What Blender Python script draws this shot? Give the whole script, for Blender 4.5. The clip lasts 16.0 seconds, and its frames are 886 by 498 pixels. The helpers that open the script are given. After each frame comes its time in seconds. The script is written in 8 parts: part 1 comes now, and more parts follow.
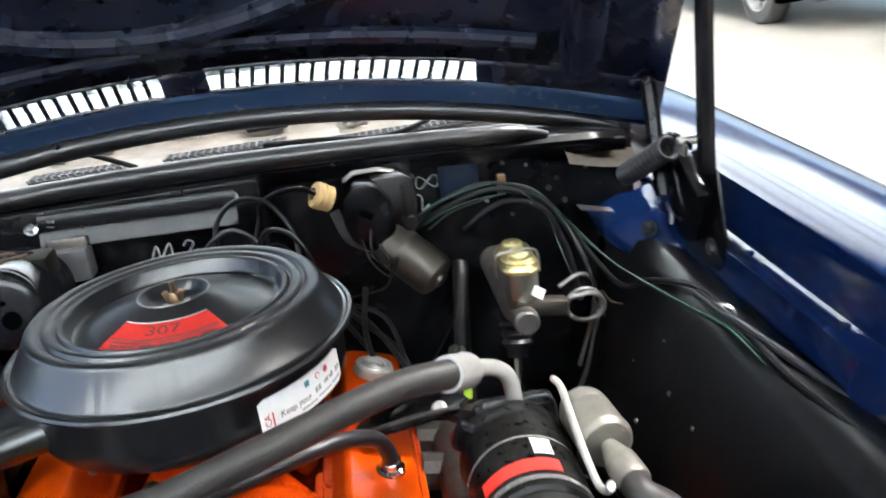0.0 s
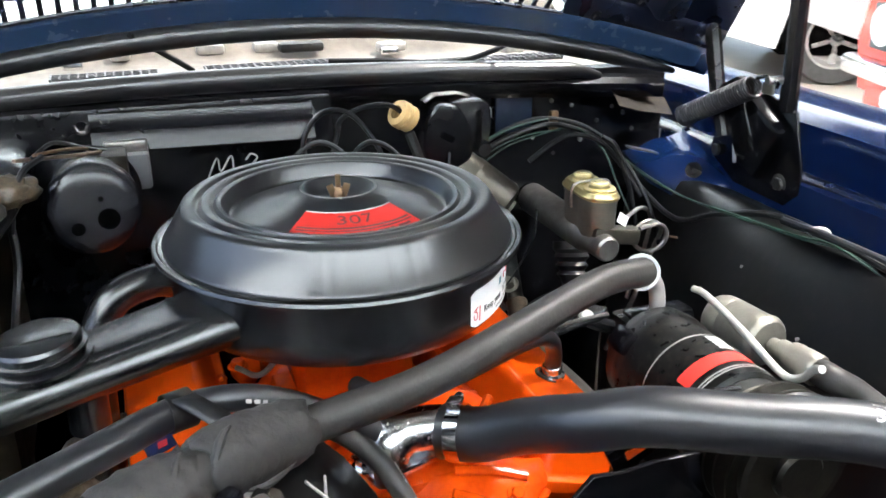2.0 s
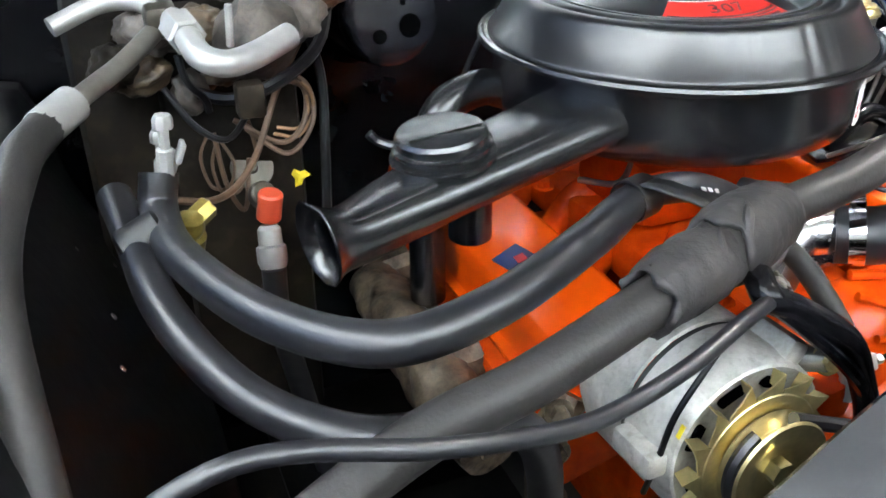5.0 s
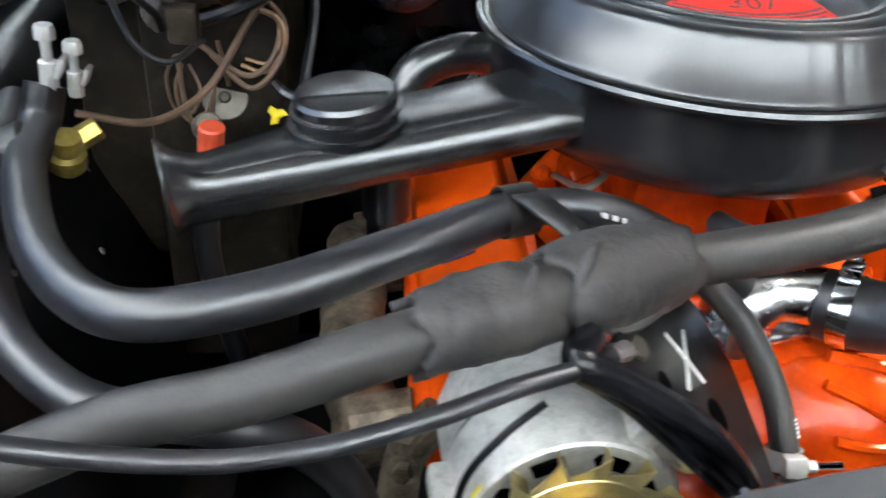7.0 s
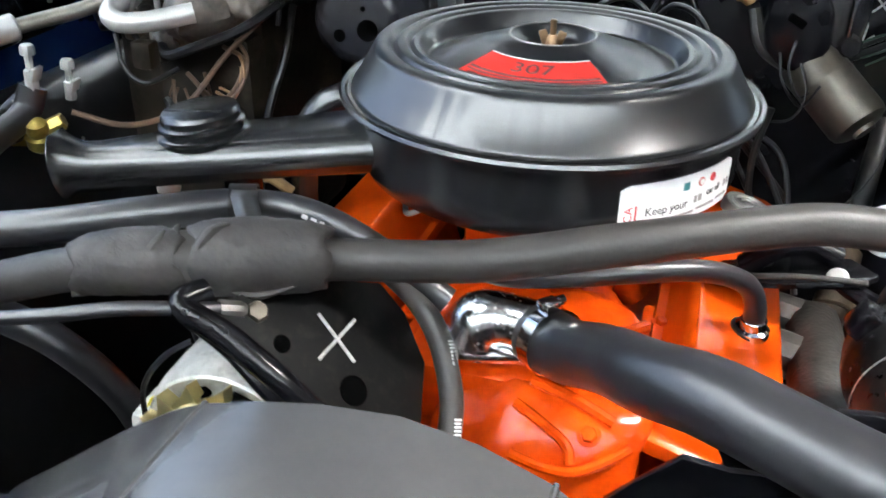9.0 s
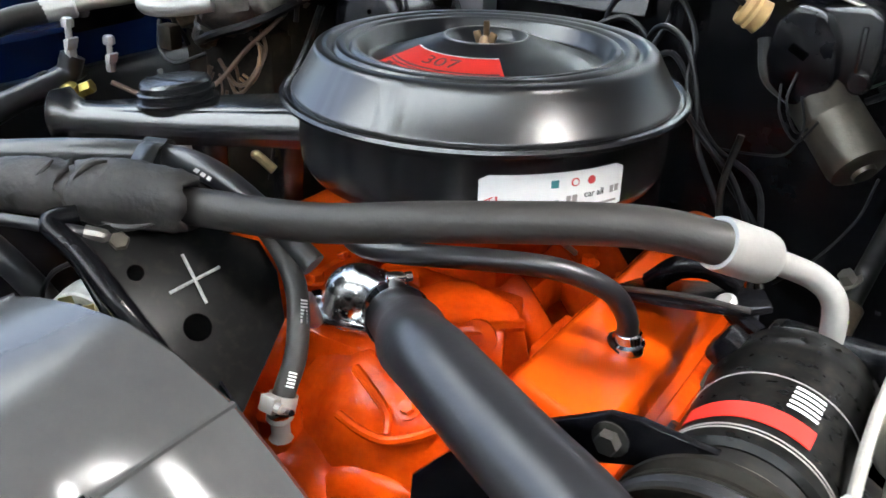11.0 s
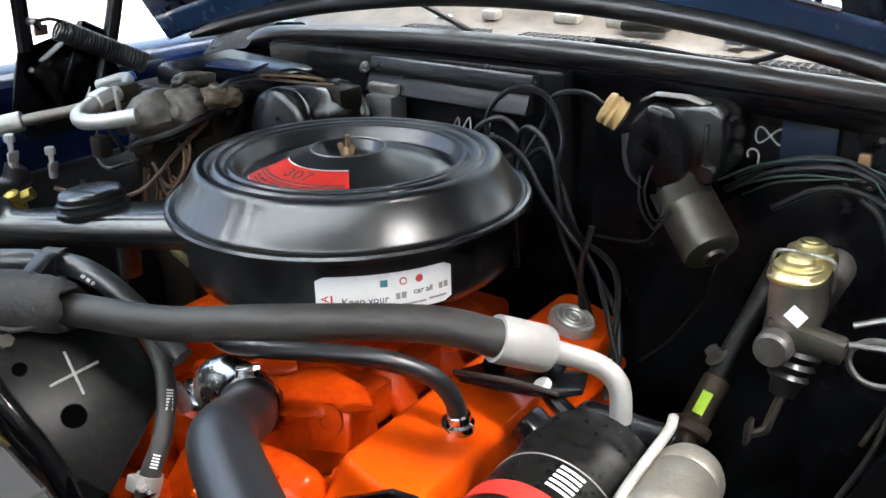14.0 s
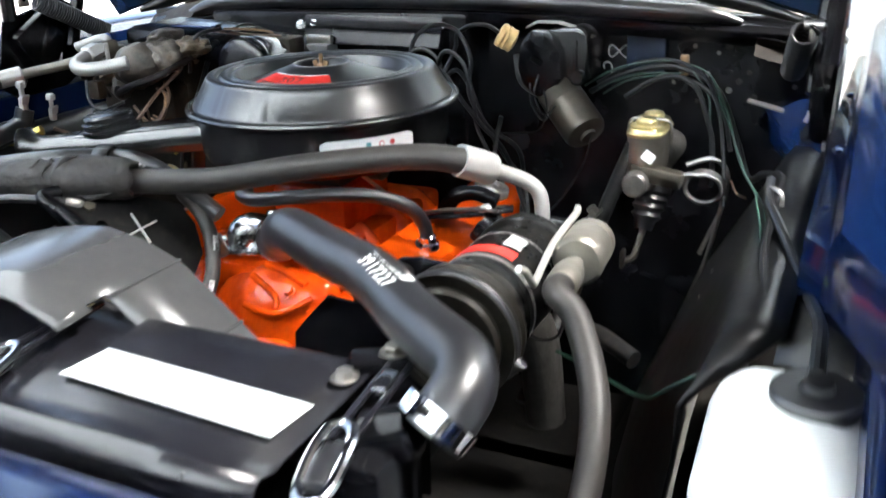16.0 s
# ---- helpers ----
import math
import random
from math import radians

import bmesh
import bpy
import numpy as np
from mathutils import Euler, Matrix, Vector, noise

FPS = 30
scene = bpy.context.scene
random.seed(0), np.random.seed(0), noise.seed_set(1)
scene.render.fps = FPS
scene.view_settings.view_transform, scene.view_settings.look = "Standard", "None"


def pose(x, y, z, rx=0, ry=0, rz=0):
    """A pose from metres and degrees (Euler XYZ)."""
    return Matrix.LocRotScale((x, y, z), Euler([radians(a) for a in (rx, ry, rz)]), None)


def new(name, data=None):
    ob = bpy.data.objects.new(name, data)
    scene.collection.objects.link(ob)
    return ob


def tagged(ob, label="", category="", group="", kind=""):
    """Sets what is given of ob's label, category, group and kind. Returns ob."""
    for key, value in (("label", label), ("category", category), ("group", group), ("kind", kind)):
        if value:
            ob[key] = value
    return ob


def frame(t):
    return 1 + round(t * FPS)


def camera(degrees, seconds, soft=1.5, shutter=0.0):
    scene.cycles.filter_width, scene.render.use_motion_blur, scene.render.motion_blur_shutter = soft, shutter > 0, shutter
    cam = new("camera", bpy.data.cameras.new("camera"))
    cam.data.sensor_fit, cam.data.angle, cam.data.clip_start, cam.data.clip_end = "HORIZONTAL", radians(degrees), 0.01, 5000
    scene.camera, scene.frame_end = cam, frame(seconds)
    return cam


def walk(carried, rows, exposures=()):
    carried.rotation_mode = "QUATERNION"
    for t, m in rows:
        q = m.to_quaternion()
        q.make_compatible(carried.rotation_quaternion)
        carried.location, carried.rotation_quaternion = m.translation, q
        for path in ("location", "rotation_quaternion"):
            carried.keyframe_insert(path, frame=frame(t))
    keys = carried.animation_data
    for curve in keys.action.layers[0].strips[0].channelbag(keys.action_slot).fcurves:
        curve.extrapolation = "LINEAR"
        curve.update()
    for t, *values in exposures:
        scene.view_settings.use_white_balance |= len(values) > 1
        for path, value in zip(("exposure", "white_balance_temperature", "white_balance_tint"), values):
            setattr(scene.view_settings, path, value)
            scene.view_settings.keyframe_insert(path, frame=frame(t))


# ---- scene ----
cam = camera(53.14, 16.0, 1.5, 0.4)
PATH = [
    (0.0, 0.2412, -0.9758, 1.3723, 69.06, 7.27, -7.18),
    (0.5, 0.1392, -1.0388, 1.3764, 67.66, 5.30, -13.77),
    (1.0, -0.0068, -0.9870, 1.3303, 68.68, 3.65, -15.59),
    (1.5, -0.1153, -0.9305, 1.3166, 68.54, 1.89, -15.76),
    (2.0, -0.2120, -0.9007, 1.2962, 68.23, -0.06, -20.30),
    (2.5, -0.3159, -0.9144, 1.2930, 67.24, -0.94, -24.79),
    (3.0, -0.4057, -0.8686, 1.2657, 65.50, -0.90, -27.02),
    (3.5, -0.4456, -0.7838, 1.2289, 63.97, 0.03, -26.83),
    (4.0, -0.4846, -0.7539, 1.2104, 64.02, 0.84, -26.92),
    (4.5, -0.5338, -0.7503, 1.1996, 62.25, 0.77, -26.49),
    (4.7, -0.5408, -0.7428, 1.1939, 61.92, 0.88, -24.00),
    (5.2, -0.5511, -0.7408, 1.1861, 60.95, 0.21, -21.25),
    (5.7, -0.5256, -0.7413, 1.1803, 60.07, -1.26, -16.68),
    (6.2, -0.4640, -0.7378, 1.1781, 59.21, -2.67, -11.35),
    (6.8, -0.3420, -0.7190, 1.1822, 58.07, -3.03, -5.50),
    (7.0, -0.2902, -0.7174, 1.1802, 57.53, -2.85, -4.03),
    (7.5, -0.1687, -0.6836, 1.1923, 56.61, -2.08, 0.30),
    (8.0, -0.0678, -0.6718, 1.2320, 58.05, -1.11, 6.81),
    (8.5, 0.0503, -0.7506, 1.2270, 62.27, -0.41, 13.63),
    (9.0, 0.1458, -0.8156, 1.2227, 61.26, -0.74, 17.46),
    (9.5, 0.2275, -0.8165, 1.2070, 61.07, -0.44, 21.98),
    (10.0, 0.2923, -0.7685, 1.1932, 62.11, -0.61, 26.15),
    (10.2, 0.3126, -0.7608, 1.1892, 63.04, -1.32, 27.43),
    (10.7, 0.3865, -0.7408, 1.1854, 63.95, -1.45, 31.36),
    (11.2, 0.4710, -0.7471, 1.1938, 64.10, -0.85, 34.84),
    (11.7, 0.5430, -0.7597, 1.2064, 63.90, 0.07, 37.15),
    (12.3, 0.5801, -0.7551, 1.2157, 63.74, 1.02, 37.37),
    (12.5, 0.5764, -0.7420, 1.2175, 63.33, 1.47, 36.69),
    (13.0, 0.5769, -0.7117, 1.2188, 63.90, 2.09, 34.78),
    (13.5, 0.5785, -0.6977, 1.2557, 66.74, 1.27, 33.59),
    (14.0, 0.6354, -0.6960, 1.2611, 67.83, 1.32, 35.73),
    (14.5, 0.6891, -0.7047, 1.2637, 68.55, 1.03, 37.28),
    (15.0, 0.7481, -0.7397, 1.2692, 68.77, 0.81, 37.68),
    (15.5, 0.7703, -0.8757, 1.2539, 68.88, 1.18, 32.84),
    (16.0, 0.7292, -1.0986, 1.2096, 68.80, 2.17, 25.47),
]
walk(cam, [(t, pose(x, y, z, rx, ry, rz)) for t, x, y, z, rx, ry, rz in PATH],
     [(0.0, 2.42), (2.5, 2.68), (4.7, 2.84), (8.0, 2.86), (10.2, 2.58), (12.3, 2.22), (14.5, 2.22), (15.5, 2.22), (16.0, 2.48)])

# ---- world and light ----
H = 0.95  # height of the air cleaner's rim above the garage floor

world = bpy.data.worlds.new("garage_world")
scene.world = world
world.use_nodes = True
sky = world.node_tree.nodes.new("ShaderNodeTexSky")
sky.sky_type = "NISHITA"
sky.sun_disc = False
sky.sun_elevation = radians(52)
sky.sun_rotation = radians(170)
sky.dust_density = 5.0
sky.ozone_density = 0.4
world.node_tree.links.new(sky.outputs["Color"], world.node_tree.nodes["Background"].inputs[0])
world.node_tree.nodes["Background"].inputs[1].default_value = 0.15
sun_data = bpy.data.lights.new("sun", "SUN")
sun_data.energy = 5.0
sun_data.angle = radians(0.5)
sun_data.color = (1.0, 0.96, 0.90)
sun = new("sun", sun_data)
sun.matrix_world = pose(3, -9, 12, 38, 0, 10)


# ---- materials ----
def mat(name, col, rough=0.5, metal=0.0, var=0.15, scale=30.0, bump=0.0, bscale=250.0, coat=0.0, col2=None, spot=0.0, spec=0.5, rvar=0.05):
    m = bpy.data.materials.new(name)
    m.use_nodes = True
    nt = m.node_tree
    b = nt.nodes["Principled BSDF"]
    b.inputs["Metallic"].default_value = metal
    b.inputs["Coat Weight"].default_value = coat
    b.inputs["Coat Roughness"].default_value = min(0.2, max(0.05, rough * 0.7))
    b.inputs["Specular IOR Level"].default_value = spec
    tc = nt.nodes.new("ShaderNodeTexCoord")
    n1 = nt.nodes.new("ShaderNodeTexNoise")
    n1.inputs["Scale"].default_value = scale
    n1.inputs["Detail"].default_value = 6
    n1.inputs["Roughness"].default_value = 0.65
    nt.links.new(tc.outputs["Object"], n1.inputs["Vector"])
    ramp = nt.nodes.new("ShaderNodeValToRGB")
    ramp.color_ramp.elements[0].position = 0.3
    ramp.color_ramp.elements[1].position = 0.7
    lo = [max(0.0, c * (1 - var)) for c in col]
    hi = [min(1.0, c * (1 + var)) for c in (col2 or col)]
    ramp.color_ramp.elements[0].color = (*lo, 1)
    ramp.color_ramp.elements[1].color = (*hi, 1)
    nt.links.new(n1.outputs["Fac"], ramp.inputs["Fac"])
    out = ramp.outputs["Color"]
    n2 = nt.nodes.new("ShaderNodeTexNoise")
    n2.inputs["Scale"].default_value = scale * 5.3
    n2.inputs["Detail"].default_value = 4
    nt.links.new(tc.outputs["Object"], n2.inputs["Vector"])
    if spot:
        r2 = nt.nodes.new("ShaderNodeValToRGB")
        r2.color_ramp.elements[0].position = 0.52
        r2.color_ramp.elements[1].position = 0.68
        r2.color_ramp.elements[0].color = (0, 0, 0, 1)
        r2.color_ramp.elements[1].color = (spot, spot, spot, 1)
        nt.links.new(n2.outputs["Fac"], r2.inputs["Fac"])
        mix = nt.nodes.new("ShaderNodeMix")
        mix.data_type = "RGBA"
        mix.inputs["B"].default_value = (0.16, 0.125, 0.085, 1)
        nt.links.new(r2.outputs["Color"], mix.inputs["Factor"])
        nt.links.new(out, mix.inputs["A"])
        out = mix.outputs["Result"]
    nt.links.new(out, b.inputs["Base Color"])
    mr = nt.nodes.new("ShaderNodeMapRange")
    mr.inputs["To Min"].default_value = max(0.02, rough - rvar)
    mr.inputs["To Max"].default_value = min(1.0, rough + rvar)
    nt.links.new(n2.outputs["Fac"], mr.inputs["Value"])
    nt.links.new(mr.outputs["Result"], b.inputs["Roughness"])
    if bump:
        n3 = nt.nodes.new("ShaderNodeTexNoise")
        n3.inputs["Scale"].default_value = bscale
        n3.inputs["Detail"].default_value = 3
        nt.links.new(tc.outputs["Object"], n3.inputs["Vector"])
        bp = nt.nodes.new("ShaderNodeBump")
        bp.inputs["Strength"].default_value = bump
        bp.inputs["Distance"].default_value = 0.002
        nt.links.new(n3.outputs["Fac"], bp.inputs["Height"])
        nt.links.new(bp.outputs["Normal"], b.inputs["Normal"])
    return m


SATIN = mat("satin_black_paint", (0.010, 0.010, 0.011), 0.25, 0, 0.2, 20, 0.0, 500, spec=0.8, rvar=0.01)
SATIN_LID = mat("satin_black_lid_paint", (0.010, 0.010, 0.011), 0.30, 0, 0.2, 25, 0.0, 600, spec=1.0, rvar=0.01)
SATIN_SN = mat("satin_black_snorkel_paint", (0.010, 0.010, 0.011), 0.26, 0, 0.2, 25, 0.0, 600, spec=1.0, rvar=0.01)
GLOSSBLK = mat("gloss_black_paint", (0.005, 0.005, 0.006), 0.20, 0, 0.3, 12, 0.26, 28, spec=0.22)
GLOSSMOTOR = mat("polished_black_enamel", (0.009, 0.009, 0.012), 0.24, 0, 0.3, 12, 0.12, 50, spec=0.4, coat=0.25, spot=0.03)
BRKTBLK = mat("worn_black_bracket_paint", (0.006, 0.006, 0.006), 0.36, 0, 0.4, 20, 0.12, 60, spec=0.16, spot=0.04)
CLUTCHST = mat("worn_dark_clutch_steel", (0.022, 0.019, 0.015), 0.36, 0.6, 0.4, 40, 0.1, 200, spot=0.05)
RUSTBROWN = mat("rust_brown_steel", (0.075, 0.052, 0.032), 0.5, 0.3, 0.4, 60, 0.3, 200, spot=0.2)
LEDGEBLK = mat("hand_painted_black", (0.006, 0.006, 0.008), 0.25, 0, 0.3, 12, 0.25, 30, spec=0.34)
WHEELBLK = mat("satin_black_undercoat", (0.0035, 0.0035, 0.004), 0.36, 0, 0.3, 12, 0.25, 45, spec=0.28, spot=0.02)
DARKBRASS = mat("tarnished_brass", (0.30, 0.23, 0.06), 0.35, 0.8, 0.4, 60)
TAPED = mat("crumpled_grey_tape", (0.026, 0.022, 0.019), 0.45, 0, 0.5, 30, 0.9, 60, col2=(0.090, 0.076, 0.064), spot=0.2)
TARRED = mat("tarry_brown_sealant", (0.020, 0.013, 0.008), 0.4, 0, 0.6, 35, 0.9, 60, col2=(0.075, 0.052, 0.030), spot=0.25)
ALUCAST = mat("pale_cast_aluminium", (0.40, 0.39, 0.35), 0.5, 0.45, 0.2, 30, 0.35, 120, col2=(0.56, 0.54, 0.50), spot=0.25)
RUSTPALE = mat("pale_rusty_casting", (0.035, 0.026, 0.018), 0.38, 0.45, 0.6, 45, 0.9, 60, col2=(0.17, 0.13, 0.09), spot=0.3, spec=0.3)
PLATED = mat("plated_casting", (0.66, 0.66, 0.66), 0.24, 1.0, 0.25, 40, 0.5, 70, rvar=0.10)
COMPBLK = mat("scuffed_black_paint", (0.005, 0.005, 0.005), 0.30, 0, 0.3, 20, 0.06, 60, spec=0.16, rvar=0.10, spot=0.05)
COPPER = mat("dull_copper_brass", (0.26, 0.16, 0.09), 0.4, 0.8, 0.2, 60)
# Blue-grey for the reflection on the evaporator lid.
LID_SHEEN = mat("painted_blue_sheen", (0.035, 0.055, 0.13), 0.25, 0, 0.3, 20, coat=0.3)
SPRINGB = mat("grey_black_spring", (0.03, 0.03, 0.032), 0.4, 0.2, 0.2, 40)
DUSTBLK = mat("dusty_black_paint", (0.007, 0.007, 0.007), 0.42, 0, 0.4, 16, 0.15, 120, spot=0.10)
GRIMY = mat("grimy_case", (0.005, 0.0038, 0.0028), 0.55, 0, 0.6, 10, 0.8, 40, col2=(0.014, 0.010, 0.0065), spot=0.08, spec=0.15)
RUBBER = mat("rubber_hose", (0.010, 0.010, 0.012), 0.36, 0, 0.25, 25, 0.06, 320, spec=0.78, spot=0.012)
RUBBER_G = mat("dusty_grey_hose", (0.030, 0.027, 0.025), 0.46, 0, 0.22, 30, 0.15, 300, spec=0.35)
FOAM = mat("foam_sleeve", (0.018, 0.016, 0.016), 0.62, 0, 0.35, 22, 0.9, 110, col2=(0.036, 0.032, 0.030), spot=0.05)
WIRE = mat("black_wire", (0.007, 0.007, 0.008), 0.38, 0, 0.3, 60, 0.1, 200, spec=0.3)
SEALRUB = mat("aged_seal_rubber", (0.008, 0.008, 0.009), 0.32, 0, 0.4, 18, 0.5, 30, spec=0.8, spot=0.04)
# Dark gloss plate; its slate blue is a reflection mixed into the colour.
PLATE_SHEEN = mat("sheen_blue_plate", (0.014, 0.022, 0.042), 0.22, 0, 0.25, 30, spec=0.5)
CLIPBEIGE = mat("beige_plastic", (0.62, 0.54, 0.44), 0.5, 0, 0.15, 30)
DECALBLUE = mat("dark_blue_sticker", (0.010, 0.022, 0.090), 0.35, 0, 0.2, 60)
WIREG = mat("green_wire", (0.010, 0.036, 0.024), 0.4, 0, 0.5)
WIREB = mat("brown_wire", (0.10, 0.06, 0.035), 0.5, 0, 0.4)
ORANGE = mat("engine_orange_paint", (0.41, 0.026, 0.002), 0.20, 0, 0.10, 16, 0.45, 45, col2=(0.69, 0.072, 0.002), spot=0.04, spec=0.28)
ORANGE_P = mat("engine_orange_pressed", (0.60, 0.057, 0.002), 0.22, 0, 0.05, 8, 0.15, 16, col2=(0.70, 0.076, 0.002), spot=0.02, spec=0.20)
BLUE = mat("dark_blue_body_paint", (0.0024, 0.0095, 0.042), 0.14, 0, 0.06, 6, coat=0.12, spec=0.34)
# Body blue made lighter: the edge's reflection is painted into the colour.
BLUE_EDGE_LIT = mat("blue_hood_edge_reflection", (0.022, 0.050, 0.110), 0.26, 0, 0.08, 8, coat=0.6)
STEEL = mat("dull_steel", (0.34, 0.32, 0.30), 0.36, 0.9, 0.2, 60, 0.15, 300)
ALU = mat("cast_aluminium", (0.27, 0.25, 0.215), 0.42, 0.75, 0.15, 40, 0.2, 350)
ALUCAP = mat("worn_zinc_cap", (0.52, 0.50, 0.46), 0.38, 0.6, 0.2, 60, 0.15, 200)
ALUBR = mat("bright_aluminium", (0.43, 0.42, 0.40), 0.42, 0.50, 0.1, 40, 0.1, 300)
CHROME = mat("chrome", (0.75, 0.75, 0.76), 0.12, 1.0, 0.1, 30, rvar=0.06)
GOLD = mat("yellow_zinc_plate", (0.72, 0.60, 0.30), 0.34, 0.9, 0.2, 40, rvar=0.1)
IRON = mat("cast_iron", (0.050, 0.047, 0.043), 0.45, 0.5, 0.3, 60, 0.4, 200)
REDP = mat("red_decal", (0.60, 0.028, 0.020), 0.4, 0, 0.06, 60)
WHITEP = mat("white_label", (0.82, 0.82, 0.81), 0.45, 0, 0.05, 30)
# Flat black that paints the shade of openings which are not cut out.
SHADE_BLK = mat("painted_shade_black", (0.0015, 0.0015, 0.0015), 0.9, 0, 0.1, spec=0.0)
INK = mat("black_ink", (0.05, 0.05, 0.05), 0.6, 0, 0.1)
DECALP = mat("decal_print", (0.14, 0.05, 0.05), 0.5, 0, 0.15)
INKGREY = mat("grey_print", (0.30, 0.28, 0.27), 0.5, 0, 0.1)
INKRED = mat("red_ink", (0.55, 0.05, 0.05), 0.6, 0, 0.1)
INKTEAL = mat("teal_ink", (0.05, 0.22, 0.24), 0.6, 0, 0.1)
PRINT = mat("white_print", (0.75, 0.75, 0.73), 0.6, 0, 0.2)
CHALK = mat("chalk_mark", (0.38, 0.37, 0.35), 0.9, 0, 0.4, 200)
TAN = mat("tan_plastic", (0.55, 0.36, 0.15), 0.5, 0, 0.2, 40)
PLASTIC_W = mat("milky_plastic", (0.78, 0.79, 0.78), 0.42, 0, 0.06, 8)
SHROUD = mat("grey_black_shroud_paint", (0.046, 0.046, 0.047), 0.22, 0, 0.15, 14, 0.03, 220, spec=0.6, spot=0.02, rvar=0.02)
YELLOW = mat("yellow_paint_mark", (0.75, 0.60, 0.02), 0.5, 0, 0.1)
LIME = mat("lime_tape", (0.50, 0.75, 0.03), 0.5, 0, 0.1)
REDPLAS = mat("red_plastic_cap", (0.55, 0.07, 0.03), 0.4, 0, 0.15)
BLUEPLAS = mat("blue_plastic_cap", (0.04, 0.10, 0.45), 0.4, 0, 0.1)
# The beige is bright reflection on the cowl, put into the base colour.
BEIGE_REFL = mat("beige_reflection_tone", (0.19, 0.165, 0.142), 0.45, 0.0, 0.4, 14, 0.1, 90, spot=0.15, spec=0.3)
CONCRETE = mat("polished_beige_floor", (0.42, 0.37, 0.31), 0.35, 0, 0.18, 1.2, 0.05, 40)
PAVING = mat("pale_paving", (0.52, 0.50, 0.47), 0.8, 0, 0.15, 1.2, 0.1, 30)
WALLP = mat("grey_wall_paint", (0.24, 0.24, 0.24), 0.7, 0, 0.1, 2)
CEILP = mat("dark_ceiling_paint", (0.10, 0.10, 0.10), 0.8, 0, 0.2, 2)
LAMPW = mat("white_lamp_housing", (0.75, 0.75, 0.75), 0.5, 0, 0.05)
DULL = mat("dull_brown_steel", (0.085, 0.075, 0.060), 0.42, 0.7, 0.2, 60, 0.15, 300)
CARWHITE = mat("white_car_paint", (0.80, 0.80, 0.79), 0.2, 0, 0.03, 3, coat=0.5)
CARRED = mat("red_car_paint", (0.62, 0.05, 0.03), 0.2, 0, 0.05, 3, coat=0.5)
TYRE = mat("tyre_rubber", (0.05, 0.05, 0.048), 0.7, 0, 0.2, 30, 0.2, 100)
GREYTRIM = mat("grey_trim", (0.11, 0.11, 0.115), 0.45, 0, 0.1)


FIBRE = bpy.data.materials.new("translucent_skylight_panel")
FIBRE.use_nodes = True
_nt = FIBRE.node_tree
_nt.nodes.remove(_nt.nodes["Principled BSDF"])
_tr = _nt.nodes.new("ShaderNodeBsdfTranslucent")
_tr.inputs["Color"].default_value = (0.86, 0.92, 0.95, 1)
_nt.links.new(_tr.outputs["BSDF"], _nt.nodes["Material Output"].inputs["Surface"])


def glow(name, col, strength):
    m = bpy.data.materials.new(name)
    m.use_nodes = True
    b = m.node_tree.nodes["Principled BSDF"]
    b.inputs["Base Color"].default_value = (0.8, 0.8, 0.8, 1)
    b.inputs["Emission Color"].default_value = (*col, 1)
    b.inputs["Emission Strength"].default_value = strength
    return m


GLASS = bpy.data.materials.new("windscreen_glass")
GLASS.use_nodes = True
_g = GLASS.node_tree.nodes["Principled BSDF"]
_g.inputs["Base Color"].default_value = (0.75, 0.85, 0.84, 1)
_g.inputs["Roughness"].default_value = 0.03
_g.inputs["Transmission Weight"].default_value = 1.0
_g.inputs["IOR"].default_value = 1.45


# ---- builders ----
def P(x, y, z):
    """A place in the bay: x to the car's left side, y to the firewall, z from the air cleaner's rim."""
    return Vector((x, y, z + H))


def root_of(ob):
    while ob.parent:
        ob = ob.parent
    return ob


def to_mesh(name, bm, material, smooth=True, angle=35.0):
    bmesh.ops.recalc_face_normals(bm, faces=bm.faces[:])
    if smooth:
        lim = radians(angle)
        for f in bm.faces:
            f.smooth = True
        for e in bm.edges:
            if len(e.link_faces) == 2 and e.calc_face_angle(0.0) > lim:
                e.smooth = False
    me = bpy.data.meshes.new(name)
    bm.to_mesh(me)
    bm.free()
    me.materials.append(material)
    return me


def thing(name, at, label, category, group="", kind=""):
    ob = new(name)
    ob.empty_display_size = 0.02
    ob.location = at
    return tagged(ob, label, category, group, kind)


def part(name, bm, material, parent, label="", smooth=True, angle=35.0):
    at = root_of(parent).location
    bmesh.ops.translate(bm, verts=bm.verts[:], vec=-at)
    ob = new(name, to_mesh(name, bm, material, smooth, angle))
    ob.parent = parent
    if label:
        tagged(ob, label)
    return ob


def solo(name, bm, material, at, label, category, group="", kind="", smooth=True, angle=35.0):
    bmesh.ops.translate(bm, verts=bm.verts[:], vec=-Vector(at))
    ob = new(name, to_mesh(name, bm, material, smooth, angle))
    ob.location = at
    return tagged(ob, label, category, group, kind)


def axis_matrix(at, direction, up=(0, 0, 1)):
    """z along direction."""
    d = Vector(direction).normalized()
    u = Vector(up)
    if abs(d.dot(u)) > 0.98:
        u = Vector((0, 1, 0))
    x = u.cross(d).normalized()
    y = d.cross(x)
    m = Matrix((x, y, d)).transposed().to_4x4()
    m.translation = Vector(at)
    return m


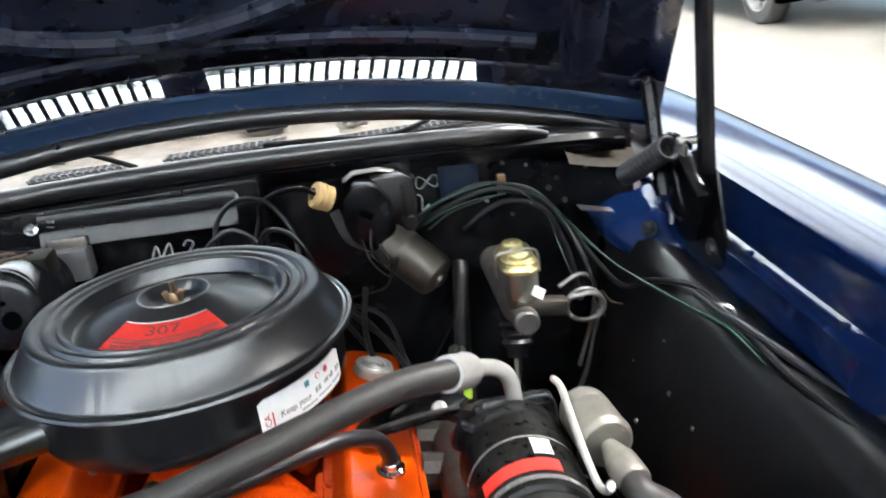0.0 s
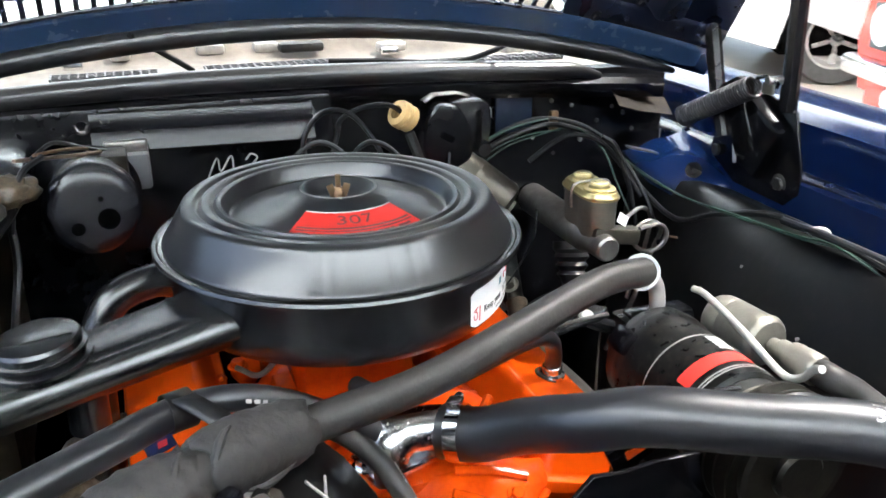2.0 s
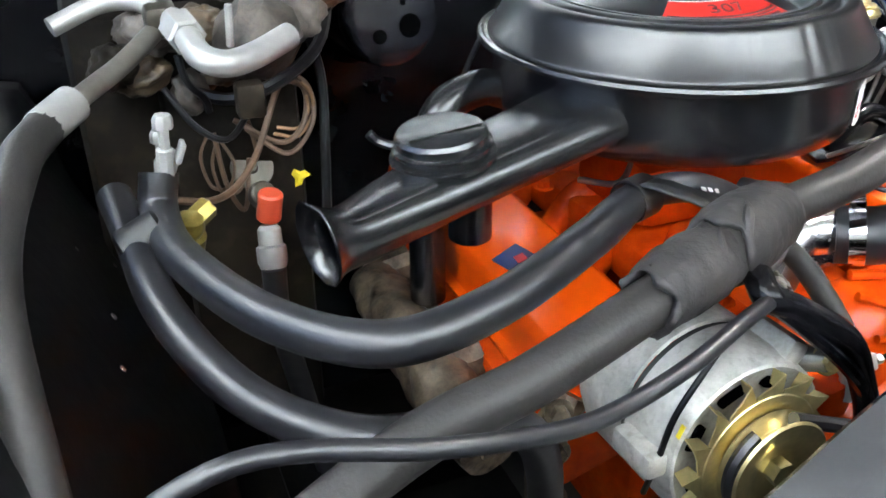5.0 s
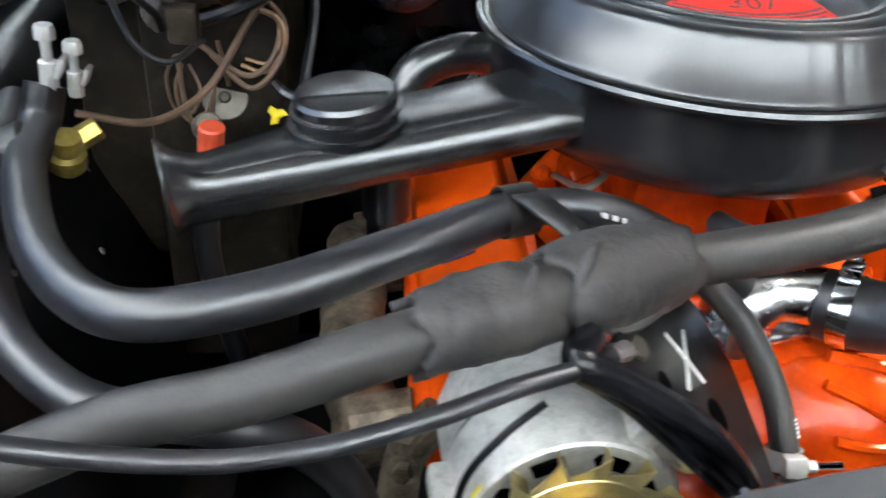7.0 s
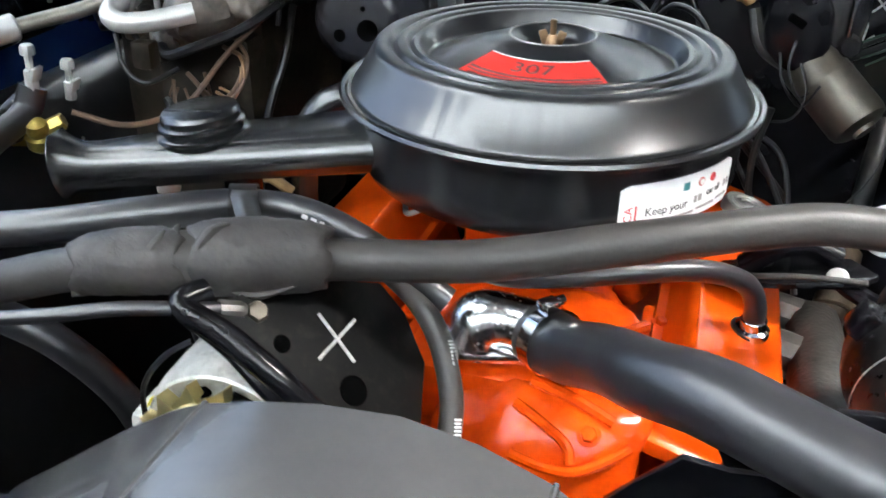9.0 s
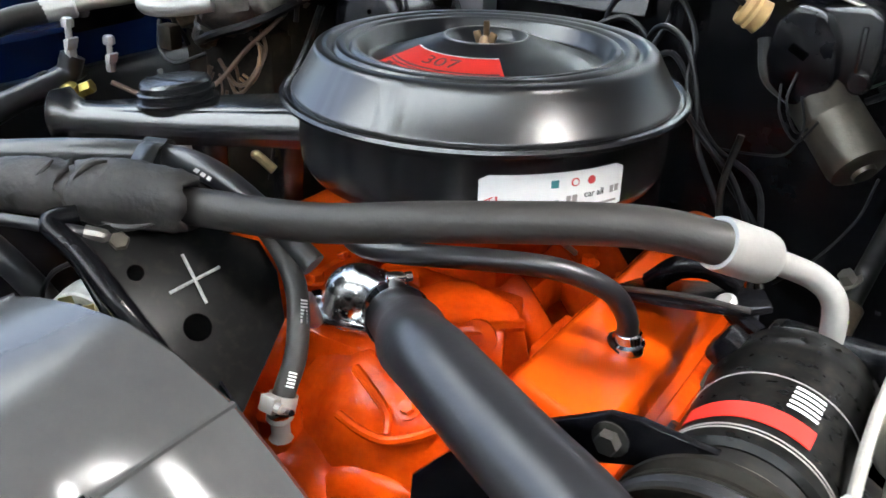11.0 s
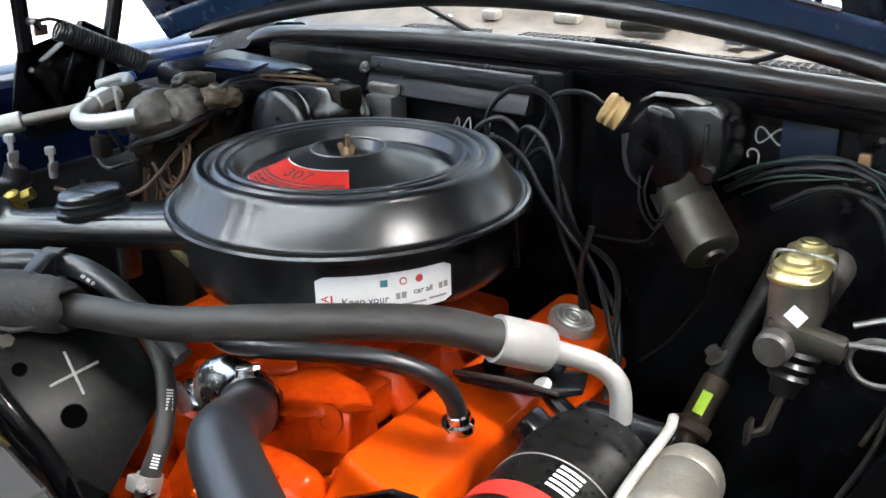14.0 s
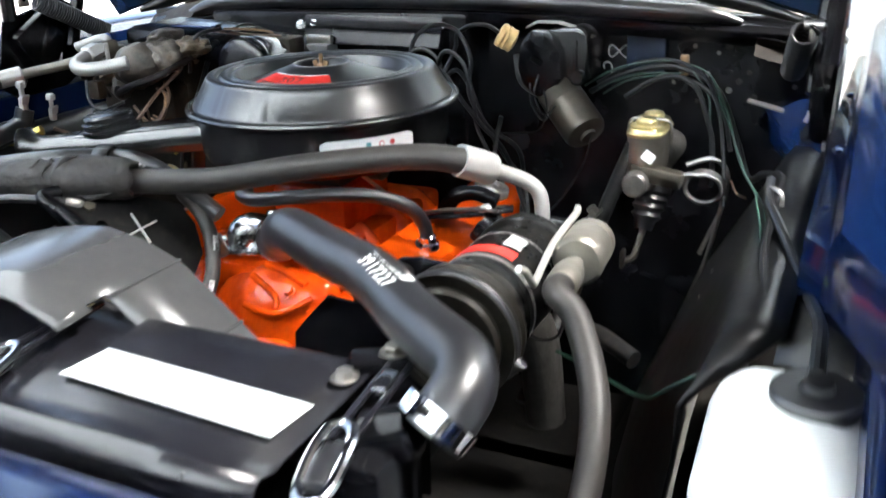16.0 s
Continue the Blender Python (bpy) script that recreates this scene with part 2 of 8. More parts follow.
def lathe(profile, m=None, seg=48, bm=None, wobble=0.0):
    """Turns (r, z) points round the z axis of m; r = 0 closes."""
    bm = bm or bmesh.new()
    m = m or Matrix()
    rings = []
    for r, z in profile:
        if r < 1e-6:
            rings.append([bm.verts.new(m @ Vector((0, 0, z)))])
        else:
            ring = []
            for i in range(seg):
                a = 2 * math.pi * i / seg
                k = 1 + wobble * math.sin(3 * a + 1) * 0.5
                ring.append(bm.verts.new(m @ Vector((r * k * math.cos(a), r * k * math.sin(a), z))))
            rings.append(ring)
    for a, b in zip(rings, rings[1:]):
        for i in range(seg):
            j = (i + 1) % seg
            if len(a) == 1 and len(b) == 1:
                continue
            if len(a) == 1:
                bm.faces.new((a[0], b[i], b[j]))
            elif len(b) == 1:
                bm.faces.new((a[i], b[0], a[j]))
            else:
                bm.faces.new((a[i], b[i], b[j], a[j]))
    return bm


def smooth_line(pts, steps=8):
    """A Catmull-Rom line through the points."""
    pts = [Vector(p) for p in pts]
    if len(pts) == 2:
        return pts
    q = [2 * pts[0] - pts[1], *pts, 2 * pts[-1] - pts[-2]]
    out = []
    for i in range(1, len(q) - 2):
        a, b, c, d = q[i - 1:i + 3]
        for s in range(steps):
            t = s / steps
            out.append(0.5 * (2 * b + (c - a) * t + (2 * a - 5 * b + 4 * c - d) * t * t + (3 * b - 3 * c + d - a) * t ** 3))
    out.append(pts[-1])
    return out


def tube(pts, r, seg=14, steps=8, bm=None, radii=None, caps=True, hollow=0.0):
    """A hose along the points; radii: (share of length, radius) pairs."""
    bm = bm or bmesh.new()
    line = smooth_line(pts, steps)
    n = len(line)
    t0 = (line[1] - line[0]).normalized()
    u = t0.orthogonal().normalized()
    prev, rings = t0, []
    for i, p in enumerate(line):
        t = (line[min(i + 1, n - 1)] - line[max(i - 1, 0)]).normalized()
        u = (prev.rotation_difference(t) @ u)
        u = (u - t * u.dot(t)).normalized()
        v = t.cross(u)
        prev = t
        rr = r
        if radii:
            s = i / (n - 1)
            rr = np.interp(s, [a for a, _ in radii], [b for _, b in radii])
        rings.append([bm.verts.new(p + (u * math.cos(2 * math.pi * k / seg) + v * math.sin(2 * math.pi * k / seg)) * rr) for k in range(seg)])
    for a, b in zip(rings, rings[1:]):
        for k in range(seg):
            j = (k + 1) % seg
            bm.faces.new((a[k], b[k], b[j], a[j]))
    if caps:
        bm.faces.new(rings[0][::-1])
        bm.faces.new(rings[-1])
    return bm


def band(a, b, r, bm=None, seg=24, edge=0.15):
    """A short cylinder from a to b with rounded edges."""
    a, b = Vector(a), Vector(b)
    L = (b - a).length
    e = min(r, L) * edge
    return lathe([(0, 0), (r - e, 0), (r, e), (r, L - e), (r - e, L), (0, L)], axis_matrix(a, b - a), seg, bm)


def rbox(size, m=None, bevel=0.004, bm=None, segs=2):
    """A box of that size with rounded edges, centred at m."""
    out = bm or bmesh.new()
    made = bmesh.new()
    bmesh.ops.create_cube(made, size=1.0)
    bmesh.ops.scale(made, vec=Vector(size), verts=made.verts[:])
    if bevel:
        bmesh.ops.bevel(made, geom=made.edges[:], offset=min(bevel, 0.45 * min(size)), segments=segs, affect="EDGES", profile=0.5)
    return merge(out, made, m or Matrix())


def merge(out, made, m):
    made.verts.ensure_lookup_table()
    vs = [out.verts.new(m @ v.co) for v in made.verts]
    made.verts.index_update()
    for f in made.faces:
        out.faces.new([vs[v.index] for v in f.verts])
    made.free()
    return out


def slab(poly, thick, m=None, bevel=0.0, bm=None, holes=()):
    """A plate from a polygon (x, y) of m, extruded along its z."""
    out = bm or bmesh.new()
    made = bmesh.new()
    lo = [made.verts.new((x, y, 0)) for x, y in poly]
    hi = [made.verts.new((x, y, thick)) for x, y in poly]
    n = len(poly)
    made.faces.new(lo[::-1])
    made.faces.new(hi)
    for i in range(n):
        j = (i + 1) % n
        made.faces.new((lo[i], lo[j], hi[j], hi[i]))
    if bevel:
        bmesh.ops.bevel(made, geom=made.edges[:], offset=bevel, segments=2, affect="EDGES", profile=0.5)
    return merge(out, made, m or Matrix())


def plate3(points, thick, bm=None, bevel=0.0):
    """A plate through points in one plane, thickened to its back."""
    c = sum((Vector(p) for p in points), Vector()) / len(points)
    n = Vector((0, 0, 0))
    for i in range(len(points)):
        n += (Vector(points[i]) - c).cross(Vector(points[(i + 1) % len(points)]) - c)
    n.normalize()
    m = axis_matrix(c, n)
    inv = m.inverted()
    flat = [(inv @ Vector(p)) for p in points]
    return slab([(p.x, p.y) for p in flat], -thick, m, bevel, bm)


def sweep(profile, stations, bm=None, closed=False):
    """Skins copies of a profile of (a, b) points: stations are (origin, a-axis, b-axis)."""
    bm = bm or bmesh.new()
    rows = []
    for o, a, b in stations:
        rows.append([bm.verts.new(Vector(o) + Vector(a) * p + Vector(b) * q) for p, q in profile])
    n = len(profile)
    for r, s in zip(rows, rows[1:]):
        for i in range(n if closed else n - 1):
            j = (i + 1) % n
            bm.faces.new((r[i], s[i], s[j], r[j]))
    if closed:
        bm.faces.new(rows[0][::-1])
        bm.faces.new(rows[-1])
    return bm


def bolt_bm(at, direction, r=0.008, h=0.006, bm=None, washer=True):
    """A hex head, with a washer."""
    m = axis_matrix(at, direction)
    bm = bm or bmesh.new()
    if washer:
        lathe([(0, 0), (r * 1.5, 0), (r * 1.5, 0.0015), (0, 0.0015)], m, 16, bm)
    lathe([(r, 0.001), (r, h * 0.85), (r * 0.88, h), (0, h)], m, 6, bm)
    return bm


def text_bm(body, size, depth=0.0004):
    cu = bpy.data.curves.new("text", "FONT")
    cu.body = body
    cu.size = size
    cu.extrude = depth
    cu.align_x = "CENTER"
    cu.align_y = "CENTER"
    cu.resolution_u = 3
    ob = bpy.data.objects.new("text", cu)
    scene.collection.objects.link(ob)
    dg = bpy.context.evaluated_depsgraph_get()
    me = bpy.data.meshes.new_from_object(ob.evaluated_get(dg))
    bm = bmesh.new()
    bm.from_mesh(me)
    bpy.data.objects.remove(ob)
    bpy.data.curves.remove(cu)
    bpy.data.meshes.remove(me)
    return bm


def clamp_part(parent, at, direction, r, width=0.012, material=None):
    """A worm-drive hose clamp with its screw housing."""
    d = Vector(direction).normalized()
    at = Vector(at)
    ring = lathe([(r, -width / 2), (r + 0.0018, -width / 2), (r + 0.0018, width / 2), (r, width / 2)], axis_matrix(at, d), 28)
    side = axis_matrix(at, d)
    rbox((0.016, 0.010, width * 1.05), side @ Matrix.Translation((0, r + 0.005, 0)), 0.002, ring)
    lathe([(0, 0), (0.0045, 0), (0.0045, 0.006), (0, 0.006)], side @ Matrix.Translation((0.008, r + 0.006, 0)) @ Matrix.Rotation(radians(90), 4, "Y"), 8, ring)
    return part("hose_clamp", ring, material or STEEL, parent, "steel worm-drive clamp")
# ---- the garage ----
def wall_box(name, size, at, material, label, category="wall"):
    return solo(name, rbox(size, Matrix.Translation(at), 0.0), material, at, label, category, kind="structure", smooth=False)


wall_box("ground", (240, 240, 0.1), (0, 0, -0.16), PAVING, "pale paving outside the garage", "ground")
wall_box("floor", (16.9, 22, 0.1), (3.65, 1, -0.05), CONCRETE, "polished beige concrete garage floor", "floor")
north = bmesh.new()
for x0, x1, z0, z1 in ((-4.7, -3.6, 0.0, 4.4), (-3.6, 11.2, 4.2, 4.4), (11.2, 12.2, 0.0, 4.4)):
    rbox((x1 - x0, 0.2, z1 - z0), Matrix.Translation(((x0 + x1) / 2, 12.1, (z0 + z1) / 2)), 0.0, north)
solo("wall_north", north, WALLP, (3.65, 12.1, 0), "grey painted garage wall with a wide open door", "wall", kind="structure", smooth=False)
wall_box("wall_south", (16.9, 0.2, 4.4), (3.75, -10.1, 2.2), WALLP, "grey painted garage wall")
wall_box("wall_east", (0.2, 22.0, 4.4), (12.1, 1, 2.2), WALLP, "grey painted garage wall")
# the west wall has a wide open garage door
west = bmesh.new()
for y0, y1, z0, z1 in ((-10.0, -4.0, 0.0, 4.4), (-4.0, 10.0, 4.28, 4.4), (10.0, 12.0, 0.0, 4.4)):
    rbox((0.2, y1 - y0, z1 - z0), Matrix.Translation((-4.7, (y0 + y1) / 2, (z0 + z1) / 2)), 0.0, west)
solo("wall_west", west, WALLP, (-4.7, 1, 0), "grey painted garage wall with a wide open door", "wall", kind="structure", smooth=False)
# the roof is out of view; four translucent strips are added for fill and highlights
SKYLIGHTS = ((-7.2, -3.0, -4.2, 5.4), (3.6, 9.2, -3.6, 5.4), (-0.6, 3.6, -4.4, -2.4), (-3.0, -0.6, -4.4, -1.8))
roof = bmesh.new()
xw, xe = -4.8, 12.2
edges = [-10.2, -7.2, -3.0, -0.6, 3.6, 9.2, 12.2]
for y0, y1 in zip(edges, edges[1:]):
    lit = [q for q in SKYLIGHTS if q[0] == y0]
    for x0, x1 in (((xw, lit[0][2]), (lit[0][3], xe)) if lit else ((xw, xe),)):
        rbox((x1 - x0, y1 - y0, 0.1), Matrix.Translation(((x0 + x1) / 2, (y0 + y1) / 2, 4.45)), 0.0, roof)
solo("ceiling", roof, CEILP, (3, 1, 4.4), "unseen dark garage ceiling, open where skylights are added", "ceiling", kind="structure", smooth=False)
for y0, y1, x0, x1 in SKYLIGHTS:
    n = int((x1 - x0) / 1.0)
    light = thing("skylight", ((x0 + x1) / 2, (y0 + y1) / 2, 4.42), "unseen strip of translucent greenish-white roof panels, added to light the bay", "skylight", "skylights", "structure")
    w = (x1 - x0) / n
    for i in range(n):
        part("panel", rbox((w - 0.09, y1 - y0 - 0.02, 0.004), Matrix.Translation((x0 + w * (i + 0.5), (y0 + y1) / 2, 4.46)), 0.0), FIBRE, light, smooth=False)
        if i:
            part("bar", rbox((0.09, y1 - y0 - 0.004, 0.06), Matrix.Translation((x0 + w * i, (y0 + y1) / 2, 4.45)), 0.0), CEILP, light, smooth=False)

# Unseen light panel, added as a key light from the driver's side.
ADDED_LIGHT = glow("added_light_glow", (1.0, 0.98, 0.95), 40.0)
bay = thing("panel_light", (2.5, 0.0, 4.4), "unseen square ceiling light panel, added as key light beside the car", "lamp")
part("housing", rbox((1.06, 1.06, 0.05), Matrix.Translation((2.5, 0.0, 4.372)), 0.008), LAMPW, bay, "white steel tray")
part("diffuser", rbox((1.00, 1.00, 0.012), Matrix.Translation((2.5, 0.0, 4.342)), 0.003), ADDED_LIGHT, bay, "glowing diffuser")


def sheet(name, bm, material, at, label, category, thick=0.003, kind="structure", parent=None, angle=35.0):
    if parent:
        ob = part(name, bm, material, parent, label, angle=angle)
    else:
        ob = solo(name, bm, material, at, label, category, kind=kind, angle=angle)
    mod = ob.modifiers.new("thickness", "SOLIDIFY")
    mod.thickness = thick
    mod.offset = 0
    return ob


# ---- fenders: the same pressing on both sides ----
FENDER = [(0.684, -0.100), (0.690, -0.088), (0.692, -0.040), (0.700, -0.032), (0.712, -0.028), (0.716, -0.015),
          (0.718, 0.022), (0.724, 0.037), (0.738, 0.0455), (0.752, 0.0515), (0.768, 0.0545), (0.805, 0.0565), (0.838, 0.0550), (0.860, 0.0440), (0.874, 0.010),
          (0.885, -0.10), (0.895, -0.30), (0.885, -0.55), (0.860, -0.66)]


def fender_shell(side):
    """The pressing, whose inner flange bends outwards towards the front."""
    bm = bmesh.new()
    rows = []
    for k in range(39):
        y = -1.06 + k * (1.90 / 38)
        drop = -0.030 * max(0.0, (-0.35 - y) / 0.7) ** 2 - 0.012 * max(0.0, (y - 0.35) / 0.5) ** 2
        out = 0.058 * min(1.0, max(0.0, (-0.46 - y) / 0.14))
        low = 0.062 * min(1.0, max(0.0, (-0.26 - y) / 0.10))
        row = []
        for x, z in FENDER:
            sh = max(out, low if z < -0.02 else 0.0) if x < 0.75 else out * max(0.0, (0.80 - x) / 0.05) if x < 0.80 else 0.0
            row.append(bm.verts.new(P((x + sh) * side, y, z + drop)))
        rows.append(row)
    for a, b in zip(rows, rows[1:]):
        for i in range(len(FENDER) - 1):
            bm.faces.new((a[i], b[i], b[i + 1], a[i + 1]))
    return bm


for side, word in ((1, "driver"), (-1, "passenger")):
    f = thing("fender", P(0.80 * side, 0.0, -0.95), f"dark blue painted front fender with stepped flange, {word} side", "fender", "front fenders")
    sheet("panel", fender_shell(side), BLUE, None, "glossy dark blue panel", "", parent=f)
    for y in (-0.20, 0.02, 0.36):
        part("bolt", bolt_bm(P(0.704 * side, y, -0.0305), (0, 0, 1), 0.0055, 0.004), BLUE, f)

# ---- wheelhouse panels ----
def wheelhouse(side):
    bm = bmesh.new()
    rows = []
    for k in range(9, 45):
        y = -0.66 + k * (1.06 / 44)
        q = min(1.0, max(0.0, (y + 0.36) / 0.22)) * min(1.0, max(0.0, (0.40 - y) / 0.25))
        q = math.sin(q * math.pi / 2)  # the arch's bulge
        prof = [(0.691, -0.091), (0.660, -0.086), (0.640, -0.090), (0.628, -0.100 - 0.02 * (1 - q)), (0.615 - 0.006 * q, -0.130 - 0.06 * (1 - q)), (0.605 - 0.026 * q, -0.185 - 0.08 * (1 - q)),
                (0.598 - 0.054 * q, -0.245 - 0.09 * (1 - q)), (0.592 - 0.078 * q, -0.310 - 0.08 * (1 - q)), (0.590 - 0.096 * q, -0.40 - 0.03 * (1 - q)), (0.590 - 0.10 * q, -0.55), (0.590 - 0.10 * q, -0.75)]
        tuck = min(1.0, max(0.0, (-0.38 - y) / 0.05))  # the top edge tucks in before the washer bottle
        prof = [(x + (0.616 - x) * tuck if x > 0.616 else x, z - 0.05 * tuck * (x > 0.616)) for x, z in prof]
        rows.append([bm.verts.new(P(x * side, y, z)) for x, z in prof])
    for a, b in zip(rows, rows[1:]):
        for i in range(len(a) - 1):
            bm.faces.new((a[i], b[i], b[i + 1], a[i + 1]))
    bmesh.ops.smooth_vert(bm, verts=[v for v in bm.verts if not v.is_boundary], factor=0.5, use_axis_x=True, use_axis_y=True, use_axis_z=True)
    return bm


for side, word in ((1, "driver"), (-1, "passenger")):
    w = thing("inner_fender", P(0.6 * side, -0.1, -0.95), f"black painted inner fender with the wheel arch's bulge, {word} side", "inner fender", "inner fenders")
    sheet("panel", wheelhouse(side), WHEELBLK, None, "glossy black pressed panel", "", parent=w, angle=60)
    sheet("apron", sweep([(0.0, -0.088), (0.0, -0.75)], [(P(0.79 * side, y, 0), (side, 0, 0), (0, 0, 1)) for y in (-0.72, -0.50, -0.36, 0.0)]), DUSTBLK, None, "black front apron", "", parent=w)
    sheet("ledge", sweep([(-0.105, -0.100), (0.0, -0.098)], [(P(0.79 * side, y, 0), (side, 0, 0), (0, 0, 1)) for y in (-0.41, -0.2, 0.0)]), DUSTBLK, None, "black ledge below the fender", "", parent=w)
    part("shelf", rbox((0.19, 0.36, 0.012), Matrix.Translation(P(0.70 * side, -0.55, -0.317)), 0.004), DUSTBLK, w, "black shelf below the apron")
    for y, x, z in ((-0.10, 0.577, -0.190), (-0.02, 0.578, -0.187), (0.05, 0.600, -0.150), (0.02, 0.545, -0.245), (0.10, 0.572, -0.200)):
        part("rivet", lathe([(0, 0.004), (0.003, 0.003), (0.005, 0)], axis_matrix(P(x * side, y, z), (-0.8 * side, 0, 0.6)), 10), STEEL, w)

# ---- firewall, heater plenum and cowl ----
solo("wall_firewall", rbox((1.36, 0.03, 0.78), Matrix.Translation(P(0, 0.418, -0.31)), 0.004), GLOSSBLK, P(0, 0.418, -0.70), "gloss black painted firewall with chalk marks", "firewall", kind="structure")
solo("wall_plenum", rbox((0.56, 0.06, 0.50), Matrix.Translation(P(-0.20, 0.372, -0.165)), 0.012), GLOSSBLK, P(-0.20, 0.372, -0.42), "black heater plenum on the firewall's passenger side", "plenum", kind="structure")

lip = thing("firewall_ledge", P(-0.1, 0.335, 0.03), "glossy black steel ledge screwed along the firewall", "ledge", kind="structure")
part("panel", sweep([(0.0, 0.078), (-0.004, 0.076), (-0.007, 0.070), (-0.010, 0.056), (-0.0095, 0.053), (-0.012, 0.050), (-0.015, 0.043), (-0.020, 0.034), (-0.022, 0.029), (-0.018, 0.026), (0.0, 0.026)],
     [(P(x, 0.345 - 0.02 * (x + 0.235) / 0.27, 0.0), (0, 1, 0), (0, 0, 1)) for x in (-0.252, -0.25, -0.1, 0.04, 0.043)], closed=True), LEDGEBLK, lip)
for x, y, z in ((-0.232, 0.343, 0.066), (0.036, 0.325, 0.062), (-0.262, 0.340, 0.060)):
    part("bolt", bolt_bm(P(x, y, z), (0, -0.75, 0.65), 0.008, 0.006), CHROME, lip)


def crown(x):
    return 0.108 - (0.06 if x > -0.1 else 0.10) * (x + 0.1) ** 2


top = thing("cowl_panel", P(0, 0.52, 0.05), "cowl panel with a beige reflection in its colour and dark air inlet grilles below the windscreen", "cowl", kind="structure")
sheet("lip", sweep([(-0.02, -0.034), (-0.022, -0.012), (-0.015, -0.004), (0.03, 0.0), (0.07, -0.004)],
      [(P(x, 0.388 + 0.06 * max(0, abs(x) - 0.5), crown(x) - 0.012), (0, 1, 0), (0, 0, 1)) for x in np.linspace(-0.66, 0.66, 23)]), GLOSSBLK, None, "black cowl lip", "", parent=top)
sheet("panel", sweep([(0.055, -0.008), (0.12, -0.010), (0.20, -0.003), (0.235, 0.012), (0.25, 0.030)],
      [(P(x, 0.388 + 0.06 * max(0, abs(x) - 0.5), crown(x) - 0.008), (0, 1, 0), (0, 0, 1)) for x in np.linspace(-0.68, 0.68, 23)]), BEIGE_REFL, None, "", "", parent=top)
for x0, x1 in ((-0.30, -0.15), (-0.08, 0.12), (0.18, 0.52)):
    g = part("grille", rbox((x1 - x0, 0.042, 0.003), Matrix.Translation(P((x0 + x1) / 2, 0.500, crown((x0 + x1) / 2) - 0.011)), 0.0), INK, top, "black air inlet grille")
    n = int((x1 - x0) / 0.012)
    bars = bmesh.new()
    for i in range(n + 1):
        x = x0 + (x1 - x0) * i / n
        rbox((0.003, 0.042, 0.004), Matrix.Translation(P(x, 0.500, crown((x0 + x1) / 2) - 0.0075)), 0.0, bars)
    for yy in (0.488, 0.500, 0.512):
        rbox((x1 - x0, 0.0025, 0.004), Matrix.Translation(P((x0 + x1) / 2, yy, crown((x0 + x1) / 2) - 0.007)), 0.0, bars)
    part("mesh", bars, GREYTRIM, g, smooth=False)
seal = [P(x, 0.372 + (0.10 * max(0, abs(x) - 0.48)), crown(x) - 0.004 - (0.25 * max(0, abs(x) - 0.5))) for x in np.linspace(-0.60, 0.535, 26)]
solo("cowl_seal", tube(seal, 0.0165, 14, 3, radii=[(0, 0.007), (0.06, 0.0150), (0.3, 0.0160), (0.55, 0.0172), (0.8, 0.0155), (0.94, 0.0150), (1, 0.006)]), SEALRUB, seal[13], "thick black rubber seal along the cowl lip", "rubber seal", kind="structure")

screen = thing("windscreen", P(0, 0.7, 0.13), "raked curved windscreen glass with a bright trim", "windscreen", kind="structure")
pane = sheet("pane", sweep([(0.26, 0.03), (0.45, 0.15), (0.70, 0.31), (0.95, 0.44)],
      [(P(x, 0.388 + 0.25 * max(0, abs(x) - 0.35) ** 2, crown(x) - 0.005), (0, 1, 0), (0, 0, 1)) for x in np.linspace(-0.66, 0.66, 17)]), GLASS, None, "", "", thick=0.005, parent=screen)
pane.visible_shadow = False
part("trim", tube([P(x, 0.388 + 0.255 + 0.25 * max(0, abs(x) - 0.35) ** 2, crown(x) + 0.027) for x in np.linspace(-0.66, 0.66, 17)], 0.008, 8, 2), CHROME, screen, "bright metal trim")
# guessed dashboard, added to carry the same beige behind the glass
dash = rbox((1.28, 0.30, 0.22), Matrix.Translation(P(0, 0.86, 0.06)), 0.05)
solo("dashboard", dash, BEIGE_REFL, P(0, 0.86, -0.05), "added dashboard behind the windscreen in the cowl's beige reflection tone", "dashboard", kind="structure")

for x, y, w in ((-0.20, 0.60, 0.03), (-0.06, 0.61, 0.045), (0.03, 0.61, 0.04), (0.24, 0.58, 0.05), (0.46, 0.56, 0.04)):
    solo("cowl_clip", rbox((w, 0.025, 0.016), Matrix.Translation(P(x, y, crown(x) + 0.004)) @ Matrix.Rotation(0.3 * x, 4, "Z"), 0.005), ALUCAP, P(x, y, crown(x) - 0.004), "bright metal clip on the cowl panel", "clip", "cowl clips")
solo("wiper_pivot", rbox((0.075, 0.030, 0.016), Matrix.Translation(P(0.085, 0.585, crown(0.085) + 0.006)), 0.006), DUSTBLK, P(0.085, 0.585, crown(0.085)), "black wiper pivot cover on the cowl panel", "pivot cover")
for s in (-1, 1):
    solo("washer_nozzle", rbox((0.03, 0.02, 0.012), Matrix.Translation(P(0.25 * s - 0.02, 0.56, crown(0.25 * s) + 0.0)), 0.004), CHROME, P(0.25 * s - 0.02, 0.56, crown(0.25 * s) - 0.006), "small bright washer nozzle on the cowl panel", "nozzle", "washer nozzles")
arms = (((-0.188, 0.318, 0.180), (-0.15, 0.36, 0.150), (-0.111, 0.395, 0.119), (-0.108, 0.405, 0.112)), ((0.365, 0.335, 0.150), (0.345, 0.37, 0.125), (0.28, 0.39, 0.106), (0.18, 0.405, 0.112), (0.09, 0.41, 0.116)))
for pts in arms:
    solo("washer_hose", tube([P(*p) for p in pts], 0.0042, 8, 6), WIRE, P(*pts[-1]), "thin black washer hose hanging from the hood's rear edge", "hose", "washer hoses")

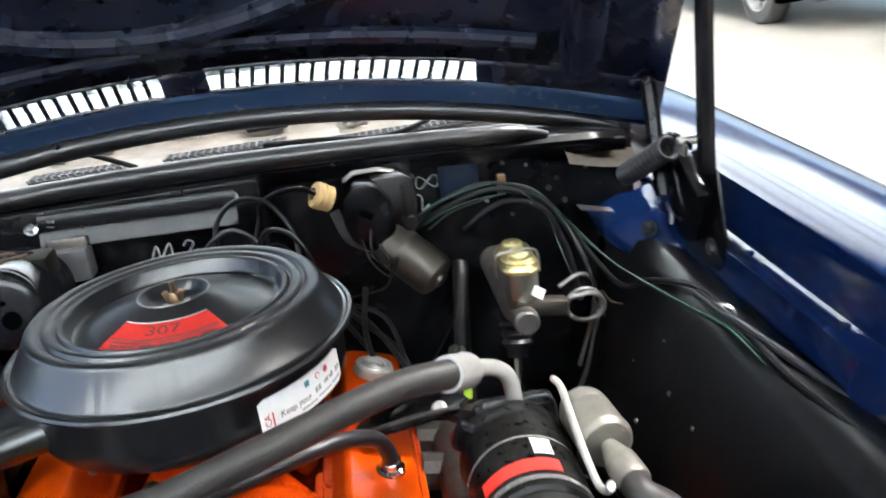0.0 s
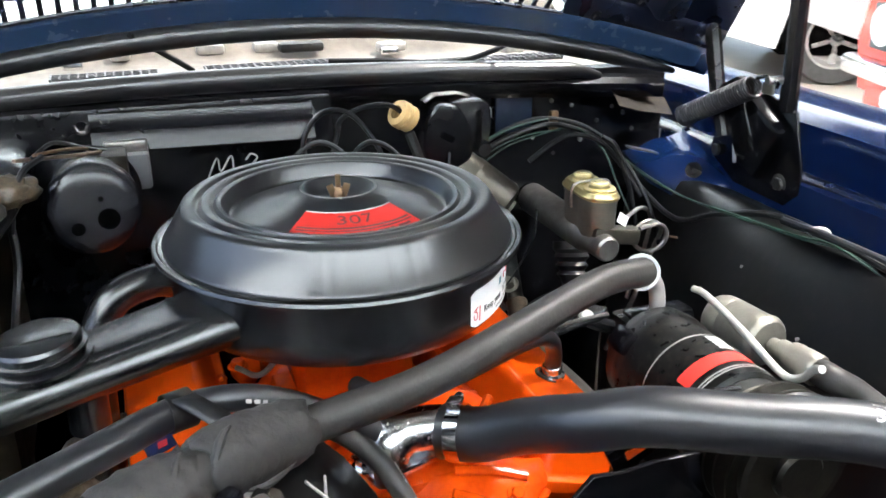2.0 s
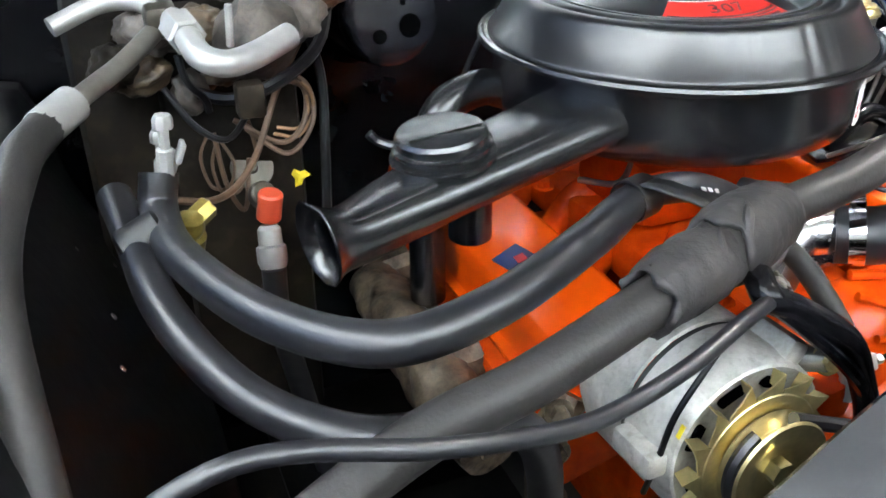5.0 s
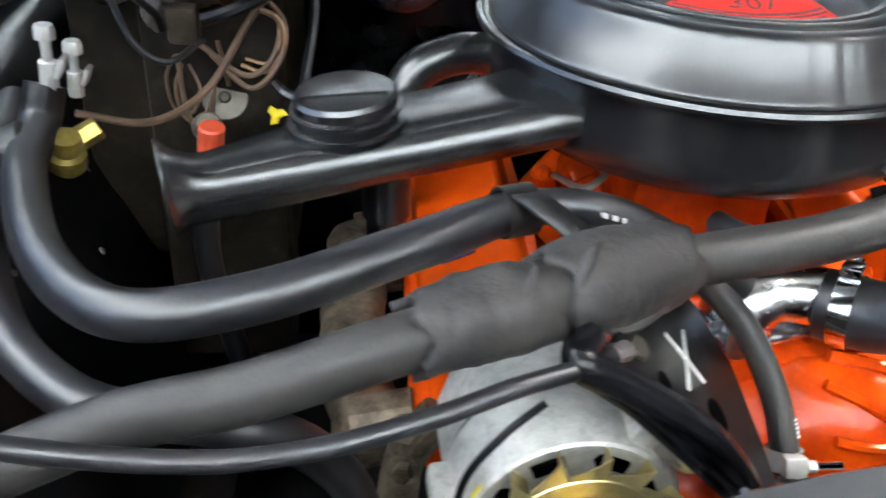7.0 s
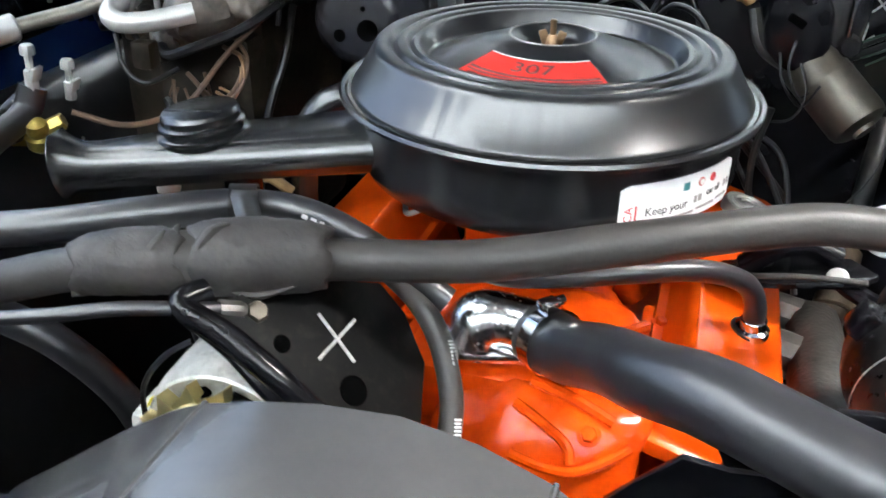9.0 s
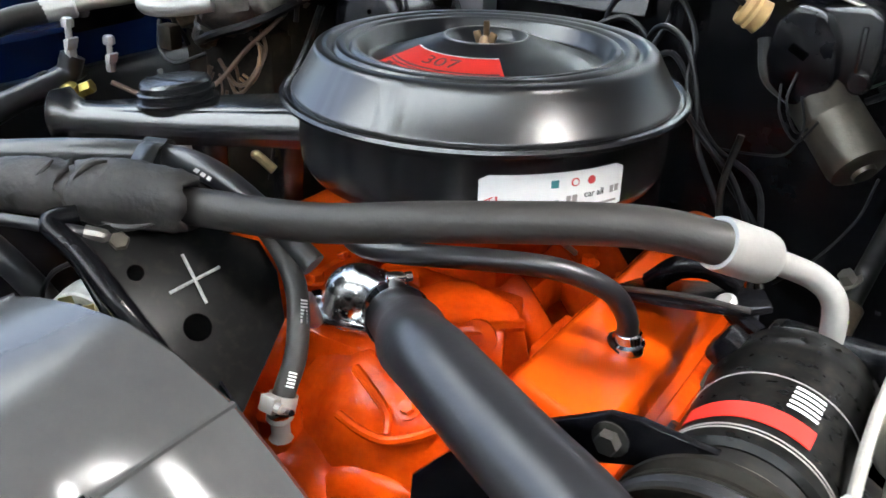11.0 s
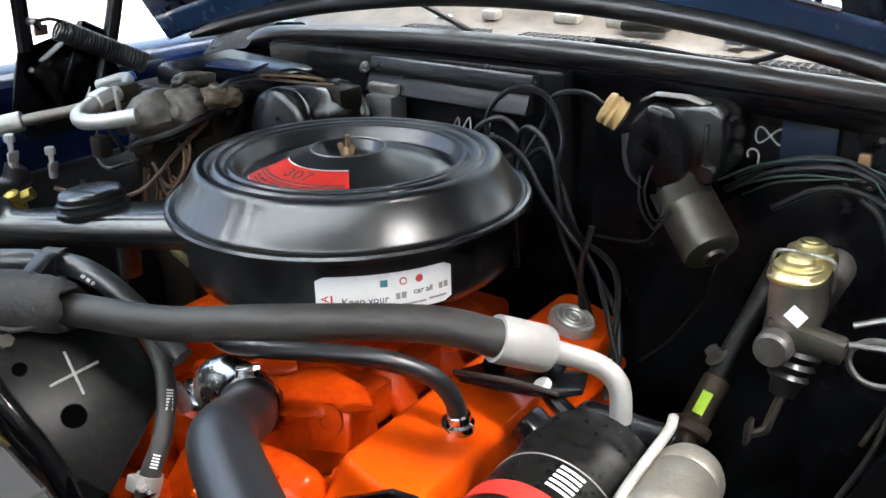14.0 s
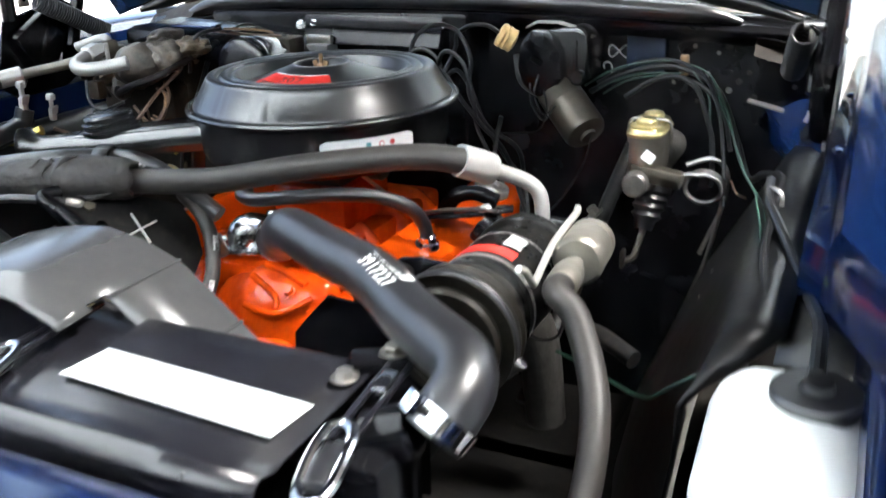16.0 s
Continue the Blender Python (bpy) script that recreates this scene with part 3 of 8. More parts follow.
# ---- the open hood ----
HA = radians(56)
HD = Vector((0, -math.cos(HA), math.sin(HA)))   # along the hood, to its front
HN = Vector((0, -math.sin(HA), -math.cos(HA)))  # out of its underside


def hood_at(x, v, n=0.0):
    z = 0.184 - 0.23 * x * x
    y = 0.338 - 0.06 * x * x
    bow = 0.012 * math.sin(math.pi * min(1, v / 1.3))
    return P(x, y, z) + HD * v + HN * (n - bow)


hood = thing("hood", hood_at(0, 0), "open dark blue hood seen from below, with louvred slots and pressed braces", "hood", kind="structure")


def hood_strip(name, v0, v1, material, x0=-0.69, x1=0.69, n=0.0, steps=4, label=""):
    bm = bmesh.new()
    xs = np.linspace(x0, x1, max(3, int((x1 - x0) / 0.046)))
    rows = [[bm.verts.new(hood_at(x, v0 + (v1 - v0) * k / steps, n)) for x in xs] for k in range(steps + 1)]
    for a, b in zip(rows, rows[1:]):
        for i in range(len(xs) - 1):
            bm.faces.new((a[i], b[i], b[i + 1], a[i + 1]))
    return sheet(name, bm, material, None, label, "", parent=hood)


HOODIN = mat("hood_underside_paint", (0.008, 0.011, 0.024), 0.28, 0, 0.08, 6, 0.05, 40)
LV0, LV1 = 0.050, 0.091
hood_strip("rear_strip", 0.0, LV0, BLUE_EDGE_LIT, label="blue rear edge, lightened by a reflection put into its colour")
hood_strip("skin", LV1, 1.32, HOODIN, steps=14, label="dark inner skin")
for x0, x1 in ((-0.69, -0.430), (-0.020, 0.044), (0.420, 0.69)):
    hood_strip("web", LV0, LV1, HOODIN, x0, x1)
for x0, x1, lean in ((-0.430, -0.020, 0.0), (0.044, 0.420, 0.005)):
    n = round((x1 - x0) / 0.0205)
    for i in range(1, n):
        x = x0 + (x1 - x0) * i / n
        a, b = hood_at(x - lean, LV0 - 0.003, -0.003), hood_at(x + lean, LV1 + 0.003, -0.003)
        m = axis_matrix((a + b) / 2, b - a, (1, 0, 0))
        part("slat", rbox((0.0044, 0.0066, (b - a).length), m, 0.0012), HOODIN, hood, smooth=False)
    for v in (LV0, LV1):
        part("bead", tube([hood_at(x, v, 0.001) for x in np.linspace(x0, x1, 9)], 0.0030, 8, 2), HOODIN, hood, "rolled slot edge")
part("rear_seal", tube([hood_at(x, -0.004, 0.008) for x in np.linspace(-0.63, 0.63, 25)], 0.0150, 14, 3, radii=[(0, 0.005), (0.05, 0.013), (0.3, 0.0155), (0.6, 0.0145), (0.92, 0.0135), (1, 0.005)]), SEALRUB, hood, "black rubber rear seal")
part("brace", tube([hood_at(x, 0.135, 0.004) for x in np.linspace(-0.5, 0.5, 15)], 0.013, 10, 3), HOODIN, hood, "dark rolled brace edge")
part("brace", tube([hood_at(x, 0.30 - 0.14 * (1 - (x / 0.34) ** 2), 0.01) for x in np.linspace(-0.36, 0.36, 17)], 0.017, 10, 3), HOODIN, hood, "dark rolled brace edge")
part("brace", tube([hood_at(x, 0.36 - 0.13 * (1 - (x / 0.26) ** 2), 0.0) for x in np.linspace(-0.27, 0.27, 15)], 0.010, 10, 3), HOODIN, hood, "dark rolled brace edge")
part("rail", rbox((0.07, 0.05, 1.0), axis_matrix(hood_at(0.56, 0.60, 0.02), HD, (1, 0, 0)), 0.012), HOODIN, hood, "pressed side rail")
part("rail", rbox((0.07, 0.05, 1.0), axis_matrix(hood_at(-0.56, 0.60, 0.02), HD, (1, 0, 0)), 0.012), HOODIN, hood, "pressed side rail")
for x, v in ((0.53, 0.10), (0.47, 0.06), (0.30, 0.16)):
    part("bolt", bolt_bm(hood_at(x, v, 0.006), HN, 0.006, 0.006), DUSTBLK, hood)
# ---- air cleaner ----
ac = thing("air_cleaner", P(0, 0, -0.078), "round satin black air cleaner with snorkel, red decal, white label", "air cleaner")
C0 = Matrix.Translation(P(0, 0, 0))
part("pan", lathe([(0.0, -0.080), (0.150, -0.080), (0.166, -0.078), (0.177, -0.071), (0.1825, -0.060), (0.1835, -0.045), (0.1835, -0.012), (0.185, -0.007), (0.190, -0.004),
     (0.1965, -0.0035), (0.2000, -0.0015), (0.2008, 0.0015), (0.1990, 0.0045), (0.1955, 0.0050), (0.193, 0.0030), (0.186, 0.0030), (0.0, 0.0030)], C0, 128), SATIN, ac, "satin black pan")
LID = [(0.1885, 0.0025), (0.1895, 0.0045), (0.1885, 0.0070), (0.1865, 0.0085), (0.1682, 0.0400), (0.1668, 0.0428), (0.1645, 0.0450), (0.1612, 0.0460), (0.1545, 0.0460), (0.1528, 0.0448), (0.1512, 0.0415),
       (0.1492, 0.0406), (0.1472, 0.0415), (0.1456, 0.0448), (0.1440, 0.0460), (0.1380, 0.0462), (0.1362, 0.0450), (0.1346, 0.0420), (0.1328, 0.0414), (0.1311, 0.0432), (0.1296, 0.0450), (0.1258, 0.0450), (0.1238, 0.0432), (0.1192, 0.0288), (0.1172, 0.0266), (0.1140, 0.0264),
       (0.1100, 0.0278), (0.0850, 0.0368), (0.0600, 0.0455), (0.0460, 0.0500), (0.0425, 0.0520), (0.0400, 0.0525), (0.0375, 0.0510), (0.0330, 0.0430), (0.0270, 0.0380), (0.0, 0.0370)]
lid_bm = lathe(LID, C0, 256)
for v in lid_bm.verts:
    rr, aa = math.hypot(v.co.x, v.co.y), math.degrees(math.atan2(v.co.y, v.co.x))
    if rr > 0.1625:  # small dents along the bevel's front
        k = 1 - sum(d * math.exp(-((aa - a) / w) ** 2) for a, w, d in ((-109, 1.3, 0.006), (-104.5, 1.0, 0.005), (-87, 1.4, 0.006), (-80.5, 1.2, 0.007), (-77.5, 0.8, 0.004)))
        v.co.x, v.co.y = v.co.x * k, v.co.y * k
part("lid", lid_bm, SATIN_LID, ac, "satin black stepped lid with small dents", angle=50)
part("ring", lathe([(0.0405, 0.0528), (0.0420, 0.0526), (0.0415, 0.0532), (0.0400, 0.0534), (0.0392, 0.0526)], C0, 64), STEEL, ac, "worn bright edge")


def cone_z(r):
    return 0.0278 + (0.1100 - r) * (0.0455 - 0.0278) / 0.05


def cone_at(r, a, up):
    return P(r * math.cos(a), r * math.sin(a), cone_z(r) + up)


def sector(r0, r1, a0, a1, up, thick=0.0006, na=24, nr=3):
    bm = bmesh.new()
    grid = [[bm.verts.new(cone_at(r0 + (r1 - r0) * j / nr, radians(a0 + (a1 - a0) * i / na), up + thick)) for j in range(nr + 1)] for i in range(na + 1)]
    low = [[bm.verts.new(cone_at(r0 + (r1 - r0) * j / nr, radians(a0 + (a1 - a0) * i / na), up)) for j in (0, nr)] for i in range(na + 1)]
    for i in range(na):
        for j in range(nr):
            bm.faces.new((grid[i][j], grid[i][j + 1], grid[i + 1][j + 1], grid[i + 1][j]))
        bm.faces.new((grid[i][0], grid[i + 1][0], low[i + 1][0], low[i][0]))
        bm.faces.new((grid[i][nr], low[i][1], low[i + 1][1], grid[i + 1][nr]))
    return bm


decal = part("decal", sector(0.0655, 0.1085, -134.5, -48.5, 0.0006), REDP, ac, "red engine size decal with dark print")
part("border", sector(0.1085, 0.1100, -134.5, -48.5, 0.0006), PRINT, decal)
part("border", sector(0.0640, 0.0655, -134.5, -48.5, 0.0006), PRINT, decal)


num = text_bm("307", 0.0185)
for v in num.verts:
    v.co.x, v.co.y = v.co.x * 1.45, v.co.y


def on_cone_front(bm, r_mid, a_mid):
    for v in bm.verts:
        r = r_mid - v.co.y
        a = radians(a_mid) + v.co.x / r_mid
        v.co = cone_at(r, a, 0.0013 + v.co.z * 0.5)
    return bm


part("print", on_cone_front(num, 0.0775, -91.5), DECALP, decal, "grey-red figures 307")
for r, h, spans in ((0.0895, 0.0011, ((-132, -51),)), (0.0935, 0.0008, ((-132, -51),)), (0.0985, 0.0016, ((-128, -121), (-119, -108), (-106, -95), (-92, -83), (-80, -69), (-66, -56))), (0.1035, 0.0010, ((-125, -97), (-94, -60)))):
    for a0, a1 in spans:
        part("print", sector(r - h, r + h, a0, a1, 0.0013, 0.0003, 12, 1), DECALP, decal)

nut = part("wing_nut", lathe([(0, 0.037), (0.008, 0.037), (0.008, 0.041), (0.006, 0.050), (0.0045, 0.052), (0, 0.052)], C0, 14), COPPER, ac, "dull brass wing nut on its stud")
for s in (-1, 1):
    part("wing", rbox((0.008, 0.0035, 0.015), C0 @ Matrix.Translation((0.0075 * s, -0.002, 0.0490)) @ Matrix.Rotation(0.35 * s, 4, "Y"), 0.0018), COPPER, nut)
part("stud", band(P(0, 0, 0.045), P(0, 0, 0.066), 0.0030, seg=10), COPPER, nut)


def wrap(u0, u1, z0, z1, r, nu=16, thick=0.0006):
    """A patch on the pan's side, between two angles and two heights."""
    bm = bmesh.new()
    rows = []
    for i in range(nu + 1):
        a = radians(u0 + (u1 - u0) * i / nu)
        edge = min(i, nu - i) / nu * (u1 - u0) * 0.0175 * r * 1.0
        cut = 0.004 * max(0.0, 1 - edge / 0.005) ** 2 if z1 - z0 > 0.02 else 0.0
        rows.append([bm.verts.new(P(rr * math.cos(a), rr * math.sin(a), z)) for rr, z in ((r, z0 + cut), (r + thick, z0 + cut), (r + thick, z1 - cut), (r, z1 - cut))])
    for a, b in zip(rows, rows[1:]):
        for j in range(3):
            bm.faces.new((a[j], b[j], b[j + 1], a[j + 1]))
    return bm


label = part("label", wrap(-60.0, -18.0, -0.062, -0.0215, 0.1838), WHITEP, ac, "white service label with small print")


def on_pan(bm, a_mid, z_mid, r=0.1846):
    for v in bm.verts:
        a = radians(a_mid) + v.co.x / r
        rr = r + v.co.z * 0.5
        v.co = P(rr * math.cos(a), rr * math.sin(a), z_mid + v.co.y)
    return bm


part("print", on_pan(text_bm("Keep your", 0.0105), -45.5, -0.0475), INK, label, "printed words Keep your")
part("print", on_pan(text_bm("car all", 0.0085), -27.8, -0.0440), INK, label, "printed words car all")
for a0, a1, z0, z1 in ((-36.4, -35.1, -0.0490, -0.0430), (-34.7, -33.2, -0.0487, -0.0427), (-22.6, -21.3, -0.0468, -0.0408), (-20.9, -19.5, -0.0465, -0.0405)):
    part("print", wrap(a0, a1, z0, z1, 0.1845, 4), INKGREY, label)
for a0, a1, z in ((-44, -36, -0.0575), (-35, -27, -0.0565), (-26, -20, -0.0555)):
    part("print", wrap(a0, a1, z, z + 0.0018, 0.1845, 4), INKGREY, label)
ca = text_bm("CA", 0.0105)
for v in ca.verts:
    v.co.x, v.co.y = -v.co.y, v.co.x
part("print", on_pan(ca, -57.2, -0.0475), INKRED, label, "red printed letters CA")
part("print", wrap(-55.6, -55.0, -0.056, -0.040, 0.1845, 2), INKRED, label)
part("emblem", wrap(-41.0, -38.8, -0.0346, -0.0278, 0.1845, 4), INKTEAL, label)
for a, m_ in ((-34.0, INKRED), (-29.0, INKRED)):
    d = Vector((math.cos(radians(a)), math.sin(radians(a)), 0))
    part("emblem", lathe([(0, 0.0006), (0.0038, 0.0006), (0.0038, 0)], axis_matrix(P(d.x * 0.1844, d.y * 0.1844, -0.0312), d), 20), m_, label)
d = Vector((math.cos(radians(-34.0)), math.sin(radians(-34.0)), 0))
part("emblem", lathe([(0, 0.0011), (0.0026, 0.0011), (0.0026, 0)], axis_matrix(P(d.x * 0.1844, d.y * 0.1844, -0.0312), d), 20), WHITEP, label)

# snorkel
SD = Vector((-0.961, -0.262, -0.10)).normalized()
SB = Vector((0, 0, 1)).cross(SD).normalized() * -1   # to the back
SU = SD.cross(SB).normalized() * -1
if SU.z < 0:
    SU = -SU
if SB.y < 0:
    SB = -SB
S0 = P(-0.145, -0.125, -0.020)
prof = [(0.016, -0.043), (0.010, -0.041), (0.004, -0.036), (0.001, -0.030), (-0.0015, -0.0275), (-0.004, -0.0265), (-0.0048, -0.0225), (-0.0035, -0.0165), (-0.0005, -0.0105), (0.0040, -0.0060), (0.0085, -0.0042), (0.0105, -0.0050), (0.013, -0.0030), (0.020, -0.0015), (0.066, -0.001), (0.074, -0.004), (0.079, -0.010),
        (0.080, -0.020), (0.078, -0.034), (0.073, -0.042), (0.060, -0.044), (0.035, -0.044)]


def snorkel_ring(s, w, k, m, ra, ru, ca, cu):
    """The channel's section, blended by m into an oval of half-axes ra, ru round (ca, cu)."""
    ring = []
    for p, q in prof:
        x, z = p * w, -0.021 + (q + 0.021) * k
        ang = math.atan2((q + 0.022) / 0.022, (p - 0.038) / 0.042)
        x = x * (1 - m) + (ca + ra * math.cos(ang)) * m
        z = z * (1 - m) + (cu + ru * math.sin(ang)) * m
        ring.append(S0 + SD * s + SB * x + SU * z)
    return ring


def snorkel_skin(stations):
    bm = bmesh.new()
    rows = [[bm.verts.new(p) for p in snorkel_ring(*q)] for q in stations]
    for r, t in zip(rows, rows[1:]):
        for i in range(len(prof)):
            j = (i + 1) % len(prof)
            bm.faces.new((r[i], t[i], t[j], r[j]))
    return bm


snork = part("snorkel", snorkel_skin([(-0.07, 1.12, 1.06, 0, 0, 0, 0, 0), (-0.02, 1.10, 1.02, 0, 0, 0, 0, 0), (0.0, 1.06, 0.98, 0, 0, 0, 0, 0), (0.05, 1.0, 0.94, 0, 0, 0, 0, 0), (0.10, 0.95, 0.92, 0, 0, 0, 0, 0),
    (0.15, 0.88, 0.91, 0, 0, 0, 0, 0), (0.19, 0.76, 0.90, 0, 0, 0, 0, 0), (0.225, 0.64, 0.90, 0.05, 0.022, 0.021, 0.018, -0.022), (0.255, 0.54, 0.92, 0.35, 0.021, 0.021, 0.017, -0.021), (0.268, 0.50, 0.95, 0.8, 0.0205, 0.0225, 0.0165, -0.019),
    (0.276, 0.50, 1.0, 1.0, 0.0215, 0.0250, 0.0165, -0.017), (0.284, 0.5, 1.0, 1.0, 0.0250, 0.0295, 0.0165, -0.0155), (0.289, 0.5, 1.0, 1.0, 0.0290, 0.0340, 0.0165, -0.0145), (0.2895, 0.5, 1.0, 1.0, 0.0297, 0.0347, 0.0165, -0.0145)]), SATIN_SN, ac, "satin black snorkel with a rolled edge and a flared mouth", angle=50)
mod = snork.modifiers.new("thickness", "SOLIDIFY")
mod.thickness = 0.002
# black plug stands for the shade inside the snorkel's mouth
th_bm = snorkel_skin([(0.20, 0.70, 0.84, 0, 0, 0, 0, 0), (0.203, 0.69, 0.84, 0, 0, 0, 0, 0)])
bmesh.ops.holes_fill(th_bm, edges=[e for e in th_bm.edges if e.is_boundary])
part("throat", th_bm, SHADE_BLK, snork)
DM = axis_matrix(S0 + SD * 0.155 + SB * 0.040 + SU * -0.002, SU) @ Matrix.Scale(0.93, 4)
dome = part("vacuum_motor", lathe([(0.047, 0), (0.047, 0.004), (0.040, 0.007), (0.0405, 0.010), (0.044, 0.011), (0.044, 0.014), (0.0405, 0.0155), (0.0405, 0.022), (0.038, 0.0255), (0.034, 0.0268), (0, 0.0272)], DM, 48), SATIN_SN, snork, "round black vacuum motor")
part("rib", rbox((0.066, 0.002, 0.002), DM @ Matrix.Translation((0, -0.012, 0.0275)), 0.0006), SATIN, dome)
part("nipple", tube([DM @ Vector((-0.038, 0.018, 0.012)), DM @ Vector((-0.05, 0.024, 0.018)), DM @ Vector((-0.056, 0.026, 0.026))], 0.004, 8), SATIN, dome)
part("hot_air_inlet", lathe([(0.0165, -0.002), (0.0190, 0.0), (0.0190, 0.055), (0.0165, 0.055), (0.0165, -0.002)], Matrix.Translation(P(-0.275, -0.115, -0.121)), 28), SATIN, snork, "black hot air inlet stub under the snorkel")
solo("hot_air_pipe", tube([P(-0.165, 0.035, -0.052), P(-0.20, 0.035, -0.043), P(-0.245, 0.022, -0.055), P(-0.268, 0.008, -0.10), P(-0.272, 0.0, -0.17), P(-0.272, 0.0, -0.25)], 0.0185, 16), SATIN, P(-0.272, 0, -0.25), "bent black vacuum pipe behind the snorkel", "pipe")

# ---- engine ----
eng = thing("engine", P(0, -0.02, -0.60), "orange painted V8 engine with valve covers and intake manifold", "engine")
part("block", rbox((0.30, 0.46, 0.18), Matrix.Translation(P(0, 0.02, -0.39)), 0.03), ORANGE, eng, "orange cast block")
part("oil_pan", rbox((0.27, 0.44, 0.16), Matrix.Translation(P(0, 0.02, -0.555)), 0.03), DUSTBLK, eng, "black oil pan")


def valve_cover(side):
    """A pressed cover, leaning outwards, with a raised flat top."""
    bm = bmesh.new()
    y0, y1 = -0.236, 0.222
    for k, (w, h, e) in enumerate(((0.060, 0.0, 0.0), (0.062, 0.008, 0.0), (0.061, 0.012, 0.0012), (0.0520, 0.0135, 0.008), (0.0495, 0.0170, 0.0105), (0.0455, 0.0560, 0.0140), (0.0425, 0.0630, 0.0160), (0.0390, 0.0672, 0.0195), (0.0375, 0.0680, 0.0210), (0.0360, 0.0682, 0.0225))):
        ring = []
        L0, L1 = y0 + e, y1 - e
        r = 0.016
        for cx, cy, a0 in ((w - r, L1 - r, 0), (-(w - r), L1 - r, 90), (-(w - r), L0 + r, 180), (w - r, L0 + r, 270)):
            for q in range(5):
                a = radians(a0 + 22.5 * q)
                ring.append((cx + r * math.cos(a), cy + r * math.sin(a), h))
        rows = [bm.verts.new(Vector(p)) for p in ring]
        if k:
            for i in range(len(rows)):
                j = (i + 1) % len(rows)
                bm.faces.new((last[i], last[j], rows[j], rows[i]))
        last = rows
    bm.faces.new(last)
    m = Matrix.Translation(P((0.186 if side > 0 else 0.188) * side, 0, -0.232)) @ Matrix.Rotation(radians(17) * side, 4, "Y")
    bmesh.ops.transform(bm, matrix=m, verts=bm.verts[:])
    return bm, m


for side in (1, -1):
    bm, VM = valve_cover(side)
    cov = part("valve_cover", bm, ORANGE_P, eng, "orange pressed steel valve cover", angle=40)
    for y in (-0.19, -0.06, 0.08, 0.205):
        part("bolt", bolt_bm(VM @ Vector((-0.055 * side, y, 0.011)), VM.to_3x3() @ Vector((0, 0, 1)), 0.006, 0.007), ORANGE, cov)
    part("head", rbox((0.10, 0.43, 0.10), Matrix.Translation(P(0.196 * side, 0.005, -0.295)) @ Matrix.Rotation(radians(17) * side, 4, "Y"), 0.012), ORANGE, eng, "orange cylinder head")
    if side == -1:
        part("sticker", rbox((0.030, 0.036, 0.0008), VM @ Matrix.Translation((-0.010, -0.090, 0.0688)) @ Matrix.Rotation(0.2, 4, "Z"), 0.0), DECALBLUE, cov, "small dark blue sticker")
        part("mark", rbox((0.010, 0.012, 0.0006), VM @ Matrix.Translation((-0.006, -0.094, 0.0695)), 0.0), REDP, cov, "red mark on the sticker")
    else:
        cap = part("oil_filler_cap", lathe([(0, 0.0135), (0.004, 0.0142), (0.006, 0.0125), (0.008, 0.0125), (0.0095, 0.0142), (0.0115, 0.0142), (0.0130, 0.0125), (0.0150, 0.0125), (0.0165, 0.0142), (0.0190, 0.0142), (0.0205, 0.0120), (0.0225, 0.0120), (0.0240, 0.0130), (0.0265, 0.0122), (0.0280, 0.0085), (0.0280, 0.0)], VM @ Matrix.Translation((0.0, 0.138, 0.0685)), 32), ALUCAP, cov, "dull metal oil filler cap")
        g = part("grommet", lathe([(0.014, 0.004), (0.017, 0.002), (0.017, 0)], VM @ Matrix.Translation((0.008, -0.103, 0.0685)), 20), RUBBER, cov, "black rubber grommet")
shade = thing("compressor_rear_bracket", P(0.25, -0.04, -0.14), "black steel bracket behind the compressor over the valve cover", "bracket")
part("strap", plate3([P(0.172, -0.052, -0.152), P(0.190, -0.066, -0.142), P(0.235, -0.070, -0.128), P(0.300, -0.072, -0.122), P(0.318, -0.050, -0.124), P(0.300, -0.004, -0.132), P(0.240, 0.006, -0.140), P(0.185, -0.008, -0.152)], 0.006, None, 0.0015), GLOSSBLK, shade, "black steel strap")
part("rim", tube([P(0.178, -0.058, -0.143), P(0.210, -0.070, -0.131), P(0.255, -0.073, -0.122), P(0.305, -0.073, -0.119)], 0.0028, 8), IRON, shade, "bare metal edge")
part("knee", tube([P(0.205, -0.030, -0.142), P(0.228, -0.034, -0.118), P(0.255, -0.030, -0.112), P(0.285, -0.028, -0.122)], 0.011, 12), GLOSSBLK, shade)
exd = thing("exhaust_manifold", P(0.30, -0.05, -0.33), "dark cast exhaust manifold beside the valve cover", "exhaust manifold")
part("log", tube([P(0.285, -0.19, -0.30), P(0.300, -0.10, -0.285), P(0.302, 0.0, -0.28), P(0.30, 0.12, -0.285)], 0.032, 12), IRON, exd)
for y in (-0.18, -0.08, 0.04, 0.12):
    part("port", tube([P(0.25, y, -0.275), P(0.30, y, -0.285)], 0.026, 10), IRON, exd)
part("outlet", tube([P(0.302, 0.02, -0.285), P(0.325, 0.03, -0.36), P(0.33, 0.05, -0.50)], 0.032, 12), IRON, exd)
# intake manifold: a low cast tray with runners
man = part("intake_manifold", rbox((0.165, 0.40, 0.05), Matrix.Translation(P(0, 0.01, -0.215)), 0.012), ORANGE, eng, "orange cast intake manifold")
for y in (-0.12, -0.03, 0.06, 0.15):
    for s in (-1, 1):
        part("runner", tube([P(0.02 * s, y * 0.7, -0.190), P(0.06 * s, y, -0.196), P(0.105 * s, y * 1.05, -0.250)], 0.018, 12), ORANGE, man)
part("riser", rbox((0.13, 0.14, 0.07), Matrix.Translation(P(0, 0.0, -0.15)), 0.015), ORANGE, man)
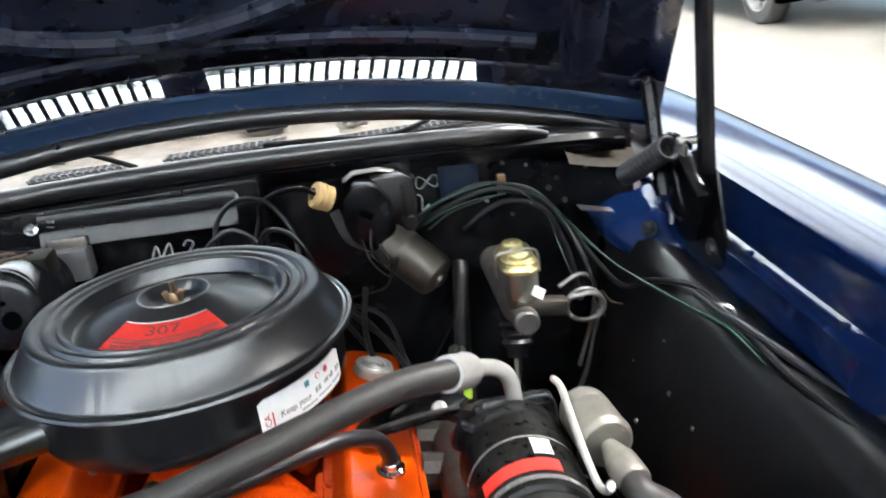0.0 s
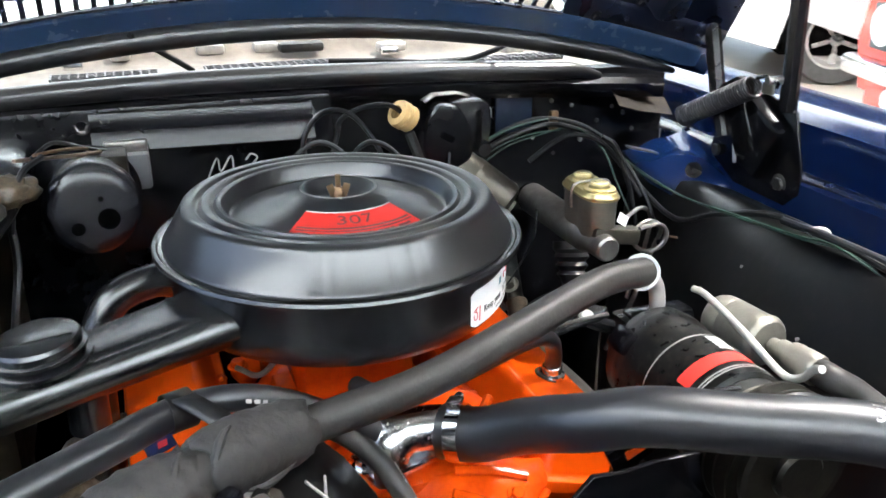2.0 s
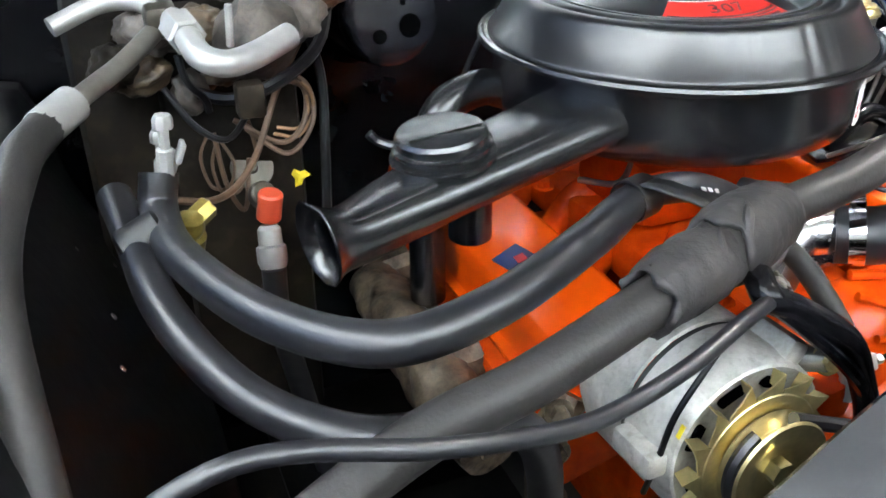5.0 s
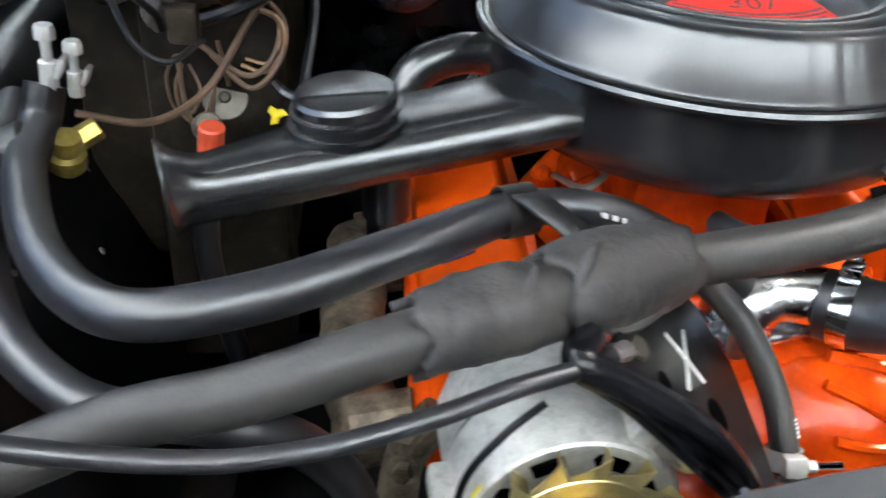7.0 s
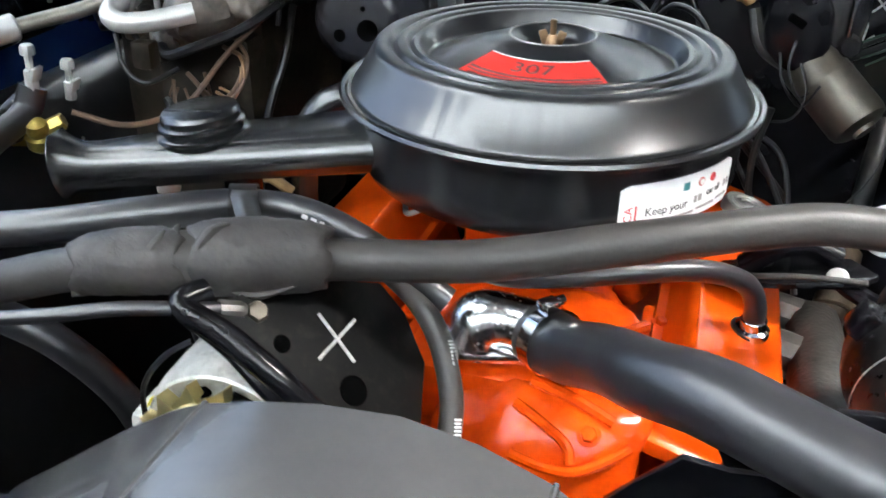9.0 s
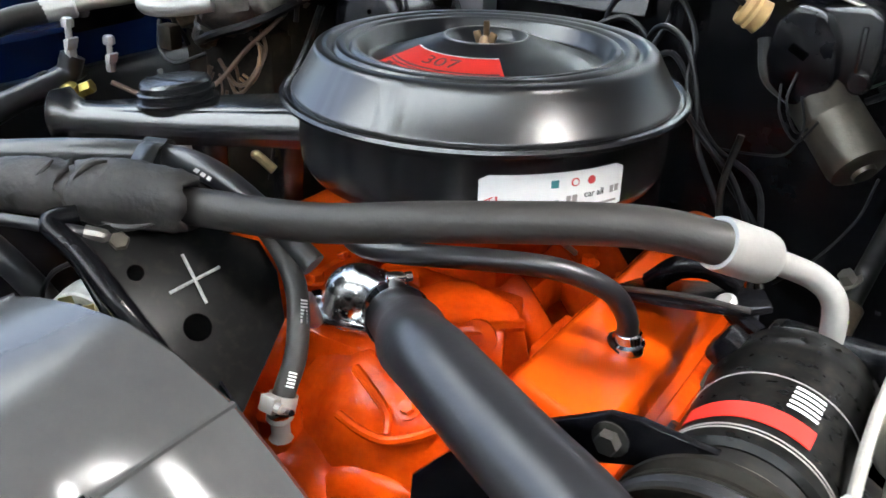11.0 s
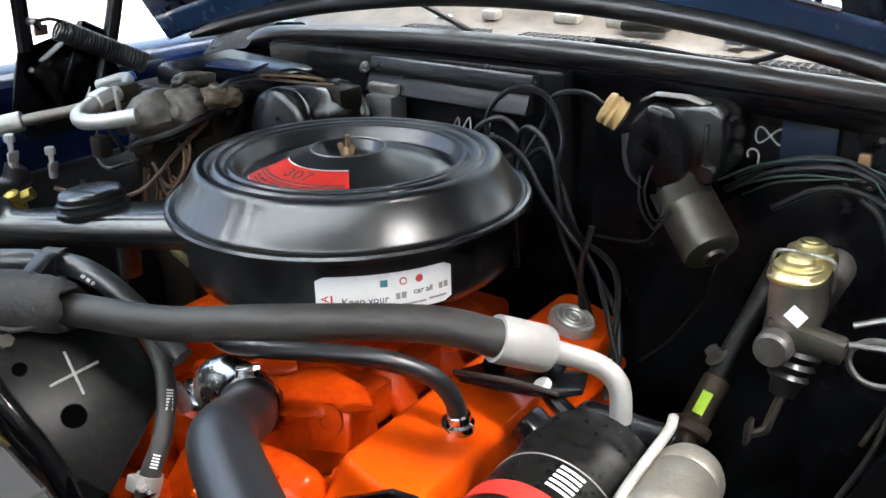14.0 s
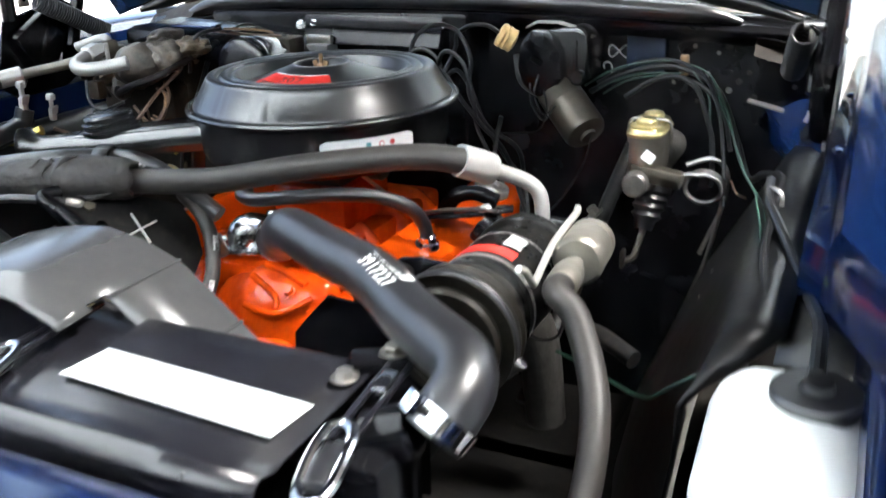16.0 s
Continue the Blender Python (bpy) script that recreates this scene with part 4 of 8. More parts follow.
part("front_boss", rbox((0.13, 0.07, 0.06), Matrix.Translation(P(0.0, -0.20, -0.205)), 0.012), ORANGE, man)
part("lifting_eye", lathe([(0.0065, -0.006), (0.0065, 0.006), (0.017, 0.006), (0.017, -0.006), (0.0065, -0.006)], axis_matrix(P(0.104, -0.170, -0.168), (0.35, -0.85, 0.4)), 20), ORANGE, man, "orange lifting eye")
part("lifting_base", rbox((0.042, 0.012, 0.042), axis_matrix(P(0.106, -0.168, -0.180), (0.35, -0.85, 0.4)) @ Matrix.Translation((0, 0, -0.001)) @ Matrix.Rotation(radians(90), 4, "X"), 0.005), ORANGE, man)
for x, y in ((0.07, -0.19), (-0.08, -0.17), (0.12, 0.02), (-0.12, 0.04), (-0.09, -0.23)):
    part("bolt", bolt_bm(P(x, y, -0.168), (0, 0, 1), 0.008, 0.009), ORANGE, man)
carb = thing("carburettor", P(0, 0, -0.12), "dull metal carburettor under the air cleaner with linkage", "carburettor")
part("body", rbox((0.11, 0.12, 0.04), Matrix.Translation(P(0, 0, -0.098)), 0.008), IRON, carb)
part("throat", band(P(0, 0, -0.085), P(0, 0, -0.078), 0.06), IRON, carb)
part("linkage", tube([P(-0.075, -0.06, -0.095), P(-0.11, -0.09, -0.11), P(-0.13, -0.05, -0.12)], 0.003, 8), STEEL, carb)
part("choke_rod", tube([P(0.075, -0.05, -0.09), P(0.10, -0.03, -0.12), P(0.105, 0.02, -0.16)], 0.003, 8), STEEL, carb)
part("choke_housing", band(P(0.055, 0.02, -0.10), P(0.085, 0.02, -0.10), 0.024), IRON, carb)
# water pump and timing cover
pump = part("water_pump", lathe([(0, 0.09), (0.030, 0.09), (0.036, 0.06), (0.055, 0.045), (0.075, 0.02), (0.082, 0.0), (0.082, -0.05), (0, -0.05)], axis_matrix(P(0.0, -0.275, -0.315), (0, -1, 0)), 32), ORANGE, eng, "orange cast water pump")
part("leg", tube([P(0.02, -0.285, -0.29), P(0.07, -0.275, -0.27), P(0.115, -0.25, -0.28)], 0.030, 12), ORANGE, pump)
part("leg", tube([P(-0.02, -0.285, -0.29), P(-0.07, -0.275, -0.27), P(-0.115, -0.25, -0.28)], 0.030, 12), ORANGE, pump)
part("neck", tube([P(0.0, -0.29, -0.28), P(-0.015, -0.292, -0.25), P(-0.022, -0.292, -0.225)], 0.020, 12), ORANGE, pump)
part("front_cover", lathe([(0, 0.030), (0.040, 0.030), (0.058, 0.024), (0.072, 0.012), (0.078, -0.004), (0.080, -0.03)], axis_matrix(P(0.035, -0.252, -0.330), (0, -1, 0.05)), 28, None, 0.10), ORANGE, eng, "orange front cover", angle=60)
def rough_cast(bm, amount, seed):
    """Softens a casting and gives it a foundry's uneven skin."""
    bmesh.ops.triangulate(bm, faces=bm.faces[:])
    bmesh.ops.subdivide_edges(bm, edges=[e for e in bm.edges if e.calc_length() > 0.012], cuts=2)
    bmesh.ops.triangulate(bm, faces=bm.faces[:])
    for _ in range(3):
        bmesh.ops.smooth_vert(bm, verts=bm.verts[:], factor=0.5, use_axis_x=True, use_axis_y=True, use_axis_z=True)
    bm.normal_update()
    for v in bm.verts:
        v.co += v.normal * amount * (noise.noise(v.co * 38 + Vector((seed, 0, 0))) + 0.5 * noise.noise(v.co * 90 + Vector((0, seed, 0))))
    return bm


def casting(top, drop, flare=0.004, bevel=0.007):
    """A cast lump with a flat many-sided top and steep sides."""
    bm = bmesh.new()
    c = sum((Vector(p) for p in top), Vector()) / len(top)
    hi = [bm.verts.new(P(*p)) for p in top]
    lo = [bm.verts.new(P(p[0] + (p[0] - c.x) * flare / 0.06, p[1] + (p[1] - c.y) * flare / 0.06, drop)) for p in top]
    bm.faces.new(hi)
    bm.faces.new(lo[::-1])
    for i in range(len(top)):
        j = (i + 1) % len(top)
        bm.faces.new((hi[i], lo[i], lo[j], hi[j]))
    bmesh.ops.recalc_face_normals(bm, faces=bm.faces[:])
    bmesh.ops.triangulate(bm, faces=[f for f in bm.faces if len(f.verts) > 4], ngon_method="BEAUTY")
    bmesh.ops.bevel(bm, geom=[e for e in bm.edges if e.calc_face_angle(0) > 0.4], offset=bevel, segments=3, affect="EDGES", profile=0.5)
    return bm


front_rows = [[(-0.035, -0.222, -0.190), (0.014, -0.226, -0.178), (0.040, -0.224, -0.168), (0.090, -0.222, -0.166), (0.148, -0.230, -0.176)],
              [(-0.045, -0.262, -0.228), (0.006, -0.264, -0.206), (0.036, -0.258, -0.178), (0.096, -0.254, -0.178), (0.150, -0.250, -0.188)],
              [(-0.055, -0.288, -0.262), (0.002, -0.292, -0.242), (0.040, -0.290, -0.211), (0.092, -0.284, -0.206), (0.140, -0.262, -0.200)],
              [(-0.060, -0.300, -0.300), (0.000, -0.306, -0.285), (0.044, -0.300, -0.262), (0.096, -0.288, -0.256), (0.140, -0.266, -0.250)],
              [(-0.060, -0.300, -0.36), (0.000, -0.304, -0.36), (0.056, -0.298, -0.36), (0.100, -0.284, -0.36), (0.140, -0.266, -0.36)]]
front = bmesh.new()
fr = [[front.verts.new(P(*p)) for p in [(q[0][0] + 0.006, -0.20, q[0][2] - 0.02)] + q + [(q[-1][0] - 0.004, -0.20, q[-1][2] - 0.03)]] for q in front_rows]
for a, b in zip(fr, fr[1:]):
    for i in range(len(a) - 1):
        front.faces.new((a[i], b[i], b[i + 1], a[i + 1]))
front.faces.new(fr[0][::-1])
bmesh.ops.bevel(front, geom=[e for e in front.edges if e.calc_face_angle(0) > 0.35], offset=0.004, segments=2, affect="EDGES", profile=0.5)
part("casting", rough_cast(front, 0.0028, 4), ORANGE, eng, "orange sloping front casting", angle=50)
part("lip", tube([P(0.040, -0.285, -0.206), P(0.066, -0.288, -0.210), P(0.090, -0.287, -0.210), P(0.112, -0.278, -0.203), P(0.132, -0.266, -0.192)], 0.0042, 8), ORANGE, eng, "raised casting lip")
part("ridge", tube([P(0.037, -0.257, -0.177), P(0.063, -0.266, -0.186), P(0.083, -0.275, -0.195), P(0.088, -0.283, -0.206)], 0.0045, 8), ORANGE, eng)
part("ridge", tube([P(0.046, -0.236, -0.168), P(0.082, -0.244, -0.172), P(0.116, -0.252, -0.182)], 0.0050, 8), ORANGE, eng)
for x, y, z in ((0.099, -0.266, -0.188), (-0.025, -0.284, -0.245)):
    part("bolt", bolt_bm(P(x, y, z), (0, -0.6, 0.8), 0.0065, 0.007), ORANGE, eng)
part("casting", rough_cast(casting([(-0.145, -0.215, -0.190), (-0.070, -0.212, -0.180), (-0.055, -0.250, -0.195), (-0.085, -0.270, -0.215), (-0.150, -0.255, -0.215)], -0.34), 0.0045, 3), ORANGE, eng, angle=50)
deck = casting([(-0.045, -0.172, -0.158), (0.016, -0.150, -0.150), (0.054, -0.112, -0.148), (0.104, -0.108, -0.156), (0.128, -0.128, -0.168), (0.112, -0.150, -0.164), (0.070, -0.190, -0.162), (0.010, -0.200, -0.164)], -0.235, 0.010, 0.005)
part("deck", rough_cast(deck, 0.0035, 9), ORANGE, man, "orange cast deck of the manifold", angle=60)
part("rib", tube([P(0.070, -0.188, -0.164), P(0.100, -0.168, -0.160), P(0.126, -0.130, -0.166)], 0.006, 8), ORANGE, man)
part("pocket", casting([(0.118, -0.100, -0.205), (0.150, -0.090, -0.210), (0.150, -0.02, -0.212), (0.118, -0.02, -0.205)], -0.26), ORANGE, man, angle=50)
for x, z in ((-0.09, -0.25), (-0.10, -0.32)):
    part("bolt", bolt_bm(P(x, -0.281, z), (0, -1, 0), 0.008, 0.009), ORANGE, eng)
# thermostat housing
th = thing("thermostat_housing", P(0.0, -0.21, -0.165), "chromed thermostat housing with a hose neck", "water outlet")
part("base", rbox((0.085, 0.05, 0.010), Matrix.Translation(P(0.0, -0.205, -0.162)) @ Matrix.Rotation(0.25, 4, "Z"), 0.004), PLATED, th)
part("elbow", tube([P(-0.010, -0.200, -0.165), P(-0.008, -0.200, -0.150), P(0.004, -0.201, -0.140), P(0.024, -0.203, -0.1375), P(0.056, -0.212, -0.135)], 0.024, 18, radii=[(0, 0.032), (0.35, 0.030), (0.6, 0.024), (1, 0.022)]), PLATED, th, "bright plated elbow")
for x, y in ((0.035, -0.195), (-0.038, -0.216)):
    part("bolt", bolt_bm(P(x, y, -0.157), (0, 0, 1), 0.008, 0.010), CHROME, th)
part("sensor", band(P(-0.025, -0.235, -0.165), P(-0.028, -0.245, -0.135), 0.008), STEEL, th)
part("sensor", band(P(0.055, -0.19, -0.165), P(0.058, -0.192, -0.140), 0.008), REDPLAS, th, "red sender cap")

# exhaust manifold, passenger side
def crinkle(bm, amount):
    """Gives a thin heat wrap its dents and folds."""
    bm.normal_update()
    for v in bm.verts:
        v.co += v.normal * amount * (noise.noise(v.co * 45) + 0.6 * abs(noise.noise(v.co * 95)) - 0.3)
    return bm



exh = thing("exhaust_manifold", P(-0.29, -0.05, -0.33), "rusty pale cast exhaust manifold beside the valve cover", "exhaust manifold")
part("log", crinkle(tube([P(-0.285, -0.19, -0.30), P(-0.300, -0.10, -0.285), P(-0.302, 0.0, -0.28), P(-0.30, 0.10, -0.285)], 0.030, 28, 14), 0.006), RUSTPALE, exh)
for y in (-0.18, -0.08, 0.04, 0.12):
    part("port", tube([P(-0.25, y, -0.275), P(-0.30, y, -0.285)], 0.024, 10), RUSTPALE, exh)
ip = thing("intake_bracket", P(-0.25, -0.22, -0.3), "pale cast bracket with bolts at the engine's front corner", "bracket")
part("arm", tube([P(-0.235, -0.235, -0.22), P(-0.262, -0.245, -0.26), P(-0.268, -0.26, -0.34)], 0.016, 10), RUSTPALE, ip)
for z in (-0.21, -0.25, -0.30):
    part("bolt", bolt_bm(P(-0.262, -0.262, z), (-0.3, -1, 0.2), 0.008, 0.010), RUSTPALE, ip)
# ---- hoses over the engine ----
def unit(a, b):
    return (Vector(b) - Vector(a)).normalized()


RH = [(0.043, -0.212, -0.138), (0.073, -0.238, -0.132), (0.106, -0.272, -0.109), (0.139, -0.318, -0.085), (0.180, -0.353, -0.067), (0.252, -0.394, -0.066), (0.329, -0.438, -0.064), (0.392, -0.490, -0.069),
      (0.438, -0.525, -0.069), (0.468, -0.547, -0.071), (0.480, -0.569, -0.078), (0.477, -0.589, -0.090), (0.468, -0.602, -0.104)]
rh = thing("upper_radiator_hose", P(0.05, -0.21, -0.16), "thick black rubber upper radiator hose with white printing", "radiator hose")
rhb = part("hose", tube([P(*p) for p in RH], 0.0262, 24, 6, radii=[(0, 0.0265), (0.06, 0.0265), (0.12, 0.0258), (0.3, 0.0262), (0.9, 0.0262), (1, 0.027)]), RUBBER, rh)
clamp_part(rh, P(0.056, -0.2235, -0.1355), unit(RH[0], RH[1]), 0.0272, 0.014, CHROME)
clamp_part(rh, P(0.4725, -0.5955, -0.097), unit(RH[-2], RH[-1]), 0.0280, 0.016, CHROME)


def print_on(bm, a, b, r, turn, material, parent, label=""):
    """Lays flat print on a round hose that runs from a to b; turn: degrees round it from its top."""
    a, b = Vector(a), Vector(b)
    d = (b - a).normalized()
    up = Vector((0, 0, 1))
    up = (up - d * up.dot(d)).normalized()
    side = d.cross(up)
    for v in bm.verts:
        ang = radians(turn) - v.co.y / r
        out = up * math.cos(ang) + side * math.sin(ang)
        v.co = (a + b) / 2 + d * v.co.x + out * (r + 0.0009 + v.co.z * 0.3)
    return part("print", bm, material, parent, label)


def bars_bm(widths, height, gap=0.0025):
    bm = bmesh.new()
    x = 0.0
    total = sum(widths) + gap * (len(widths) - 1)
    for w in widths:
        k = max(1, int(w / 0.004))
        for i in range(k):
            rbox((w / k, height, 0.0006), Matrix.Translation((x + w / k * (i + 0.5) - total / 2, 0, 0)), 0.0, bm)
        x += w + gap
    return bm


ta, tb = P(0.318, -0.431, -0.064), P(0.392, -0.490, -0.069)
print_on(text_bm("3917227", 0.0185), ta, tb, 0.0262, 22, PRINT, rhb, "white printed part number")
print_on(bars_bm([0.012, 0.013, 0.004, 0.010, 0.006, 0.010], 0.013), ta, tb, 0.0262, -18, PRINT, rhb, "white printed marks")

# suction hose with its foam sleeve
A_, B_, C_ = (0.292, -0.154, -0.030), (-0.106, -0.286, -0.056), (-0.264, -0.363, -0.050)
SH = [A_, (0.230, -0.174, -0.025), (0.107, -0.230, -0.034), (0.002, -0.261, -0.051), B_, (-0.185, -0.327, -0.052), C_, (-0.347, -0.375, -0.074), (-0.432, -0.381, -0.096), (-0.540, -0.406, -0.147), (-0.627, -0.441, -0.257)]
sh = thing("suction_hose", P(0.292, -0.154, -0.06), "thick grey rubber air conditioning hose with a foam sleeve", "hose")
dA = unit(P(*A_), P(0.326, -0.104, -0.056))
part("hose", tube([P(*A_) + dA * 0.02] + [P(*p) for p in SH], 0.0162, 20, 8), RUBBER_G, sh)


def lumpy(bm, amount, seed):
    rnd = random.Random(seed)
    ph = [(rnd.uniform(20, 70), rnd.uniform(0, 6.3), Vector((rnd.uniform(-1, 1), rnd.uniform(-1, 1), rnd.uniform(-1, 1))).normalized()) for _ in range(7)]
    bm.normal_update()
    for v in bm.verts:
        v.co += v.normal * amount * (sum(math.sin(v.co.dot(d) * f + p) for f, p, d in ph) / 3 + 0.9 * noise.noise(v.co * 120))
    return bm


def sleeve(pts, radii, seed, flap=0.0):
    """A split foam tube with ragged ends, whose last end hangs down by flap."""
    rnd = random.Random(seed)
    bm = tube([P(*p) for p in pts], 0.027, 32, 8, radii=radii, caps=False)
    ends = [Vector(P(*pts[0])), Vector(P(*pts[-1]))]
    d = (ends[1] - ends[0]).normalized()
    n = len(bm.verts) // 32
    for k, v in enumerate(bm.verts):
        ring, around = divmod(k, 32)
        if ring in (0, n - 1):
            v.co += d * (0.0035 * math.sin(around * 0.9 + seed) + rnd.uniform(-0.0014, 0.0014)) * (1 if ring else -1)
        if ring > n - 7 and flap:
            low = max(0.0, (ends[1].z - v.co.z) / 0.03)
            v.co.z -= flap * low * (ring - n + 7) / 6
            v.co += d * 0.006 * low * (ring - n + 7) / 6
    return lumpy(bm, 0.0015, seed)


for pts, radii, seed, flap in ((((-0.106, -0.287, -0.053), (-0.140, -0.304, -0.049), (-0.165, -0.318, -0.046), (-0.192, -0.331, -0.046)), [(0, 0.0240), (0.12, 0.0285), (0.5, 0.0300), (0.85, 0.0290), (1, 0.0260)], 3, 0.0),
                               (((-0.200, -0.335, -0.047), (-0.222, -0.345, -0.046), (-0.244, -0.355, -0.047), (-0.266, -0.365, -0.049)), [(0, 0.0245), (0.2, 0.0262), (0.6, 0.0255), (1, 0.0215)], 5, 0.002)):
    ob = part("sleeve", sleeve(pts, radii, seed, flap), FOAM, sh, "torn dark foam sleeve")
    ob.modifiers.new("thickness", "SOLIDIFY").thickness = 0.005
part("tape", band(P(-0.186, -0.328, -0.049), P(-0.206, -0.338, -0.049), 0.0235), RUBBER_G, sh)
for pts in (((-0.118, -0.320, -0.062), (-0.138, -0.330, -0.067), (-0.158, -0.338, -0.064), (-0.172, -0.340, -0.050)), ((-0.165, -0.322, -0.0175), (-0.173, -0.334, -0.019), (-0.180, -0.346, -0.032), (-0.180, -0.350, -0.050)), ((-0.204, -0.345, -0.018), (-0.210, -0.358, -0.031), (-0.211, -0.364, -0.048))):
    part("fold", tube([P(*p) for p in pts], 0.0042, 8, radii=[(0, 0.001), (0.4, 0.0042), (1, 0.001)]), FOAM, sh, "wrinkle in the foam")
part("ferrule", lathe([(0.0165, -0.004), (0.0198, -0.004), (0.0203, 0.0), (0.0203, 0.042), (0.0192, 0.047), (0.010, 0.049), (0, 0.049)], axis_matrix(P(*A_), dA), 28), ALUBR, sh, "crimped aluminium ferrule")
part("pipe", tube([P(*A_) + dA * 0.044, P(*A_) + dA * 0.060, P(0.348, -0.084, -0.070), P(0.364, -0.078, -0.086), P(0.369, -0.079, -0.110), P(0.368, -0.080, -0.145)], 0.0098, 16), ALUBR, sh, "bent bright aluminium pipe")

# black heater hose that loops to the service valves
UH = [(-0.030, -0.228, -0.112), (-0.096, -0.231, -0.069), (-0.145, -0.236, -0.047), (-0.196, -0.244, -0.043), (-0.262, -0.288, -0.042), (-0.350, -0.328, -0.050), (-0.423, -0.330, -0.058), (-0.480, -0.268, -0.062), (-0.519, -0.172, -0.060),
      (-0.526, -0.112, -0.052), (-0.521, -0.098, -0.026)]
uh = thing("heater_hose", P(-0.2, -0.245, -0.06), "black rubber hose looping from the engine to a service valve", "hose")
part("hose", tube([P(*p) for p in UH], 0.0145, 18, 8, radii=[(0, 0.0115), (0.28, 0.012), (0.36, 0.0145), (1, 0.0145)]), RUBBER, uh)
strap = part("strap", lathe([(0.0150, -0.011), (0.0166, -0.011), (0.0166, 0.011), (0.0150, 0.011)], axis_matrix(P(-0.198, -0.2450, -0.0428), (-0.9, -0.35, 0.02)), 20), DUSTBLK, uh, "bent dark strap")
part("strap_leg", sweep([(-0.010, 0), (0.010, 0.0005)], [(P(-0.197, -0.243, -0.0285), (-1, -0.15, 0), (0, 0, 1)), (P(-0.188, -0.262, -0.0265), (-1, -0.3, 0), (0, 0, 1)), (P(-0.172, -0.284, -0.030), (-0.9, -0.4, 0), (0, 0, 1)), (P(-0.162, -0.297, -0.034), (-0.9, -0.4, 0), (0, 0, 1))]), DUSTBLK, strap)
strap.children[0].modifiers.new("thickness", "SOLIDIFY").thickness = 0.002
print_on(bars_bm([0.005, 0.005, 0.004], 0.0035), P(-0.155, -0.243, -0.0505), P(-0.125, -0.240, -0.0605), 0.0130, 38, INKGREY, uh.children[0])
print_on(bars_bm([0.004, 0.005, 0.004], 0.0035), P(-0.092, -0.2377, -0.0750), P(-0.060, -0.236, -0.0935), 0.0122, 38, INKGREY, uh.children[0])


def valve(at, s=1.0):
    t = thing("service_valve", P(*at), "small bright metal service valve with a capped stem", "valve", "service valves")
    x, y, z = at
    part("body", band(P(x, y, z - 0.020 * s), P(x + 0.002, y, z + 0.012 * s), 0.0095 * s, seg=8), ALUBR, t)
    part("stem", band(P(x + 0.002, y, z + 0.012 * s), P(x + 0.003, y, z + 0.038 * s), 0.0055 * s, seg=8), ALUBR, t)
    part("cap", lathe([(0, 0.010), (0.006, 0.010), (0.0075, 0.007), (0.0075, 0.0)], axis_matrix(P(x + 0.003, y, z + 0.034 * s), (0.08, 0, 1)), 8), ALUBR, t)
    part("fin", rbox((0.004, 0.020 * s, 0.022 * s), Matrix.Translation(P(x + 0.012, y - 0.004, z + 0.006)) @ Matrix.Rotation(0.4, 4, "Y"), 0.0012), ALUBR, t)
    return t


valve((-0.516, -0.104, -0.014), 0.72)
valve((-0.517, -0.050, -0.042), 0.65)
gv = thing("brass_valve", P(-0.512, -0.112, -0.10), "tarnished brass valve body below the hoses", "valve")
part("body", lathe([(0, 0), (0.009, 0.0), (0.014, 0.006), (0.014, 0.018), (0.010, 0.020), (0.012, 0.026), (0.010, 0.034), (0, 0.036)], axis_matrix(P(-0.512, -0.112, -0.088), (0.2, -0.3, 1)), 20), DARKBRASS, gv)
part("nut", band(P(-0.505, -0.110, -0.066), P(-0.488, -0.100, -0.058), 0.009, seg=6), DARKBRASS, gv)
part("nut", band(P(-0.52, -0.118, -0.074), P(-0.545, -0.13, -0.072), 0.010, seg=6), DARKBRASS, gv)
h2 = thing("lower_hose", P(-0.52, -0.14, -0.1), "black rubber hose that dips below the loop to the radiator", "hose")
part("hose", tube([P(-0.555, -0.070, -0.052), P(-0.547, -0.130, -0.064), P(-0.537, -0.208, -0.080), P(-0.502, -0.289, -0.101), P(-0.446, -0.338, -0.114), P(-0.378, -0.346, -0.122), P(-0.330, -0.335, -0.150), P(-0.300, -0.310, -0.215), P(-0.285, -0.29, -0.30)], 0.0140, 16), RUBBER, h2)
part("tie", band(P(-0.524, -0.132, -0.056), P(-0.556, -0.136, -0.070), 0.0185), DUSTBLK, h2, "black plastic tie")

# feed wire along the alternator's top
fw = thing("battery_cable", P(-0.142, -0.338, -0.09), "black cable with a ring terminal bolted to the bracket", "cable")
part("cable", tube([P(-0.152, -0.350, -0.071), P(-0.176, -0.372, -0.062), P(-0.216, -0.392, -0.058), P(-0.262, -0.410, -0.062), P(-0.314, -0.424, -0.066), P(-0.366, -0.440, -0.056), P(-0.435, -0.450, -0.036), P(-0.526, -0.440, -0.022), P(-0.61, -0.44, -0.06)], 0.0054, 12), RUBBER, fw)
part("terminal", tube([P(-0.146, -0.342, -0.0760), P(-0.152, -0.349, -0.0715), P(-0.160, -0.357, -0.0680)], 0.0070, 10, radii=[(0, 0.0036), (0.3, 0.0068), (1, 0.0070)]), STEEL, fw, "bright crimped terminal")
part("ring", lathe([(0.0045, 0), (0.0100, 0), (0.0100, 0.0016), (0.0045, 0.0016)], axis_matrix(P(-0.1435, -0.338, -0.0822), (0.55, -0.28, 0.72)), 20), STEEL, fw)

# ---- alternator bracket with a chalk cross ----
XN = Vector((0.709, -0.246, 0.661))
XO = P(-0.096, -0.305, -0.111)
XU = (Vector((0, -0.94, -0.35)) - XN * XN.dot(Vector((0, -0.94, -0.35)))).normalized()


def on_plate(x, y, z):
    p = P(x, y, z)
    return p - XN * (p - XO).dot(XN)


